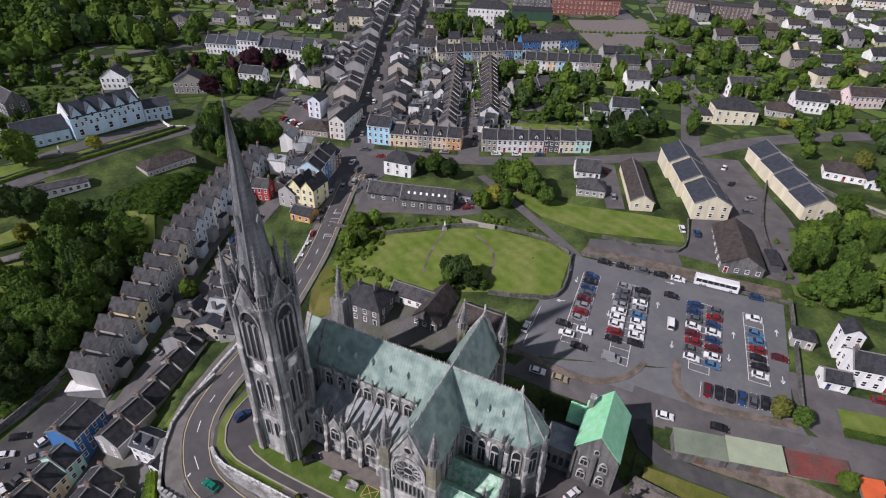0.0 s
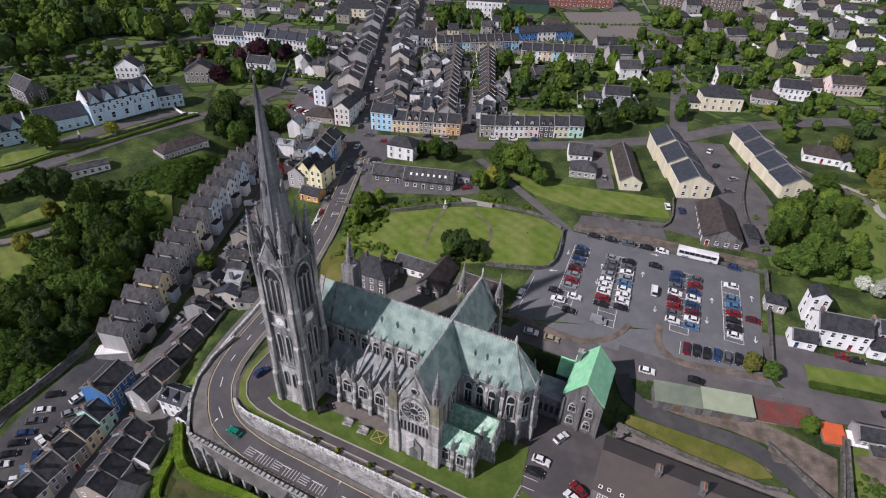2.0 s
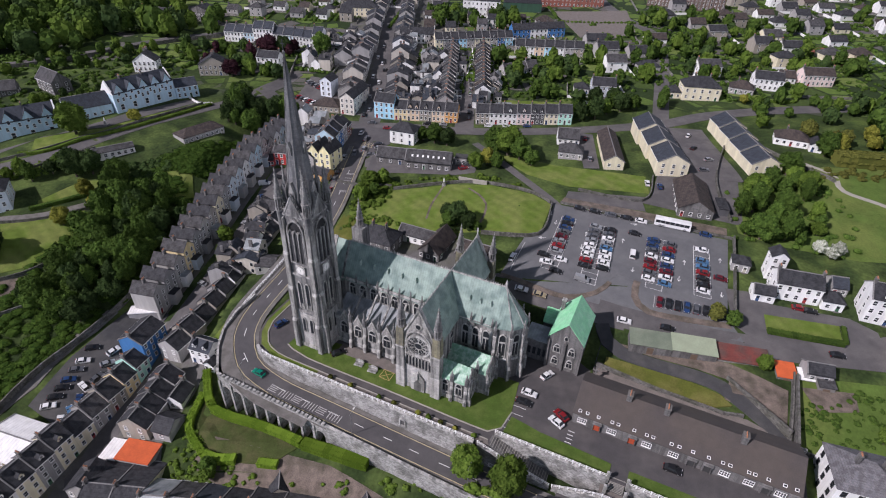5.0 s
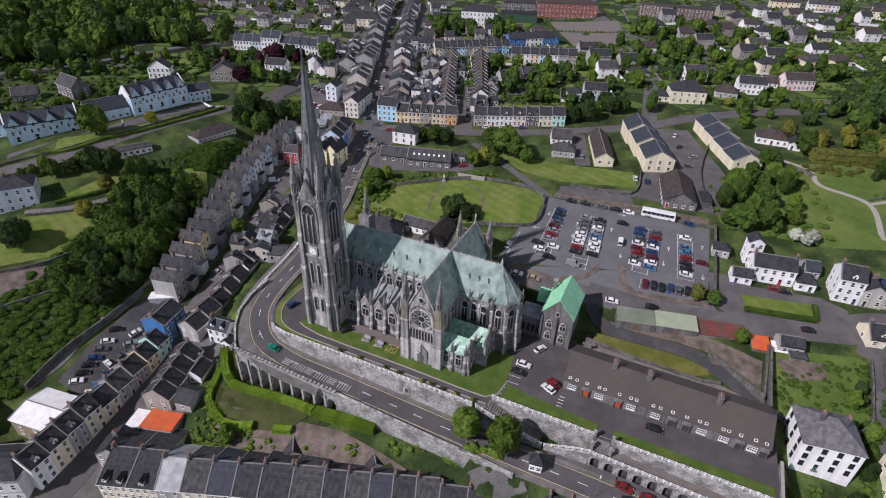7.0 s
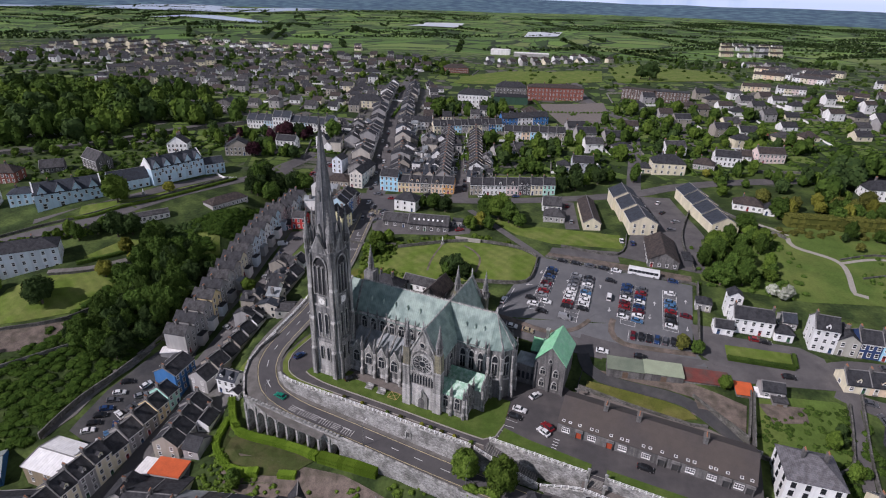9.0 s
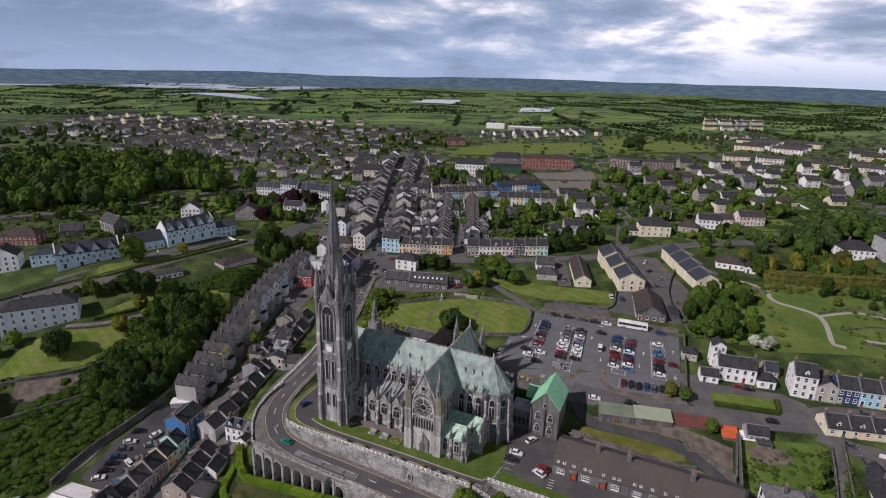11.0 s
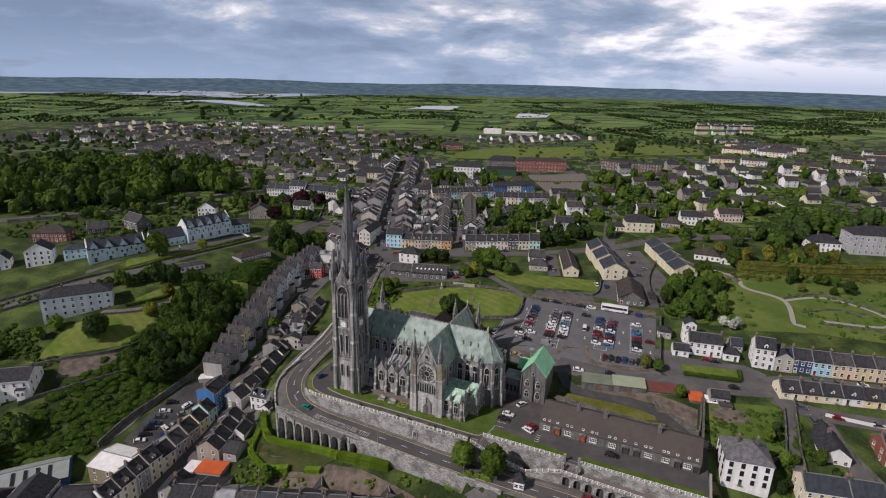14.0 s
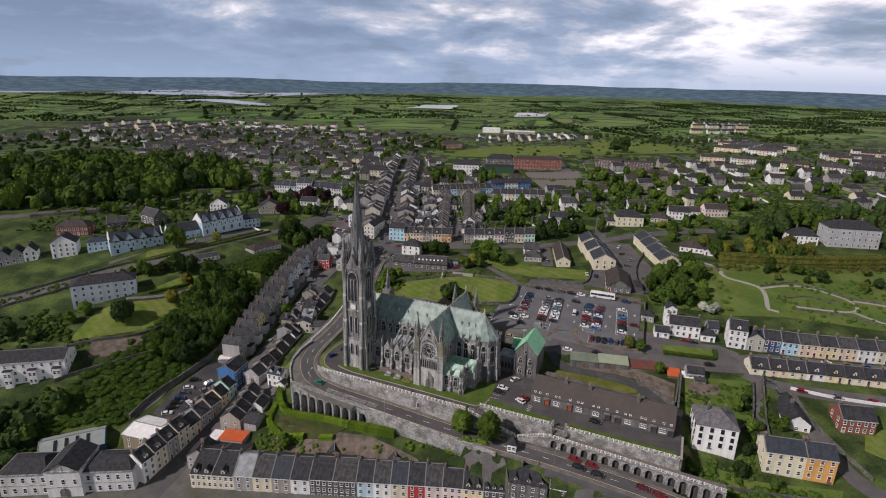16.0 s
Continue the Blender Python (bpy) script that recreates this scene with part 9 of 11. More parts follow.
# sheds along the lane
def shed_row():
    """Lean-to sheds in one line, each a walled box under a single-slope sheet roof."""
    m = SITE @ pose(85.4, 32.4, 0, 0, 0, 13)
    for nm, lab, x0, x1, y0, y1, hz, mt, wallm in (
            ("long_shed", "long shed with a mossy green felt roof", 0, 11.6, 0, 5.6, 6.0, ROOF_GREEN, STONE_DARK),
            ("long_shed", "long shed with a pale green roof", 11.8, 23.9, 0, 5.9, 6.3, ROOF_PALE, STONE_DARK),
            ("long_shed", "low shed with a rusty red roof", 24.2, 38.4, 0.6, 6.2, 5.2, ROOF_RED, RUBBLE),
            ("small_shed", "small shed with an orange sheet roof", 39.6, 44.6, -2.4, 2.6, 5.0, ROOF_ORANGE, RUBBLE),
            ("small_shed", "small lean-to with pale sheet roof", 45.6, 49.4, -1.6, 1.6, 4.6, ROOF_WHITE, W_SHED),
            ("small_shed", "grey gabled garden shed", 49.8, 54.0, -3.8, 1.2, 5.0, TILE_GREY, W_SHED)):
        ob = thing(nm, lab, "shed", m)
        s = Shape()
        s.hull([(x0, y0, -1), (x1, y0, -1), (x1, y1, -1), (x0, y1, -1)], [(x0, y0, hz - 0.9), (x1, y0, hz - 0.9), (x1, y1, hz - 0.1), (x0, y1, hz - 0.1)], wallm)
        w = part("wall", s, ob)
        r = Shape()
        low = [(x0 - 0.2, y0 - 0.4, hz - 0.95), (x1 + 0.2, y0 - 0.4, hz - 0.95), (x1 + 0.2, y1 + 0.3, hz), (x0 - 0.2, y1 + 0.3, hz)]
        r.hull(low, [(a, b, c + 0.16) for a, b, c in low], mt, True, True)
        part("roof", r, ob)
        door = Shape()
        c = (x0 + x1) / 2
        door.box(c - 0.9, y0 - 0.08, hz - 4.0, c + 0.9, y0, hz - 1.7, TIMBER)
        part("door", door, w)
        p = m @ Vector((c, (y0 + y1) / 2, 0))
        OCCUPIED.append((p.x, p.y, 7))


W_SHED = paint(0.20, 0.19, 0.18)
shed_row()
house(137.5, -6.5, -8, 7, 5, 1, W_GREY, SLATE, chim=0, what="outbuilding", detail=1)
house(139.2, 24.2, -11, 13.5, 8, 2, W_WHITE, SLATE, cols=5, chim=2, what="white villa")
house(132.5, 22.5, -11, 6.5, 5, 1, W_WHITE, SLATE, chim=0)
house(152.8, 20.5, -11, 6, 6, 1, W_WHITE, SLATE, 'hip', chim=0)
house(140, 33, -10, 5, 5, 3, W_WHITE, SLATE, 'cross', chim=0)
house(130.2, 36, -15, 5.5, 5, 1, W_GREY, SLATE, 'hip', chim=0)
house(158, 27, -8, 5, 6, 1, W_GREY, SLATE_BLUE, chim=0)
east_terr = "painted terrace on the hill"
house(162.8, 16.6, -15, 7.6, 9, 3, W_WHITE, SLATE, group=east_terr, chim=1, dormers=1)
house(170.2, 14.8, -12, 7, 8.5, 2, (0.45, 0.44, 0.38), SLATE, 'cross', group=east_terr, chim=1)
terrace(177.1, 13.9, 191, 11.5, 2, 8.5, [W_NAVY, W_SKY], 2, SLATE, group=east_terr, cols=3)
terrace(191, 11.5, 254, 7.0, 8, 8.5, [W_PEACH, W_YELLOW, W_PEACH, W_WHITE, W_CREAM, W_PEACH], 2, [TILE_GREY, SLATE], group=east_terr, cols=3)
terrace(165, -2.4, 245, -8.0, 11, 7.5, [W_CREAM, W_PEACH, W_CREAM, W_WHITE, W_YELLOW], 1, SLATE, group="cottage terrace with dormers", dormers=1, cols=2, rise=3.0, dz=0.3)
house(129.4, -40.8, -12, 13.8, 12.5, 3, W_WHITE, TILE_PALE, 'hip', cols=4, chim=2, what="tall white house", z=-4.2, frame=IRON)
house(151.5, -46.6, -8, 13.0, 9, 3, W_CREAM, SLATE_BLUE, cols=4, chim=2, what="house", z=-9.5, group="tall pair above the harbour")
house(164.4, -48.4, -8, 9.6, 9, 3, W_ORANGE, SLATE_BLUE, cols=3, chim=1, what="house", z=-9.5, group="tall pair above the harbour")
house(166.5, -28.5, -13, 9, 17, 1, W_WHITE, SLATE, 'cross', chim=1, z=-4.0, what="long gabled house", fh=3.4)
house(187, -28.5, -5, 12, 9, 2, W_BRICK, SLATE, chim=1)
terrace(199, -60, 236, -64, 4, 9, [W_WHITE, W_CREAM, W_GREY, W_WHITE], 2, SLATE, group="lower crescent")
house(276, 143, -7, 30, 16, 3, (0.40, 0.41, 0.42), SLATE, 'hip', cols=9, chim=2, what="grey mansion", fh=4.0)
house(254, 146, -7, 17, 12, 2, W_WHITE, SLATE, 'hip', cols=6, chim=1)

# schools and larger blocks up the hill
house(85, 373.5, 0, 51, 14, 3, W_BRICK, TILE_BROWN, 'hip', 2.5, cols=16, chim=2, what="red brick school", fh=3.6)
house(56, 378, 0, 28, 12, 3, W_STONE, SLATE, 'hip', cols=9, base=STONE_DARK, chim=2, what="stone school", fh=3.6)
house(22.5, 330, -3, 28, 12, 3, W_WHITE, SLATE, 'hip', cols=9, chim=2, what="white school", fh=3.6)
house(54, 350, 0, 30, 16, 1, (0.03, 0.08, 0.05), SLATE, 'flat', chim=0, detail=0, what="dark green hall", fh=6)
house(171, 376, -30, 28, 12, 3, (0.13, 0.09, 0.075), TILE_BROWN, 'flat', cols=10, chim=0, what="brown flats", detail=1)
house(196, 356, -12, 28, 12, 3, (0.13, 0.09, 0.075), SLATE, 'flat', cols=10, chim=0, what="brown flats", detail=1)
house(-6, 560, 10, 30, 16, 2, W_BRICK, TILE_BROWN, 'hip', chim=0, detail=1, what="brick hall")
house(52, 895, -6, 34, 26, 2, W_WHITE, ROOF_WHITE, 'flat', chim=0, detail=0, what="white factory", fh=4)
house(92, 860, -6, 60, 22, 1, W_GREY, ROOF_WHITE, 'flat', chim=0, detail=0, what="long grey factory", fh=5)


# ---- further houses in estates: rows at an even pitch with gaps ----
EST = random.Random(21)


def estate(x0, y0, x1, y1, rows, pitch_row, n, colours, roofs, floors=(1, 1, 2), w=10.0, d=8.0, keep=0.85, yaw_jit=4, detail=0, style=('gable', 'gable', 'gable', 'hip'), group="houses on the far hill", mass="hill_houses"):
    """Rows of separate houses: the first row from one point to another, the next ones behind it."""
    L = math.hypot(x1 - x0, y1 - y0)
    ux, uy = (x1 - x0) / L, (y1 - y0) / L
    yaw = math.degrees(math.atan2(uy, ux))
    for r in range(rows):
        for k in range(n):
            if EST.random() > keep:
                continue
            s = L * (k + EST.uniform(0.1, 0.3)) / n
            off = r * pitch_row + EST.uniform(-2, 2)
            x, y = x0 + ux * s - uy * off, y0 + uy * s + ux * off
            if any((x - ox) ** 2 + (y - oy) ** 2 < (orad + 6) ** 2 for ox, oy, orad in OCCUPIED):
                continue
            house(x, y, yaw + EST.uniform(-yaw_jit, yaw_jit), min(w, L / n * 0.92) * EST.uniform(0.9, 1.1), d * EST.uniform(0.9, 1.1), EST.choice(floors), EST.choice(colours), EST.choice(roofs), EST.choice(style), None, 2, EST.choice((0, 1, 1)), 0, None, detail, group, mass=mass)


mixed = [W_WHITE, W_WHITE, W_CREAM, W_GREY, W_STONE, W_GREY]
dark_roofs = [SLATE, TILE_GREY, TILE_BROWN, SLATE]
estate(110, 215, 250, 232, 3, 24, 7, mixed, dark_roofs, keep=0.7, w=13, d=9, detail=1, group="villas in gardens", mass=None)
estate(60, 292, 88, 296, 4, 22, 2, mixed, dark_roofs, keep=0.75, w=12, d=9, detail=1, group="villas in gardens", mass="garden_villas")
estate(168, 302, 330, 318, 4, 22, 11, mixed, dark_roofs, keep=0.75, w=12, d=9, detail=1, group="villas in gardens", mass="garden_villas")
estate(250, 215, 420, 240, 4, 26, 9, mixed, dark_roofs, keep=0.7, w=12, d=9, detail=1, group="villas in gardens", mass="garden_villas")
estate(-150, 290, -45, 285, 6, 19, 11, mixed, dark_roofs, keep=0.75, detail=1)
estate(-10, 268, 50, 272, 4, 14, 8, mixed, dark_roofs, keep=0.85, detail=1)
estate(-16, 320, 16, 325, 7, 20, 4, mixed, dark_roofs, keep=0.8, detail=0)
estate(-330, 330, -60, 360, 9, 20, 26, mixed, dark_roofs, keep=0.78)
estate(-300, 420, -70, 470, 4, 30, 15, [W_WHITE, W_WHITE, W_CREAM], dark_roofs, keep=0.6)
estate(-620, 480, -280, 540, 11, 26, 28, mixed, dark_roofs, keep=0.7, w=10, style=('gable',))
estate(-560, 800, -200, 720, 5, 44, 18, [W_WHITE, W_WHITE, W_PINK, W_CREAM], [TILE_GREY, TILE_BROWN], keep=0.55, w=12)
estate(-260, 520, -20, 560, 7, 26, 20, mixed, dark_roofs, keep=0.7)
estate(60, 640, 260, 760, 3, 30, 12, mixed, [TILE_BROWN, TILE_GREY], keep=0.6)
# tidy joined rows of the newer estates
for x0, y0, x1, y1, lines, gap in ((582, 1230, 736, 1252, 1, 0), (530, 1090, 668, 1105, 1, 0), (482, 962, 602, 966, 1, 0), (411, 776, 527, 792, 1, 0), (428, 702, 492, 617, 2, 46), (369, 565, 436, 517, 3, 40), (370, 395, 480, 330, 2, 34), (455, 400, 560, 360, 2, 36), (470, 480, 590, 440, 2, 38), (300, 430, 360, 412, 1, 0), (560, 560, 690, 520, 2, 44)):
    L = math.hypot(x1 - x0, y1 - y0)
    nx, ny = -(y1 - y0) / L, (x1 - x0) / L
    for k in range(lines):
        ox, oy = nx * gap * k, ny * gap * k
        blocks = max(2, round(L / 34))
        for b in range(blocks):
            f, g = b / blocks, (b + 0.8) / blocks
            step = EST.uniform(-5, 5)
            terrace(x0 + (x1 - x0) * f + ox + nx * step, y0 + (y1 - y0) * f + oy + ny * step, x0 + (x1 - x0) * g + ox + nx * step, y0 + (y1 - y0) * g + oy + ny * step, 3 + (b + k) % 2, 8.5, ([W_CREAM, W_PEACH, W_CREAM], [W_WHITE, W_CREAM, W_PINK], [W_GREY, W_WHITE])[(k + b) % 3], 2, (TILE_BROWN, TILE_GREY, SLATE)[(b + 2 * k) % 3], group="houses on the far hill", detail=0, rise=2.6, cols=2, mass="hill_houses")
for x0, y0, x1, y1 in ((-668, 742, -640, 900), (-600, 720, -575, 900), (-540, 690, -520, 860), (-480, 640, -450, 790)):
    for b in range(4):
        f, g = b / 4, (b + 0.78) / 4
        terrace(x1 + (x0 - x1) * f, y1 + (y0 - y1) * f, x1 + (x0 - x1) * g, y1 + (y0 - y1) * g, 4, 9, [W_CREAM, W_GREY, W_WHITE], 2, [TILE_BROWN, TILE_GREY], group="houses on the far hill", detail=0, rise=2.6, cols=2, mass="hill_houses")
terrace(-358, 430, -300, 480, 9, 10, [W_GREY, W_CREAM], 2, TILE_GREY, group="houses on the far hill", detail=0, rise=2.6, cols=2, mass="hill_houses")
estate(300, 330, 420, 350, 2, 26, 8, [W_WHITE, W_GREY], dark_roofs, keep=0.8)

JUMBLE = random.Random(33)
for x0, x1, y0, y1, n in ((2, 26, 156, 236, 64), (-60, -36, 196, 250, 26), (40, 54, 152, 200, 16), (-44, -30, 100, 140, 14), (-18, 6, 236, 262, 16), (-44, -33, 20, 62, 16)):
    for _ in range(n):
        house(JUMBLE.uniform(x0, x1), JUMBLE.uniform(y0, y1), JUMBLE.choice((-4, 86, 88, -6, 2)), JUMBLE.uniform(4, 9), JUMBLE.uniform(4, 7.5), JUMBLE.choice((1, 1, 2)), JUMBLE.choice((W_GREY, W_STONE, W_ASH, W_WHITE, W_DUN)), JUMBLE.choice((SLATE, TILE_GREY, SLATE_BLUE, LEAD)), JUMBLE.choice(('gable', 'gable', 'cross', 'flat')), JUMBLE.uniform(1.0, 2.6), 2, 1, mass="back_yard_roofs")

# garden walls and hedge lines round the plots of the far houses
def plots():
    rng = random.Random(17)
    walls, hed = Shape(), []
    for cx, cy, r in list(OCCUPIED):
        if cy < 185 or cy > 620 or -42 < cx < 6 or rng.random() < 0.15:
            continue
        a = rng.uniform(-0.15, 0.15)
        hw, hd = r * rng.uniform(1.3, 1.8), r * rng.uniform(1.6, 2.4)
        c = [(cx + x * math.cos(a) - y * math.sin(a), cy + x * math.sin(a) + y * math.cos(a)) for x, y in ((-hw, -hd), (hw, -hd), (hw, hd), (-hw, hd))]
        for i in range(4):
            p, q = c[i], c[(i + 1) % 4]
            kind_ = rng.random()
            if kind_ < 0.2:
                continue
            L = math.hypot(q[0] - p[0], q[1] - p[1])
            n = max(2, int(L / 6))
            nx, ny = -(q[1] - p[1]) / L * 0.2, (q[0] - p[0]) / L * 0.2
            for k in range(n):
                x0, y0, x1, y1 = p[0] + (q[0] - p[0]) * k / n, p[1] + (q[1] - p[1]) * k / n, p[0] + (q[0] - p[0]) * (k + 1) / n, p[1] + (q[1] - p[1]) * (k + 1) / n
                if kind_ < 0.55:
                    z0, z1 = far_ground(x0, y0), far_ground(x1, y1)
                    low = [(x0 - nx, y0 - ny, z0 - 0.5), (x1 - nx, y1 - ny, z1 - 0.5), (x1 + nx, y1 + ny, z1 - 0.5), (x0 + nx, y0 + ny, z0 - 0.5)]
                    walls.hull(low, [(u, v, w + 1.9) for u, v, w in low], FRAME_WHITE if kind_ < 0.27 else RUBBLE)
                else:
                    hed.append((x0, y0, far_ground(x0, y0) + 0.6, 1.0 + rng.random() * 0.8))
                    hed.append(((x0 + x1) / 2, (y0 + y1) / 2, far_ground(x0, y0) + 0.6, 1.0 + rng.random() * 0.8))
    solo("garden_walls", walls.mesh("garden_walls", False), "rubble and white garden walls between plots", "walls", kind="stuff")
    return hed


PLOT_HEDGES = plots()
# the school yard and its road stay free of trees
OCCUPIED.extend([(108, 298, 15), (134, 302, 17), (108, 330, 17), (136, 332, 17), (154, 300, 7), (152, 330, 7), (150, 350, 7)])
for nm, lab in (("main_street_roofs", "slate-roofed rows along the upper main street"), ("back_yard_roofs", "small slate and tile roofs behind the shops"), ("hill_houses", "pale houses with dark roofs in rows on the far hill"), ("garden_villas", "white villas with dark roofs among gardens")):
    solo(nm, MASS[nm].mesh(nm, False), lab, "houses", kind="stuff")

# ---- trees, hedges and scrub ----
LEAF_BRAMBLE = foliage("bramble", (0.030, 0.066, 0.010), (0.068, 0.118, 0.018))
LEAF_RNG = np.random.default_rng(11)


def ball_quads(centres, radii, flat=0.85, seg=6, low=-0.45):
    """Lumpy cores of foliage balls, as loose quads: two rings and a crown, open below."""
    rows = (low, 0.25, 0.8, 1.0)
    ang = np.arange(seg) * 2 * math.pi / seg
    out = []
    c = np.asarray(centres, dtype=float)
    r = np.asarray(radii, dtype=float)[:, None, None]
    pts = []
    for h in rows:
        w = math.sqrt(max(0.0, 1 - h * h))
        ring = np.stack([w * np.cos(ang), w * np.sin(ang), np.full(seg, h * flat)], axis=1)
        pts.append(c[:, None, :] + ring[None] * r * (0.74 + 0.24 * LEAF_RNG.random((len(c), seg, 1)) if h < 0.99 else 0.9))
    for lo, hi in zip(pts, pts[1:]):
        out.append(np.stack([lo, np.roll(lo, -1, axis=1), np.roll(hi, -1, axis=1), hi], axis=2).reshape(-1, 3))
    return np.concatenate(out)


def leaf_quads(centres, radii, per, size, flat=0.85, core=True):
    """Small leaf cards over balls of foliage, facing outwards, on lumpy cores; arrays of vertices and faces."""
    vs = [ball_quads(centres, radii, flat)] if core else []
    for c, r in zip(centres, radii):
        d = LEAF_RNG.normal(size=(per, 3))
        d[:, 2] = np.abs(d[:, 2]) * LEAF_RNG.choice((1, 1, 1, -1), size=per)
        d /= np.linalg.norm(d, axis=1, keepdims=True)
        rad = r * (0.80 + 0.32 * LEAF_RNG.random((per, 1)))
        p = np.asarray(c) + d * rad * np.array([1, 1, flat])
        nrm = d + LEAF_RNG.normal(scale=0.30, size=(per, 3)) + np.array([0, 0, 0.25])
        nrm /= np.linalg.norm(nrm, axis=1, keepdims=True)
        t = np.cross(nrm, LEAF_RNG.normal(size=(per, 3)))
        t /= np.linalg.norm(t, axis=1, keepdims=True) + 1e-9
        b = np.cross(nrm, t)
        s = size * (0.6 + 0.8 * LEAF_RNG.random((per, 1)))
        vs.append(np.stack([p - t * s - b * s * 0.6, p + t * s * 0.3 - b * s * 0.8, p + t * s + b * s * 0.6, p - t * s * 0.4 + b * s * 0.8], axis=1).reshape(-1, 3))
    v = np.concatenate(vs)
    f = np.arange(len(v)).reshape(-1, 4)
    return v, f


def leaf_mesh(name, v, f, mat):
    me = bpy.data.meshes.new(name)
    me.from_pydata(v.tolist(), [], f.tolist())
    me.materials.append(mat)
    return me


def crown_quads(seed, rx, rz, zc, seg, rows, leaves, size):
    """An uneven leafy crown: a lumpy core and leaf cards lying over its bulges, as loose quads."""
    o = Vector((seed * 3.17, seed * 1.71, seed * 0.63))
    grid = np.zeros((rows + 1, seg, 3))
    for i in range(rows + 1):
        th = -1.0 + (math.pi / 2 + 1.0) * i / rows
        for j in range(seg):
            a = 2 * math.pi * j / seg
            d = Vector((math.cos(th) * math.cos(a), math.cos(th) * math.sin(a), math.sin(th)))
            r = 1.0 + 0.42 * noise.noise(d * 1.5 + o) + 0.30 * noise.noise(d * 3.6 + o * 2) + 0.12 * noise.noise(d * 8 + o)
            grid[i, j] = (d.x * rx * r, d.y * rx * r, zc + d.z * rz * r)
    nxt = np.roll(grid, -1, axis=1)
    q = np.stack([grid[:-1], nxt[:-1], nxt[1:], grid[1:]], axis=2).reshape(-1, 4, 3)
    nr = np.cross(q[:, 2] - q[:, 0], q[:, 3] - q[:, 1])
    area = np.linalg.norm(nr, axis=1) + 1e-9
    nr /= area[:, None]
    pick = LEAF_RNG.choice(len(q), size=leaves, p=area / area.sum())
    a, b = LEAF_RNG.random((leaves, 1)), LEAF_RNG.random((leaves, 1))
    g = q[pick]
    p = (g[:, 0] * (1 - a) + g[:, 1] * a) * (1 - b) + (g[:, 3] * (1 - a) + g[:, 2] * a) * b
    n = nr[pick] + LEAF_RNG.normal(scale=0.35, size=(leaves, 3))
    n /= np.linalg.norm(n, axis=1, keepdims=True)
    p = p + nr[pick] * LEAF_RNG.uniform(-0.10, 0.32, (leaves, 1))
    t = np.cross(n, LEAF_RNG.normal(size=(leaves, 3)))
    t /= np.linalg.norm(t, axis=1, keepdims=True) + 1e-9
    c = np.cross(n, t)
    z = size * (0.55 + 0.9 * LEAF_RNG.random((leaves, 1)))
    cards = np.stack([p - t * z - c * z * 0.6, p + t * z * 0.3 - c * z * 0.8, p + t * z + c * z * 0.6, p - t * z * 0.4 + c * z * 0.8], axis=1)
    mid = np.array([0, 0, zc])
    return np.concatenate([(mid + (q - mid) * 0.95).reshape(-1, 3), cards.reshape(-1, 3)])


def tree_shape(kind, seed):
    """Trunk with limbs, and an uneven leafy crown; for a tree about eight metres high."""
    rng = random.Random(seed)
    s = Shape()
    h = 8.0
    if kind == 'conifer':
        s.ring(0, 0, -1, 0.28, h * 0.9, 0.05, BARK, 7)
        cs, rs = [], []
        for k in range(26):
            z = 1.0 + k * 0.28
            r = 2.3 * (1 - k / 28)
            for q in range(3):
                a = rng.uniform(0, 6.28)
                cs.append((r * 0.6 * math.cos(a), r * 0.6 * math.sin(a), z))
                rs.append(max(0.35, r * 0.5))
        v, f = leaf_quads(cs, rs, 20, 0.26)
        w, _ = leaf_quads(cs[::5], [q * 1.4 for q in rs[::5]], 6, 0.5)
    else:
        s.ring(0, 0, -1.2, 0.36, 1.6, 0.25, BARK, 8, cap=False)
        s.ring(0, 0, 1.6, 0.25, 4.6, 0.12, BARK, 8)
        spread = 3.0 if kind == 'round' else 2.3
        for k in range(7):
            a = k * 2.4 + rng.uniform(-0.4, 0.4)
            r = spread * rng.uniform(0.35, 0.75)
            e = (r * math.cos(a), r * math.sin(a), 5.0 + rng.uniform(-1.6, 1.2))
            base = (0, 0, rng.uniform(1.6, 3.0))
            n = Vector((math.sin(a), -math.cos(a), 0)) * 0.07
            s.hull([(base[0] - n.x, base[1] - n.y, base[2]), (base[0] + n.x, base[1] + n.y, base[2]), (base[0], base[1], base[2] + 0.16)],
                   [(e[0] - n.x * 0.3, e[1] - n.y * 0.3, e[2]), (e[0] + n.x * 0.3, e[1] + n.y * 0.3, e[2]), (e[0], e[1], e[2] + 0.05)], BARK)
        rx, rz, zc = (3.2, 3.3, 4.5) if kind == 'round' else (2.5, 3.7, 4.7)
        v = crown_quads(seed, rx, rz, zc, 24, 12, 1500, 0.20)
        f = np.arange(len(v)).reshape(-1, 4)
        w = crown_quads(seed, rx, rz, zc, 11, 5, 110, 0.55)
    return s.mesh("trunk"), v, f, w


TREE_SHAPES = {}
TREE_RNG = random.Random(5)
TREE_WORDS = {"leaf_green": "mid-green", "leaf_fresh": "fresh green", "leaf_dark": "dark green", "leaf_olive": "olive-green", "leaf_gold": "golden-green", "leaf_purple": "dark purple", "blossom": "white-flowering"}


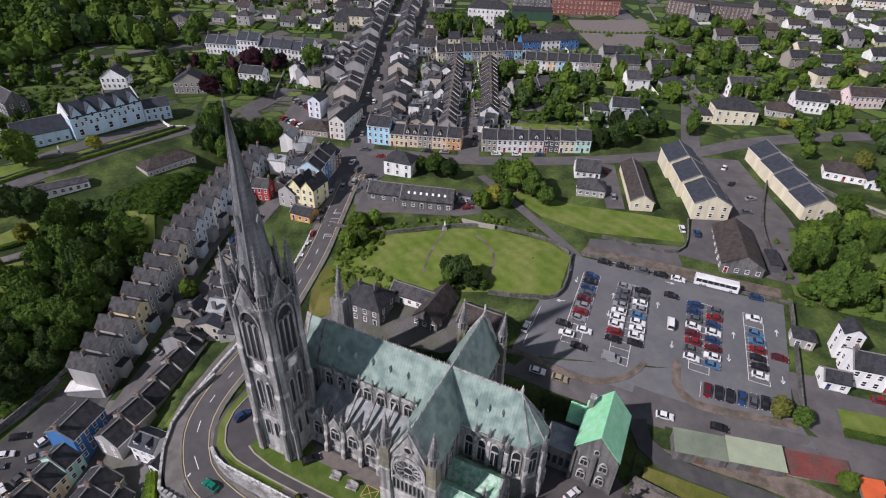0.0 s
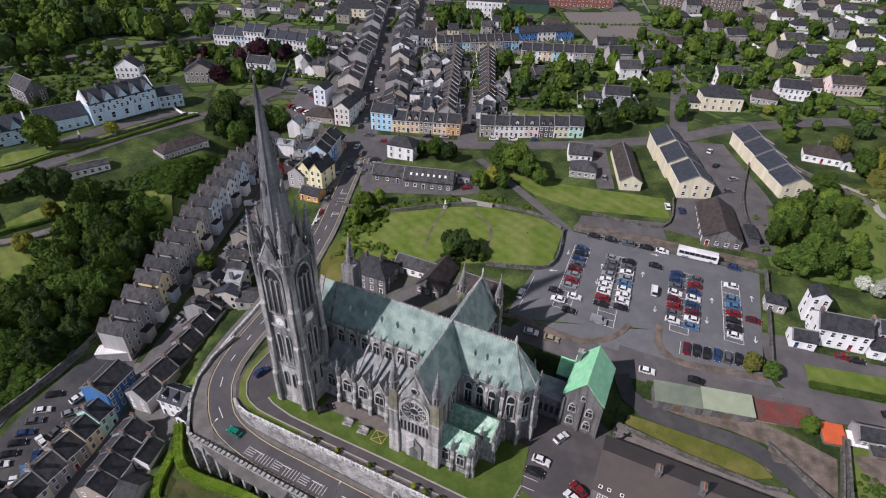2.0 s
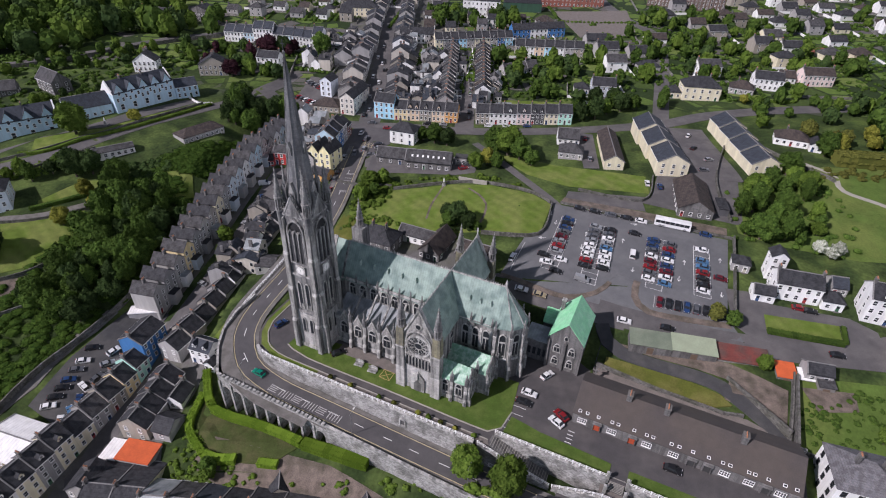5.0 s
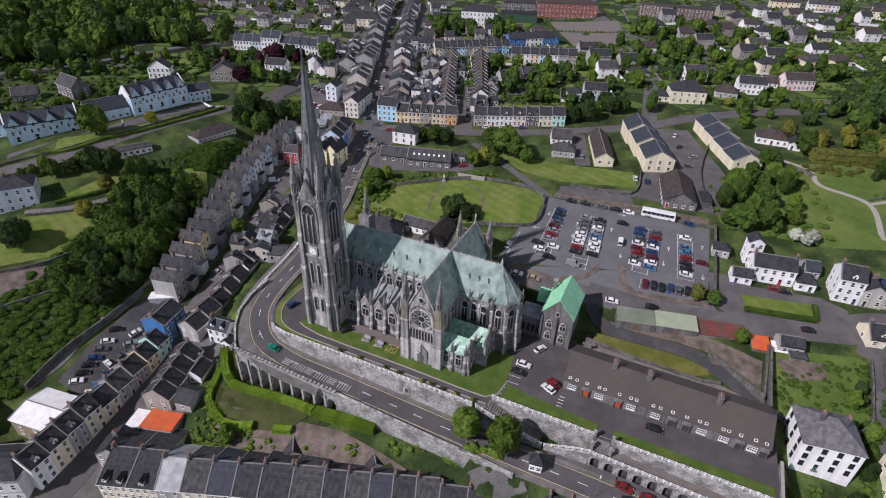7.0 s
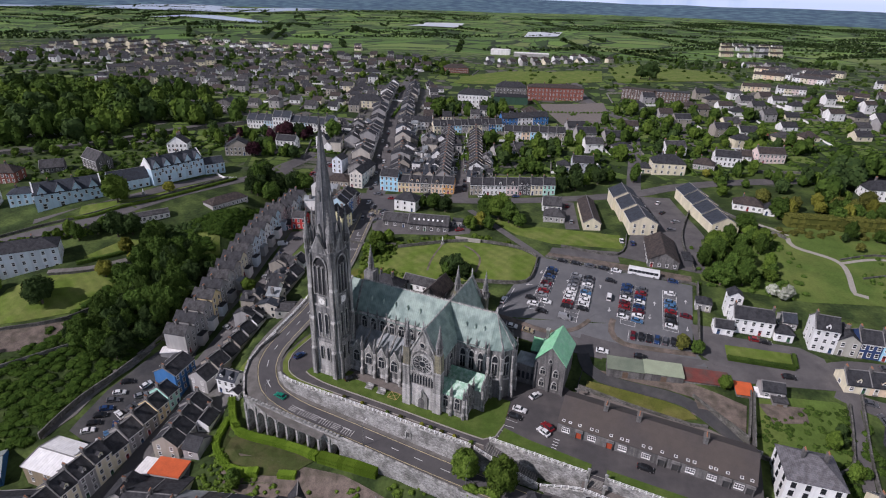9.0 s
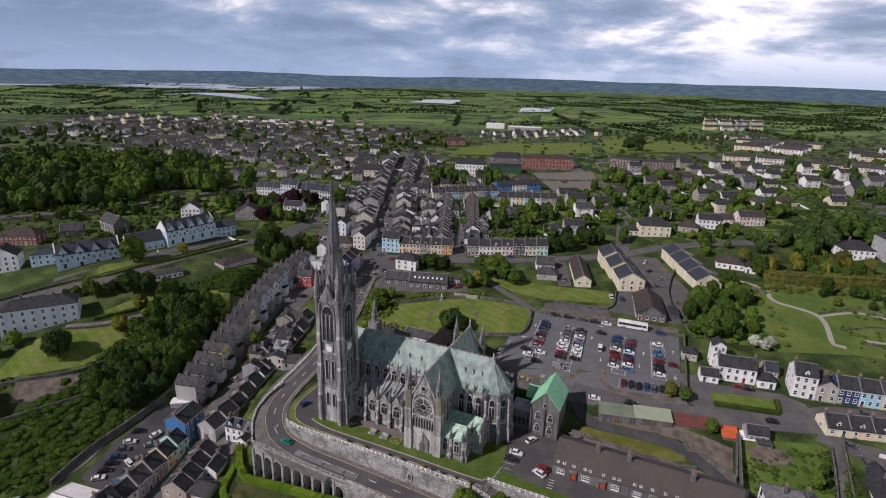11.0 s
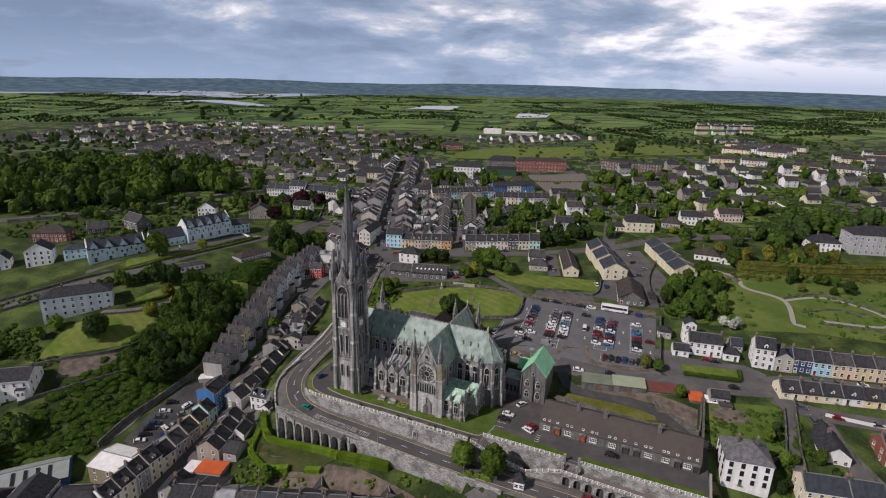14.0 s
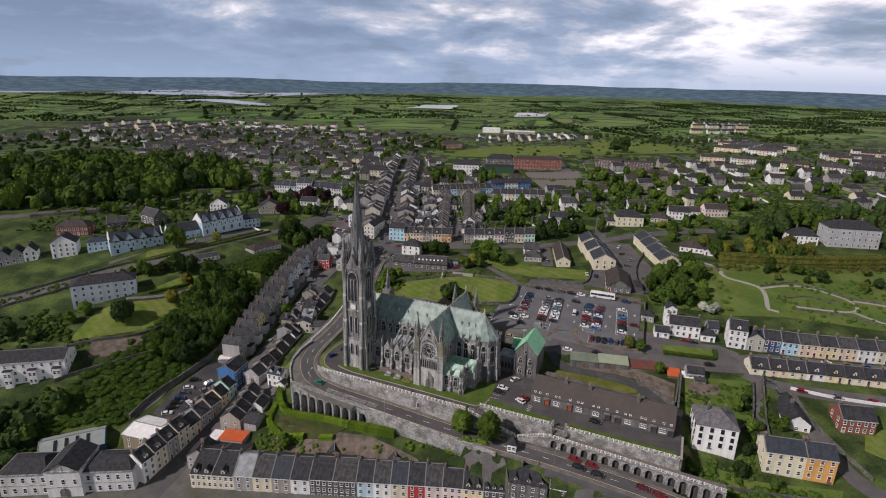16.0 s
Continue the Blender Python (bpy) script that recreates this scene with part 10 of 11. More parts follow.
def tree(x, y, size=1.0, mat=None, kind='round', seed=None, z=None, sink=0.0):
    mat = mat or LEAF
    seed = TREE_RNG.randrange(3) if seed is None else seed
    key = (kind, seed)
    if key not in TREE_SHAPES:
        TREE_SHAPES[key] = tree_shape(kind, seed + 31)
    trunk, v, f, _ = TREE_SHAPES[key]
    crown = shared(("crown", kind, seed, mat.name), lambda: leaf_mesh("crown", v, f, mat))
    sc = size * TREE_RNG.uniform(1.0, 1.3)
    m = pose(x, y, (far_ground(x, y) if z is None else z) - sink, 0, 0, TREE_RNG.uniform(0, 360)) @ Matrix.Diagonal((sc, sc, sc * TREE_RNG.uniform(0.9, 1.1), 1))
    ob = thing("conifer" if kind == 'conifer' else "tree", f"{TREE_WORDS[mat.name]} leafy {'conifer' if kind == 'conifer' else 'tree'} standing on grass", "tree", m)
    part("trunk", trunk, ob)
    part("crown", crown, ob)
    return ob


def inside(poly, x, y):
    c, j = False, len(poly) - 1
    for i in range(len(poly)):
        (xi, yi), (xj, yj) = poly[i], poly[j]
        if (yi > y) != (yj > y) and x < (xj - xi) * (y - yi) / (yj - yi) + xi:
            c = not c
        j = i
    return c


WOODS = {}


def far_tree(x, y, size, mat, kind):
    """One tree of a wood too far off to tell its trees apart."""
    seed = TREE_RNG.randrange(3)
    if (kind, seed) not in TREE_SHAPES:
        TREE_SHAPES[(kind, seed)] = tree_shape(kind, seed + 31)
    w = TREE_SHAPES[(kind, seed)][3]
    a = TREE_RNG.uniform(0, 6.28)
    ca, sa = math.cos(a), math.sin(a)
    r = w @ np.array([[ca, sa, 0], [-sa, ca, 0], [0, 0, 1]]) * size * 1.2
    WOODS.setdefault(mat, []).append(r + np.array([x, y, far_ground(x, y) - 0.8 * size]))


def grove(poly, n, mats, smin, smax, kinds=('round', 'tall'), gap=0.6, clear=0.5, far=False):
    """Trees at random spots of an area, kept off the houses."""
    xs, ys = [p[0] for p in poly], [p[1] for p in poly]
    put, tries = [], 0
    while len(put) < n and tries < n * 30:
        tries += 1
        x, y = TREE_RNG.uniform(min(xs), max(xs)), TREE_RNG.uniform(min(ys), max(ys))
        s = TREE_RNG.uniform(smin, smax)
        if not inside(poly, x, y) or any((x - a) ** 2 + (y - b) ** 2 < (gap * 3.2 * (s + t)) ** 2 * 0.25 for a, b, t in put):
            continue
        if any((x - a) ** 2 + (y - b) ** 2 < (r + 3 * s * clear) ** 2 for a, b, r in OCCUPIED):
            continue
        put.append((x, y, s))
        (far_tree if far else tree)(x, y, s, TREE_RNG.choice(mats), TREE_RNG.choice(kinds))


def scrub(name, poly, n, mat, rmin, rmax, size, label, per=26, rise=0.35, flat=0.7):
    """Uneven low growth over an area, as one mass of leaves."""
    xs, ys = [p[0] for p in poly], [p[1] for p in poly]
    cs, rs = [], []
    rng = random.Random(len(name) * 7 + n)
    tries = 0
    while len(cs) < n and tries < n * 20:
        tries += 1
        x, y = rng.uniform(min(xs), max(xs)), rng.uniform(min(ys), max(ys))
        if inside(poly, x, y) and not any((x - a) ** 2 + (y - b) ** 2 < r * r * 0.8 for a, b, r in OCCUPIED):
            r = rng.uniform(rmin, rmax)
            cs.append((x, y, far_ground(x, y) + r * rise))
            rs.append(r)
    if not cs:
        return
    v, f = leaf_quads(cs, rs, per, size, flat)
    solo(name, leaf_mesh(name, v, f, mat), label, "shrubs", kind="stuff")


def hedge(pts, w, h, mat, label, z=None, size=0.14, dens=110):
    """Clipped hedge along a line: a solid core under a coat of leaves."""
    s = Shape()
    line = smooth_line([(p[0], p[1], 0) for p in pts], 1.5)
    tops = []
    for i, p in enumerate(line):
        d = line[min(i + 1, len(line) - 1)] - line[max(i - 1, 0)]
        d.normalize()
        nx, ny = -d.y * w / 2, d.x * w / 2
        g = far_ground(p.x, p.y) if z is None else z
        tops.append((p.x, p.y, nx, ny, g + h))
    core = mat
    for a, b in zip(tops, tops[1:]):
        k = 0.85
        low = [(a[0] - a[2] * k, a[1] - a[3] * k, a[4] - h - 0.6), (b[0] - b[2] * k, b[1] - b[3] * k, b[4] - h - 0.6), (b[0] + b[2] * k, b[1] + b[3] * k, b[4] - h - 0.6), (a[0] + a[2] * k, a[1] + a[3] * k, a[4] - h - 0.6)]
        top = [(q[0], q[1], (a[4] if i in (0, 3) else b[4]) - 0.12) for i, q in enumerate(low)]
        s.hull(low, top, core)
    cs, rs = [], []
    for a, b in zip(tops, tops[1:]):
        for side in (-0.75, 0.0, 0.75):
            for f in (0.25, 0.75):
                x, y = a[0] + (b[0] - a[0]) * f + a[2] * side, a[1] + (b[1] - a[1]) * f + a[3] * side
                cs.append((x, y, a[4] - 0.35))
                rs.append(0.5)
                if side:
                    cs.append((x, y, a[4] - h * 0.6))
                    rs.append(0.5)
    v, f = leaf_quads(cs, rs, dens // 5, size, 0.8, core=False)
    n0 = len(s.v)
    s.v.extend(map(tuple, v.tolist()))
    s.f.extend(tuple(int(q) + n0 for q in row) for row in f)
    s.m.extend([0] * len(f))
    solo("hedge", s.mesh("hedge", False), label, "hedge", kind="stuff")


GREENS = [LEAF, LEAF, LEAF_FRESH, LEAF_DARK]
DARKS = [LEAF_DARK, LEAF, LEAF_DARK]
# two street trees below the terrace, and single trees
tree(45.5, -38.6, 0.95, LEAF_FRESH, 'round', 0)
tree(55.8, -42.3, 1.05, LEAF_FRESH, 'round', 1)
tree(127.5, -3.5, 0.62, LEAF_FRESH, 'round', 2, sink=0.8)
for x, y, s, m in ((-134, 93, 1.75, LEAF_FRESH), (-124, 23, 1.35, LEAF_DARK), (-108, 56, 0.8, LEAF_GOLD), (-113, 69, 1.3, LEAF_DARK), (-118, 66, 1.2, LEAF_DARK), (-90, 52, 1.45, LEAF), (-84, 50, 1.35, LEAF), (-96, 57, 1.3, LEAF), (-109, 41, 0.75, LEAF_GOLD), (-104, 52, 0.45, LEAF_GOLD), (-118, 112, 0.75, LEAF_GOLD), (-100, 66, 1.1, LEAF), (-146, 26, 0.8, LEAF_FRESH), (-150, 20, 0.7, LEAF_FRESH),
                   (-80, 148, 1.2, LEAF_DARK), (-97, 175, 1.2, LEAF_PURPLE), (-86, 207, 1.1, LEAF_PURPLE), (-78, 209, 1.0, LEAF_DARK), (-56, 214, 1.5, LEAF), (-73, 213, 0.9, LEAF_PURPLE), (-52, 50, 0.9, LEAF_FRESH), (-48.5, 40, 0.85, LEAF_FRESH),
                   (-1, 80, 0.8, LEAF_FRESH), (4, 83, 0.75, LEAF_FRESH), (-3, 71, 0.75, LEAF_FRESH), (2, 74, 0.65, LEAF), (33, 57, 0.75, LEAF_DARK), (37, 54, 0.95, LEAF_DARK), (34, 53, 0.8, LEAF), (41, 52, 0.7, LEAF_DARK), (44, 51, 0.5, LEAF), (50, 111, 1.3, LEAF), (56, 109, 1.3, LEAF_FRESH), (61, 105, 1.2, LEAF), (66, 99, 0.9, LEAF), (22, 120, 1.0, LEAF), (28, 118, 0.9, LEAF_DARK), (16, 123, 0.7, LEAF),
                   (42, 96, 0.8, LEAF_FRESH), (47, 99, 0.8, LEAF_GOLD), (51, 97, 0.7, LEAF), (119, 13.5, 0.6, LEAF_OLIVE), (123.5, 11.5, 0.62, LEAF)):
    tree(x, y, s, m)
grove([(-106, 8), (-86, 8), (-74, 26), (-65, 58), (-70, 66), (-84, 58), (-97, 50), (-99, 34)], 62, [LEAF, LEAF_DARK, LEAF], 0.7, 1.2, gap=0.7)
grove([(-190, -70), (-124, -58), (-120, -20), (-190, -24)], 34, DARKS, 0.7, 1.2, far=True)
grove([(-400, 140), (-262, 160), (-190, 196), (-130, 236), (-140, 268), (-250, 300), (-400, 300)], 150, [LEAF, LEAF_FRESH, LEAF_DARK, LEAF], 1.2, 2.0, gap=0.7, far=True)
grove([(-70, 118), (-52, 128), (-56, 148), (-86, 158), (-96, 140)], 12, DARKS, 0.8, 1.2)
grove([(-160, 180), (-70, 176), (-62, 212), (-150, 215)], 26, GREENS + [LEAF_PURPLE], 0.6, 1.1, far=True)
grove([(138, 54), (166, 50), (168, 60), (176, 84), (172, 106), (158, 88), (144, 84)], 30, [LEAF, LEAF, LEAF_FRESH], 0.5, 1.15, gap=0.75)
grove([(186, 116), (250, 108), (258, 132), (196, 140)], 24, [LEAF_OLIVE, LEAF_GOLD, LEAF], 0.7, 1.1)
grove([(205, 82), (290, 66), (285, 100), (210, 104)], 18, [LEAF_OLIVE, LEAF, LEAF_DARK], 0.4, 0.8)
grove([(230, 140), (340, 150), (345, 200), (250, 190)], 40, DARKS, 1.1, 1.8, far=True)
grove([(300, 110), (380, 120), (380, 160), (310, 150)], 16, DARKS, 1.1, 1.6, far=True)
grove([(90, 150), (150, 152), (150, 172), (92, 172)], 16, GREENS, 0.6, 1.1)
grove([(50, 176), (94, 170), (100, 232), (50, 232)], 24, GREENS, 0.7, 1.25, far=True)
patch("garden_lawn_north", [(50, 158), (86, 157), (88, 172), (50, 174)], LAWN, "garden lawn behind the painted row", "lawn", 0.15)
grove([(100, 188), (260, 210), (300, 330), (110, 330)], 95, GREENS + [LEAF_FRESH], 0.4, 1.25, far=True)
grove([(168, 136), (250, 140), (250, 190), (178, 180)], 26, GREENS + [LEAF_GOLD], 0.5, 1.0, far=True)
grove([(-6, 290), (60, 290), (66, 322), (-4, 322)], 24, GREENS, 0.9, 1.4, far=True)
grove([(140, -55), (152, -18), (190, -16), (178, -26), (148, -60)], 14, GREENS, 0.35, 0.6)
grove([(-24, -36), (-10, -46), (26, -46), (44, -42), (40, -50), (-22, -50)], 12, [LEAF_FRESH, LEAF], 0.3, 0.55)
grove([(-340, 300), (-60, 320), (-60, 480), (-340, 460)], 80, GREENS, 0.5, 1.0, far=True)
grove([(-640, 460), (-260, 500), (-220, 780), (-600, 860)], 110, DARKS, 0.6, 1.2, far=True)
grove([(-250, 480), (0, 500), (0, 700), (-220, 720)], 60, GREENS, 0.6, 1.1, far=True)
grove([(300, 250), (560, 300), (600, 480), (320, 420)], 70, GREENS, 0.6, 1.2, far=True)
grove([(200, 620), (600, 700), (620, 900), (240, 860)], 50, DARKS, 0.7, 1.2, far=True)
grove([(-260, -40), (-170, -22), (-140, -6), (-146, 6), (-160, 22), (-260, 20)], 40, DARKS + [LEAF_FRESH], 0.5, 1.1, far=True)
grove([(-158, 44), (-126, 62), (-118, 70), (-130, 68), (-160, 52)], 9, GREENS, 0.5, 0.8)
grove([(-84, 122), (-70, 124), (-68, 150), (-82, 148)], 8, DARKS, 0.8, 1.2)
grove([(-176, 120), (-140, 126), (-116, 150), (-124, 160), (-180, 150)], 16, GREENS, 0.4, 0.7)
grove([(-330, 196), (-200, 214), (-150, 250), (-200, 330), (-340, 330)], 120, [LEAF, LEAF_FRESH, LEAF_DARK, LEAF], 1.0, 1.8, far=True)
grove([(-240, 150), (-170, 160), (-130, 215), (-190, 200)], 30, GREENS, 0.5, 0.9, far=True)
tree(230, 505, 1.9, LEAF_DARK)
tree(222, 512, 1.7, LEAF_DARK)
for x, y in ((163, 47), (166, 44.5), (168.5, 46)):
    tree(x, y, 0.55, BLOSSOM)

scrub("slope_scrub", [(-128, -46), (-96, -28), (-91, -10), (-84, 6), (-76, 20), (-66, 60), (-92, 84), (-108, 30), (-126, -10)], 900, LEAF_BRAMBLE, 1.3, 3.0, 0.22, "bushes and bramble on the steep slope", 70, 0.1, 0.38)
scrub("west_scrub", [(-94, 80), (-80, 78), (-70, 80), (-64, 104), (-70, 112), (-78, 100), (-86, 94)], 420, LEAF_BRAMBLE, 1.2, 2.8, 0.24, "bright green scrub on the cutting", 70, 0.1, 0.42)
scrub("lower_scrub", [(-190, -75), (-120, -62), (-128, -20), (-190, -20)], 300, LEAF_DARK, 1.2, 2.6, 0.4, "dark bushes on the slope", 26)
scrub("park_scrub", [(136, 50), (180, 44), (188, 92), (160, 94), (142, 84)], 120, LEAF, 0.6, 1.8, 0.20, "bushes along the park edge", 44, 0.3, 0.6)
scrub("rock_garden_shrubs", [(206, 40), (285, 34), (292, 92), (206, 82)], 170, LEAF, 0.5, 1.5, 0.24, "shrubs in the rock garden", 30)
scrub("yard_scrub", [(128, -25), (135, -8), (150, -9), (161, -8), (156, -24), (147, -30), (134, -27)], 85, LEAF, 0.4, 1.3, 0.17, "bushes in walled gardens", 44, 0.2, 0.5)
patch("garden_beds", [(136, -9), (150, -9.5), (149, -15), (138, -16)], EARTH, "dug beds in the walled garden", "garden", 0.26)
scrub("lane_bushes", [(158, -10), (163, -9), (159, -24), (153, -42), (148, -42), (151, -30), (155, -22)], 70, LEAF, 0.4, 1.3, 0.22, "bushes along the garden lane", 30)
scrub("house_bushes", [(118, -36), (127, -34), (128, -44), (140, -45), (150, -42), (150, -50), (120, -50)], 70, LEAF, 0.5, 1.5, 0.18, "bushes round the tall white house", 44, 0.25, 0.55)
scrub("bank_bushes", [(116, -50), (128, -46), (150, -52), (174, -54), (170, -62), (124, -62)], 150, LEAF_BRAMBLE, 0.7, 2.0, 0.28, "green bushes on the bank above the road", 34)
scrub("harbour_bank_bushes", [(40, -40), (54, -43), (60, -45), (58, -49), (42, -46)], 60, LEAF_FRESH, 0.7, 1.5, 0.26, "bright green bushes behind the harbour row", 34)
scrub("garden_bushes_east", [(166, -14), (176, -15), (174, -26), (162, -30), (160, -24)], 60, LEAF, 0.5, 1.2, 0.24, "bushes in a walled garden", 30)
scrub("green_edge_bushes", [(-6, 82), (8, 79), (34, 84), (48, 84), (64, 78), (62, 82), (46, 90), (30, 88), (4, 84)], 70, LEAF_FRESH, 0.5, 1.4, 0.26, "bushes along the wall of the green", 30)
patch("presbytery_verge", [(-8, 62), (-2, 60), (2, 50), (-2, 40), (-8, 38), (-10, 50)], OLIVE_LAWN, "olive grass beside the presbytery", "lawn", 0.2)
scrub("green_west_bushes", [(-6, 64), (4, 64), (9, 72), (10, 85), (2, 87), (-6, 82)], 110, LEAF_FRESH, 0.6, 1.7, 0.24, "light green overgrowth at the edge of the green", 40, 0.3, 0.6)
scrub("green_middle_bushes", [(29, 52), (34, 61), (40, 56), (48, 51), (40, 50)], 40, LEAF_DARK, 0.6, 1.4, 0.24, "dark bushes in the middle of the green", 40)
scrub("parish_bushes", [(-6, 54), (10, 47), (20, 50), (10, 60), (-4, 64)], 60, LEAF_FRESH, 0.5, 1.4, 0.26, "bushes at the edge of the green", 30)
scrub("park_edge_bushes", [(168, 100), (200, 106), (330, 112), (330, 100), (206, 94), (180, 92)], 160, LEAF_OLIVE, 0.6, 1.8, 0.3, "olive shrubs along the park hedge", 28)
scrub("convent_garden_shrubs", [(-180, 116), (-150, 112), (-128, 134), (-116, 152), (-130, 165), (-180, 140)], 150, LEAF_FRESH, 0.4, 1.2, 0.26, "shrubs in the convent garden", 26)
scrub("villa_shrubs", [(-170, 30), (-158, 26), (-146, 14), (-130, 8), (-136, 2), (-160, 10), (-176, 22)], 120, LEAF, 0.6, 1.6, 0.28, "shrubs below the villa", 28)
scrub("roadside_shrubs", [(-250, 8), (-200, 38), (-160, 62), (-150, 62), (-196, 30), (-250, -4)], 140, LEAF, 0.6, 1.5, 0.3, "shrubs along the upper road", 26)
scrub("earth_slope_weeds", [(-34, -24), (-22, -34), (-4, -40), (40, -38), (44, -46), (-20, -48), (-36, -40)], 120, LEAF_FRESH, 0.4, 1.1, 0.22, "weeds on the earth slope", 24)
scrub("garden_shrubs_north", [(46, 176), (100, 172), (100, 232), (46, 234)], 200, LEAF, 0.6, 1.6, 0.3, "garden bushes between the rows", 24)
scrub("hill_growth", [(-260, -44), (-170, -26), (-140, -4), (-146, 6), (-160, 24), (-260, 24)], 260, LEAF_DARK, 0.9, 2.2, 0.4, "dark undergrowth on the hillside", 24)
scrub("verge_growth", [(-170, 56), (-150, 66), (-128, 78), (-118, 72), (-130, 64), (-160, 48)], 90, LEAF_FRESH, 0.5, 1.2, 0.3, "shrubs on the road bank", 24)
scrub("garden_shrubs_east", [(100, 186), (330, 200), (340, 330), (108, 330)], 900, LEAF, 0.8, 2.0, 0.4, "garden bushes between villas", 22)
scrub("hill_shrubs_west", [(-260, 120), (-170, 118), (-120, 152), (-120, 215), (-260, 180)], 420, LEAF, 0.8, 1.9, 0.4, "garden bushes on the hillside", 22)
scrub("cutting_brush", [(-102, 66), (-90, 72), (-84, 80), (-92, 84), (-102, 78)], 70, LEAF_DARK, 0.7, 1.8, 0.22, "dark brush under the road bank", 40)
scrub("far_bushes", [(-640, 340), (-60, 340), (20, 700), (-560, 900)], 900, LEAF_DARK, 1.4, 3.6, 0.8, "trees and bushes among far houses", 18)
scrub("far_bushes_east", [(60, 420), (600, 320), (760, 1100), (100, 900)], 480, LEAF, 1.4, 3.6, 0.8, "trees and bushes among far houses", 18)


v_, f_ = leaf_quads([h[:3] for h in PLOT_HEDGES], [h[3] for h in PLOT_HEDGES], 9, 0.5, 0.8)
solo("plot_hedges", leaf_mesh("plot_hedges", v_, f_, LEAF), "green hedges between house plots", "hedges", kind="stuff")


def field_hedges():
    """Lines of trees and bushes that part the far fields."""
    rng = random.Random(9)
    cs, rs = [], []
    for _ in range(330):
        x, y = rng.uniform(-1900, 1900), rng.uniform(850, 3000)
        a = rng.choice((0.1, 0.35, 1.75, 1.9)) + rng.uniform(-0.2, 0.2)
        L = rng.uniform(90, 330)
        n = int(L / 7)
        for k in range(n):
            t = (k / n - 0.5) * L
            px_, py_ = x + t * math.cos(a) + rng.uniform(-2, 2), y + t * math.sin(a) + rng.uniform(-2, 2)
            r = rng.uniform(2.5, 6.0)
            cs.append((px_, py_, far_ground(px_, py_) + r * 0.4))
            rs.append(r)
    v, f = leaf_quads(cs, rs, 6, 2.6, core=False)
    solo("field_hedges", leaf_mesh("field_hedges", v, f, LEAF_DARK), "dark hedges and copses between far fields", "hedges", kind="stuff")


field_hedges()
hedge([(-35, -8.6), (-32.2, -15.2), (-28.8, -19.6), (-22.6, -22.2), (-14.8, -24.4), (-6.8, -27.2), (1.0, -30.4)], 2.4, 2.5, BOX_HEDGE, "bright green clipped hedge below the arcade")
hedge([(1.6, -30.6), (8.2, -32.4), (15.4, -34.4), (20.4, -35.6)], 3.2, 2.8, BOX_HEDGE, "bright green clipped hedge below the arcade")
hedge([(-33.8, -15), (-34, -20), (-33.8, -24.6), (-32, -28), (-26, -33.6)], 2.0, 1.8, BOX_HEDGE, "rounded clipped hedge round the lawn")
hedge([(-25.6, -33.8), (-21, -35), (-16, -35)], 2.6, 2.2, BOX_HEDGE, "rounded clipped hedge round the lawn")
hedge([(-9.6, -35.6), (-4, -36)], 2.2, 1.8, BOX_HEDGE, "rounded clipped hedge round the lawn")
hedge([(133, 9.4), (143, 7.8), (153.6, 6.2)], 1.8, 1.5, LEAF, "clipped hedge on the villa's lawn")
hedge([(154.4, 6.6), (156.2, 13)], 1.2, 1.2, LEAF, "clipped hedge on the villa's lawn")
hedge([(196, 110), (240, 108), (290, 112), (330, 118)], 7, 5.5, LEAF_OLIVE, "tall olive-green cypress hedge", size=0.5, dens=110)
hedge([(188, 192), (186, 178), (206, 176), (210, 190)], 1.2, 1.4, LEAF_FRESH, "bright garden hedge")
hedge([(-150, 77), (-138, 80), (-121, 97), (-107, 118), (-94, 140)], 1.6, 1.4, LEAF_FRESH, "trimmed hedge along the convent drive")
hedge([(-124, 45), (-110, 55.5), (-104, 59)], 1.8, 1.4, LEAF, "trimmed hedge below the villa")

for mat_, lots_ in WOODS.items():
    v = np.concatenate(lots_)
    solo("woodland", leaf_mesh("woodland", v, np.arange(len(v)).reshape(-1, 4), mat_), f"{TREE_WORDS[mat_.name]} trees massed in far woods and gardens", "woodland", kind="stuff")

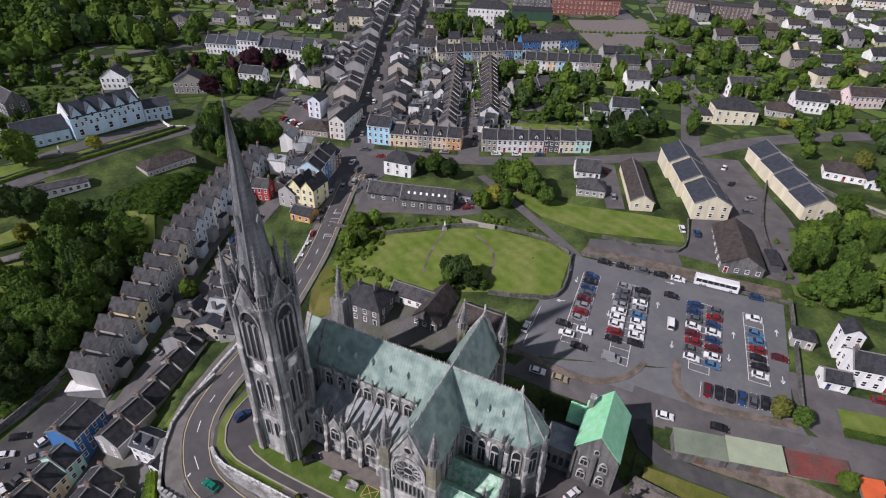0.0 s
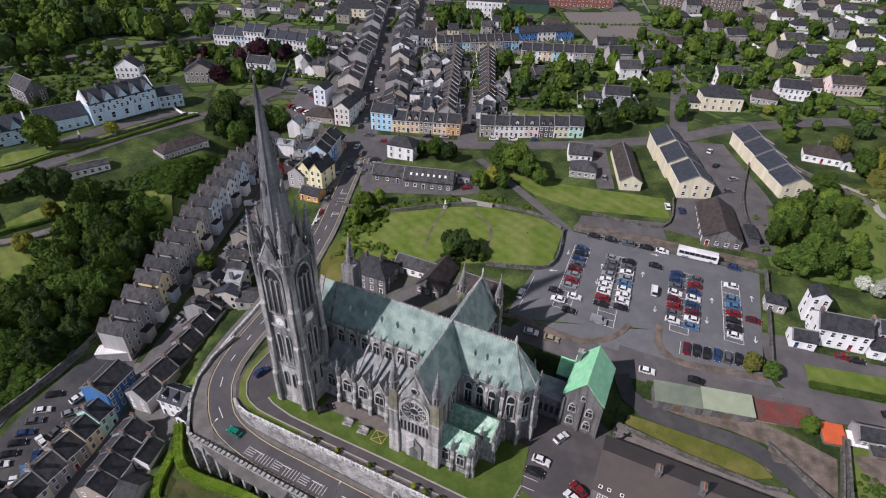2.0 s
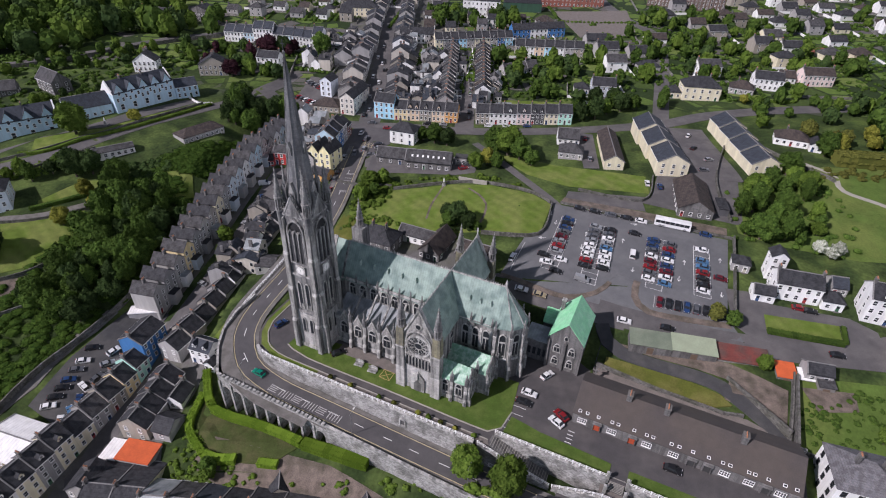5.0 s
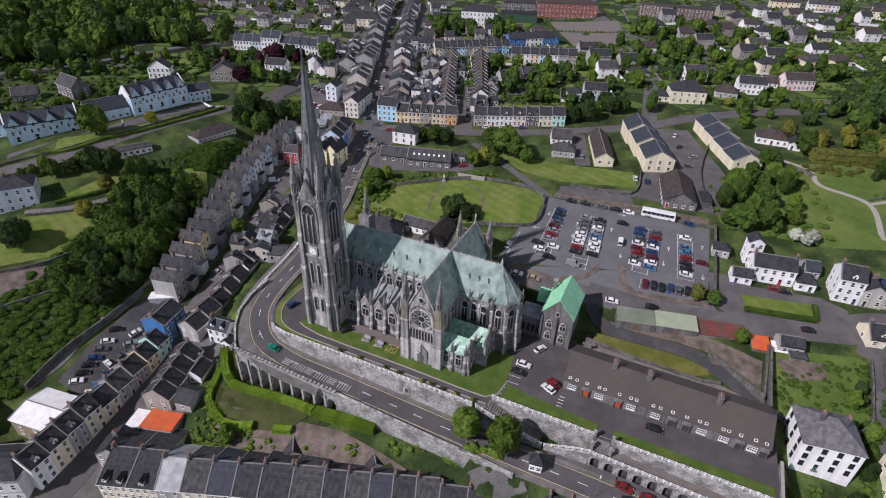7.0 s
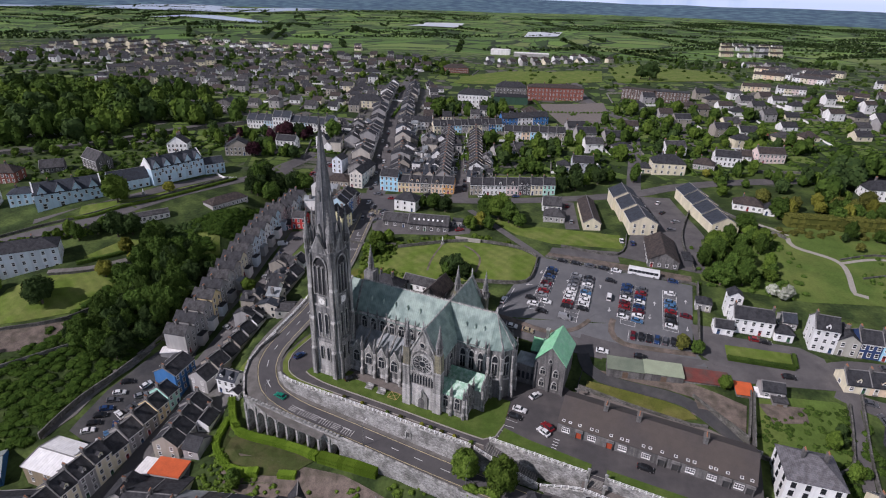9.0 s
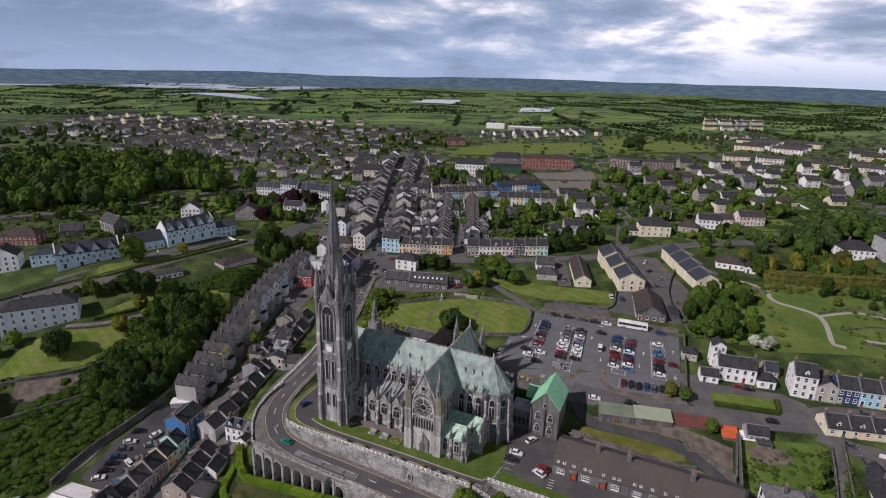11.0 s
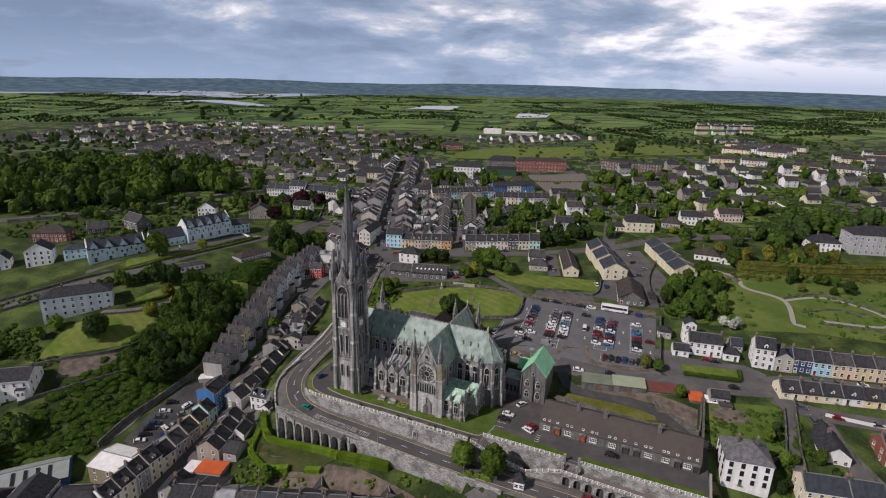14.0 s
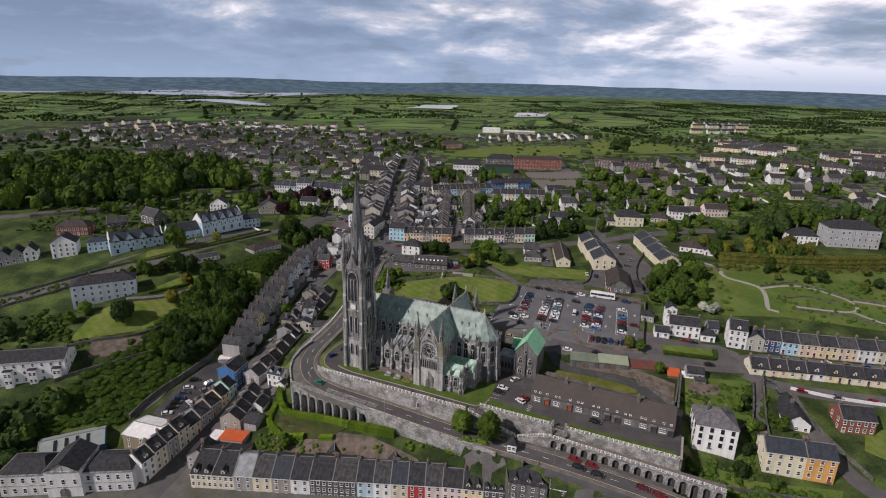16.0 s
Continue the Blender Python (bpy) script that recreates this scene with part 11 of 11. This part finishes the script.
# ---- cars ----
def car_body_mesh(mat, L=4.3, W=1.75, H=1.45, van=False):
    """Body lofted along its length from a side profile, narrower at the roof, with wheel arches."""
    s = Shape()
    if van:
        low, roofline = [(-L / 2, 0.5), (-L / 2 + 0.05, 0.95), (L / 2 - 0.9, 1.05), (L / 2 - 0.1, 0.85), (L / 2, 0.5)], [(-L / 2 + 0.05, 0.95), (-L / 2 + 0.12, H), (L / 2 - 1.6, H), (L / 2 - 0.9, 1.05)]
    else:
        low, roofline = [(-L / 2, 0.45), (-L / 2 + 0.06, 0.88), (-L / 2 + 0.5, 0.94), (L / 2 - 1.25, 0.92), (L / 2 - 0.2, 0.74), (L / 2, 0.48)], [(-L / 2 + 0.35, 0.93), (-L / 2 + 0.95, H - 0.04), (-0.1, H), (0.35, H - 0.05), (L / 2 - 1.2, 0.92)]
    hw = W / 2
    for sy in (-1, 1):
        pts = [(x, sy * hw * (0.93 if z > 0.8 else 1.0), z) for x, z in low]
        base = [(-L / 2 + 0.1, sy * hw * 0.96, 0.24), (L / 2 - 0.1, sy * hw * 0.96, 0.24)]
        s.face(pts + [base[1], base[0]] if sy < 0 else (pts + [base[1], base[0]])[::-1], mat)
    for (x0, z0), (x1, z1) in zip(low, low[1:]):
        a, b = hw * (0.93 if z0 > 0.8 else 1.0), hw * (0.93 if z1 > 0.8 else 1.0)
        s.face([(x0, -a, z0), (x0, a, z0), (x1, b, z1), (x1, -b, z1)], mat)
    s.face([(-L / 2, -hw, 0.45), (-L / 2 + 0.1, -hw * 0.96, 0.24), (-L / 2 + 0.1, hw * 0.96, 0.24), (-L / 2, hw, 0.45)], mat)
    s.face([(L / 2, -hw, 0.48), (L / 2, hw, 0.48), (L / 2 - 0.1, hw * 0.96, 0.24), (L / 2 - 0.1, -hw * 0.96, 0.24)], mat)
    t = hw * 0.74
    n = len(roofline)
    for k in range(1, n - 2):
        (x0, z0), (x1, z1) = roofline[k], roofline[k + 1]
        s.face([(x0, -t, z0), (x0, t, z0), (x1, t, z1), (x1, -t, z1)], mat)
    # pillars
    g = hw * 0.93
    for sy in (-1, 1):
        for (xa, za), (xb, zb), wd in ((roofline[0], roofline[1], 0.12), (roofline[-1], roofline[-2], -0.10)):
            s.face([(xa, sy * (g + 0.005), za), (xa + wd, sy * (g + 0.005), za), (xb + wd, sy * (t + 0.005), zb), (xb, sy * (t + 0.005), zb)], mat)
        xm = 0.0 if not van else 0.4
        s.face([(xm - 0.06, sy * (g + 0.006), 0.93), (xm + 0.06, sy * (g + 0.006), 0.93), (xm + 0.06, sy * (t + 0.006), H - 0.03), (xm - 0.06, sy * (t + 0.006), H - 0.03)], mat)
    return s.mesh("body"), roofline, g, t


def car_glass_mesh(roofline, g, t, van, mat):
    s = Shape()
    top = roofline[1:-1]
    for sy in (-1, 1):
        ring = [(roofline[0][0], sy * g, roofline[0][1])] + [(x, sy * t, z) for x, z in top] + [(roofline[-1][0], sy * g, roofline[-1][1])]
        s.face(ring if sy < 0 else ring[::-1], mat if van else GLASS)
    (x0, z0), (x1, z1) = roofline[0], roofline[1]
    s.face([(x0, -g, z0), (x0, g, z0), (x1, t, z1), (x1, -t, z1)], GLASS)
    (x0, z0), (x1, z1) = roofline[-2], roofline[-1]
    s.face([(x0, -t, z0), (x0, t, z0), (x1, g, z1), (x1, -g, z1)], GLASS)
    return s.mesh("glazing", False)


def wheel_mesh():
    s = Shape()
    n = 14
    ring = [(0.31 * math.cos(2 * math.pi * k / n), 0.31 * math.sin(2 * math.pi * k / n)) for k in range(n)]
    s.prism([(x, -0.1, z) for x, z in ring], RUBBER, (0, 0.2, 0))
    for y in (-0.105, 0.105):
        s.face([(x * 0.62, y, z * 0.62) for x, z in ring], CHROME)
    return s.mesh("wheel", False)


def lamp_mesh(mat):
    s = Shape()
    s.box(-0.05, -0.16, -0.07, 0.05, 0.16, 0.07, mat)
    return s.mesh("lamp", False)


HEADLAMP = surface("headlamp_lens", (0.65, 0.66, 0.68), 0.15, 2.0, 0.1)
TAILLAMP = surface("tail_lamp_lens", (0.35, 0.02, 0.02), 0.25, 2.0, 0.1)


def car_paint(name, c, metal=0.2):
    return surface("paint_" + name, c, 0.28, 0.6, 0.06, metal=metal)


CAR_COLOURS = {"white": car_paint("white", (0.72, 0.72, 0.71), 0.0), "silver": car_paint("silver", (0.42, 0.43, 0.44), 0.5), "grey": car_paint("grey", (0.14, 0.145, 0.155), 0.4), "black": car_paint("black", (0.018, 0.018, 0.02)),
               "red": car_paint("red", (0.25, 0.016, 0.02)), "blue": car_paint("blue", (0.022, 0.055, 0.15)), "light blue": car_paint("light_blue", (0.08, 0.19, 0.34)), "green": car_paint("green", (0.0, 0.22, 0.14)), "gold": car_paint("gold", (0.38, 0.32, 0.20), 0.3), "yellow": car_paint("yellow", (0.62, 0.42, 0.02), 0.0), "maroon": car_paint("maroon", (0.13, 0.012, 0.02))}
CAR_RNG = random.Random(3)
CAR_LIST = ["white", "white", "silver", "grey", "grey", "black", "black", "blue", "red", "silver", "silver", "grey"]
CAR_MODELS = {}


def car(x, y, yaw, colour=None, van=False, z=None, where="parked on asphalt", group=""):
    colour = colour or CAR_RNG.choice(CAR_LIST)
    key = (colour, van)
    zz = (far_ground(x, y) + 0.17) if z is None else z
    a = radians(yaw)
    dx = far_ground(x + 1.5 * math.cos(a), y + 1.5 * math.sin(a)) - far_ground(x - 1.5 * math.cos(a), y - 1.5 * math.sin(a)) if z is None else 0
    dy = far_ground(x - 0.8 * math.sin(a), y + 0.8 * math.cos(a)) - far_ground(x + 0.8 * math.sin(a), y - 0.8 * math.cos(a)) if z is None else 0
    m = Matrix.Translation((x, y, zz)) @ Matrix.Rotation(a, 4, 'Z') @ Matrix.Rotation(-math.atan2(dx, 3.0), 4, 'Y') @ Matrix.Rotation(math.atan2(dy, 1.6), 4, 'X')
    if key in CAR_MODELS:
        ob = copy_thing(CAR_MODELS[key], m)
        return tagged(ob, f"{colour} {'van' if van else 'car'} {where}", "", group)
    L, W, H = (4.9, 1.9, 2.0) if van else (4.35, 1.78, 1.48)
    mat = CAR_COLOURS[colour]
    ob = thing("van" if van else "car", f"{colour} {'van' if van else 'car'} {where}", "van" if van else "car", m, group)
    bmesh_, roofline, g, t = car_body_mesh(mat, L, W, H, van)
    body = part("body", bmesh_, ob)
    part("glazing", car_glass_mesh(roofline, g, t, van, mat), ob, label="dark window glass")
    for sx in (-1, 1):
        for sy in (-1, 1):
            part("wheel", shared("wheel", wheel_mesh), ob, pose(sx * L * 0.31, sy * W * 0.44, 0.31))
    for sy in (-1, 1):
        part("headlight", shared("headlight", lambda: lamp_mesh(HEADLAMP)), ob, pose(L / 2 - 0.06, sy * W * 0.36, 0.62))
        part("tail_light", shared("tail_light", lambda: lamp_mesh(TAILLAMP)), ob, pose(-L / 2 + 0.03, sy * W * 0.38, 0.72))
    CAR_MODELS[key] = ob
    return ob


def car_row(x0, y0, x1, y1, n, yaw, colours=None, skip=(), group="cars in the car park"):
    for k in range(n):
        if k in skip:
            continue
        f = k / max(1, n - 1)
        car(x0 + (x1 - x0) * f, y0 + (y1 - y0) * f, yaw + CAR_RNG.uniform(-2, 2) + CAR_RNG.choice((0, 180)), colours[k % len(colours)] if colours else None, group=group)


BAY = -17          # the way the parking bays run
car_row(78.2, 57.6, 72.4, 39.8, 8, BAY, ["blue", "black", "blue", "grey", "maroon", "silver", "red", "silver"])
car_row(68.0, 37.2, 68.5, 33.6, 2, BAY, ["black", "white"])
car_row(73.6, 35.2, 73.6, 35.2, 1, BAY, ["white"])
car_row(71.5, 29.4, 71.5, 29.4, 1, BAY, ["black"])
car_row(87.7, 54.0, 81.2, 33.0, 9, BAY, ["silver", "grey", "grey", "silver", "white", "white", "white", "red", "black"])
car_row(92.6, 52.6, 87.2, 32.0, 9, BAY, ["black", "grey", "white", "silver", "light blue", "white", "white", "white", "black"])
car(79.8, 26.4, BAY, "silver", True, group="cars in the car park")
car_row(107.2, 48.4, 101.6, 28.6, 8, BAY, ["blue", "blue", "grey", "white", "maroon", "red", "grey", "white"])
car_row(112.4, 46.6, 106.4, 26.6, 8, BAY, ["grey", "red", "blue", "white", "blue", "maroon", "white", "light blue"])
car_row(123.0, 44.6, 118.2, 24.4, 8, BAY, ["white", "grey", "light blue", "light blue", "red", "black", "black", "white"], skip=(1,))
car(125.4, 30.8, BAY, "maroon", group="cars in the car park")
car_row(103.4, 18.9, 122.2, 15.2, 8, BAY + 90, ["maroon", "black", "black", "blue", "grey", "black", "blue", "black"])
car_row(83.0, 64.6, 99.6, 60.4, 4, BAY, ["black", "black", "grey", "black"])
car(104.8, 58.9, BAY, "white", group="cars in the car park")
car(101.2, 51.5, BAY, "black", group="cars in the car park")
car(126.6, 53.2, BAY, "blue", group="cars in the car park")
car(98.6, 40.2, 75, "white", True, group="cars in the car park")
car(57.4, 35.2, 70, "white", group="cars in the car park")
car(60.2, 21.2, -14, "white", group="cars on the lane")
car(66.0, 19.6, -14, "gold", group="cars on the lane")
car(91.5, 11.3, -14, "white", group="cars on the lane")
car(104, 9.0, -16, "black", group="cars on the lane")


def bus():
    ob = thing("coach", "long white touring coach with dark windows, parked", "coach", pose(115.6, 57.0, far_ground(115.6, 57.0) + 0.16, 0, 0, BAY))
    wm = CAR_COLOURS["white"]
    s = Shape()
    s.hull([(-6.3, -1.25, 0.35), (6.3, -1.25, 0.35), (6.3, 1.25, 0.35), (-6.3, 1.25, 0.35)], [(-6.3, -1.25, 2.9), (6.2, -1.25, 2.9), (6.2, 1.25, 2.9), (-6.3, 1.25, 2.9)], wm, False, True)
    s.hull([(-6.3, -1.25, 2.9), (6.2, -1.25, 2.9), (6.2, 1.25, 2.9), (-6.3, 1.25, 2.9)], [(-6.2, -1.05, 3.3), (6.0, -1.05, 3.3), (6.0, 1.05, 3.3), (-6.2, 1.05, 3.3)], wm)
    body = part("body", s, ob)
    for sy in (-1, 1):
        for k in range(7):
            g = Shape()
            x = -5.9 + k * 1.66
            g.box(x, sy * 1.26 - 0.02, 1.55, x + 1.56, sy * 1.26 + 0.02, 2.65, GLASS)
            part("window", g, body)
    g = Shape()
    g.box(6.22, -1.15, 1.2, 6.32, 1.15, 2.75, GLASS)
    part("windscreen", g, body)
    r = Shape()
    r.box(-3.5, -0.7, 3.3, -0.8, 0.7, 3.48, FRAME_WHITE)
    part("roof_unit", r, body)
    for x in (-4.2, -3.1, 4.3):
        for sy in (-1, 1):
            part("wheel", shared("wheel", wheel_mesh), ob, pose(x, sy * 1.12, 0.45) @ Matrix.Scale(1.5, 4))


bus()


# bay lines, arrows and kerbed bed of the car park
def bay_lines():
    t = thing("bay_lines", "white painted parking bays and arrows", "road marking", kind="structure")

    def stroke(x0, y0, x1, y1, w=0.14):
        d = Vector((x1 - x0, y1 - y0)).normalized()
        nx, ny = -d.y * w / 2, d.x * w / 2
        n = max(1, int(math.hypot(x1 - x0, y1 - y0) / 2.0))
        s = Shape()
        for k in range(n):
            a = (x0 + (x1 - x0) * k / n, y0 + (y1 - y0) * k / n)
            b = (x0 + (x1 - x0) * (k + 1) / n, y0 + (y1 - y0) * (k + 1) / n)
            s.face([(p[0], p[1], far_ground(p[0], p[1]) + 0.20) for p in ((a[0] - nx, a[1] - ny), (b[0] - nx, b[1] - ny), (b[0] + nx, b[1] + ny), (a[0] + nx, a[1] + ny))], LINE_WHITE)
        part("line", s, t)

    bx, by = math.cos(radians(BAY)), math.sin(radians(BAY))
    for x0, y0, x1, y1, n in ((78.6, 59, 69.2, 30.5, 12), (90.4, 55.3, 81.4, 25.0, 12), (109.9, 49.6, 102.6, 24.4, 11), (123.4, 46.4, 117.6, 22.4, 10)):
        stroke(x0 - 2.6 * bx, y0 - 2.6 * by, x1 - 2.6 * bx, y1 - 2.6 * by)
        stroke(x0 + 2.6 * bx, y0 + 2.6 * by, x1 + 2.6 * bx, y1 + 2.6 * by)
        for k in range(n + 1):
            f = k / n
            cx, cy = x0 + (x1 - x0) * f, y0 + (y1 - y0) * f
            stroke(cx - 2.6 * bx, cy - 2.6 * by, cx + 2.6 * bx, cy + 2.6 * by, 0.11)
    for k in range(9):
        f = k / 8
        cx, cy = 102.0 + 21.6 * f, 19.4 - 4.3 * f
        stroke(cx + by * 2.3, cy - bx * 2.3, cx - by * 2.3, cy + bx * 2.3, 0.11)
    stroke(81, 66.5, 131, 53.2, 0.12)
    stroke(56.5, 29.5, 61.8, 43.5)
    for x, y, a in ((73.5, 56, 255), (72, 61, 255), (83.8, 50, 75), (81.5, 43, 255), (97.5, 33, 255), (96.5, 47.5, 75), (115.6, 38, 75), (112, 30, 255), (128, 40, 75), (124, 24, 255), (68, 46.5, 180), (102, 57.5, -17)):
        c, d = math.cos(radians(a)), math.sin(radians(a))
        stroke(x - c * 1.2, y - d * 1.2, x + c * 0.8, y + d * 0.8, 0.2)
        stroke(x + c * 1.3, y + d * 1.3, x + c * 0.3 - d * 0.5, y + d * 0.3 + c * 0.5, 0.2)
        stroke(x + c * 1.3, y + d * 1.3, x + c * 0.3 + d * 0.5, y + d * 0.3 - c * 0.5, 0.2)


bay_lines()

# forecourt cars
FC = "cars on the cathedral forecourt"
for u, v, a, c in ((63.8, 5.4, 0, "white"), (63.4, 1.8, 0, "black"), (66.4, 13.8, 62, "white"), (73.6, 2.0, 150, "red"), (73.0, -0.6, 155, "white"), (-13.8, -2.8, 75, "blue"), (-12.0, 4.8, 48, "black"), (9.2, -5.2, 52, "black"), (101.8, -1.6, 0, "black")):
    x, y = site(u, v)
    car(x, y, a - 20.3, c, z=-0.22, where="standing on the forecourt", group=FC)
x, y = site(-9, -19.2)
car(x, y, 155, "green", z=-3.9, where="on the hill road")
# cars along the streets
ST = "cars parked along the streets"
for k in range(12):
    if k not in (3, 7):
        car(36.6 - k * 0.17, 150 + k * 6.9, 91 + CAR_RNG.uniform(-2, 2), where="parked in the side street", group=ST)
    if k not in (2, 5, 9):
        car(31.0 - k * 0.17, 153 + k * 6.9, 91 + CAR_RNG.uniform(-2, 2), where="parked in the side street", group=ST)
for x, y, a in ((-17.8, 66, 88), (-17.7, 72, 88), (-17.6, 77.5, 90), (-17.5, 86, 90), (-17.5, 92, 90), (-17.5, 104, 90), (-10.2, 112, 92), (-13.8, 108, 272), (-17.8, 150, 92), (-18.5, 170, 92), (-21.5, 195, 92), (-14, 178, 92), (-16.5, 205, 92), (-23, 240, 92), (-3, 112, 10), (-4, 116, 8), (-6, 107, 0), (37, 95, 20), (38.5, 98, 20),
                (-46.5, 74, 100), (-46, 66, 160), (-47.5, 59, 160), (-49, 50, 150), (-50, 44, 150), (-51.5, 36, 150), (-53, 29, 150), (-42, 88, 0), (141.5, 134, 60), (140, 120, 50), (143, 108, 20), (138, 98, 5), (112.5, 86, 85), (117, 84, 85), (92, 106, 85), (92.5, 128, 85),
                (149, 18.6, -10), (146, 19.6, -12), (184, 8.2, -8), (192, 7.6, -8), (201, 7, -5), (209, 6.4, -5), (217, 6, -5), (226, 5.5, -5), (171, -6.4, -14), (182, -10.4, -10), (195, -12.6, -8), (208, -13.8, -6), (150, 2.2, -5), (172, -12, 100), (200, -56, -10)):
    car(x, y, a, group=ST)
for x, y, a in ((-16.2, 156, 92), (-20.2, 163, 92), (-17, 188, 94), (-21.6, 182, 94), (-19.4, 214, 94), (-23.6, 222, 94), (-12, 140.5, 178), (-3, 134.5, 0), (8, 134, 0), (16, 141.6, 180), (24, 141.2, 180), (47, 141.2, 2), (56, 141.6, 2), (66, 142.2, 4), (-11, 122, 80), (-14.6, 128, 84)):
    car(x, y, a, group=ST)
for k in range(7):
    car(-55.5 + k * 2.6, 181 - k * 1.6 + (0 if k < 4 else -14), 60, group="cars behind the shops")
    car(-57 + k * 2.4, 165 - k * 1.2, 60, group="cars behind the shops")
for k, (c, y) in enumerate((("black", 0.0), ("white", -5.1), ("grey", -8.5), ("blue", -12.2), ("black", -15.2), ("black", -18.4), ("white", -21.4))):
    car(-78.4 - k * 0.2, y, 22, c, group="cars in the west yard")
for x, y, c, a in ((-72.0, 0.4, "white", 60), (-71.5, -4.2, "silver", 40), (-71.9, -9.7, "grey", 70), (-73.7, -13.5, "white", 150), (-72.7, -17.9, "blue", 110), (-73.0, -21.8, "light blue", 130), (-74.2, -25.2, "white", 110), (-69.0, -8.0, "black", 70)):
    car(x, y, a, c, group="cars in the west yard")
car(-79, -38, 10, "white", True, where="parked beside the warehouse")
car(-77, -35, 30, "white", True, where="parked beside the warehouse")
car(-48, 84, 5, "white", True, where="parked in the west street")
for u, v, c in ((98, -17.8, "red"), (104, -18.2, "red"), (100, -21.2, "black"), (106.5, -22, "black"), (121, -21.6, "maroon"), (126, -22.4, "red")):
    x, y = site(u, v)
    k = int(((ROAD_XYZ[:, 0] - x) ** 2 + (ROAD_XYZ[:, 1] - y) ** 2).argmin())
    car(x, y, -24, c, z=float(ROAD_XYZ[k, 2]) + 0.02, where="parked on the hill road", group=ST)
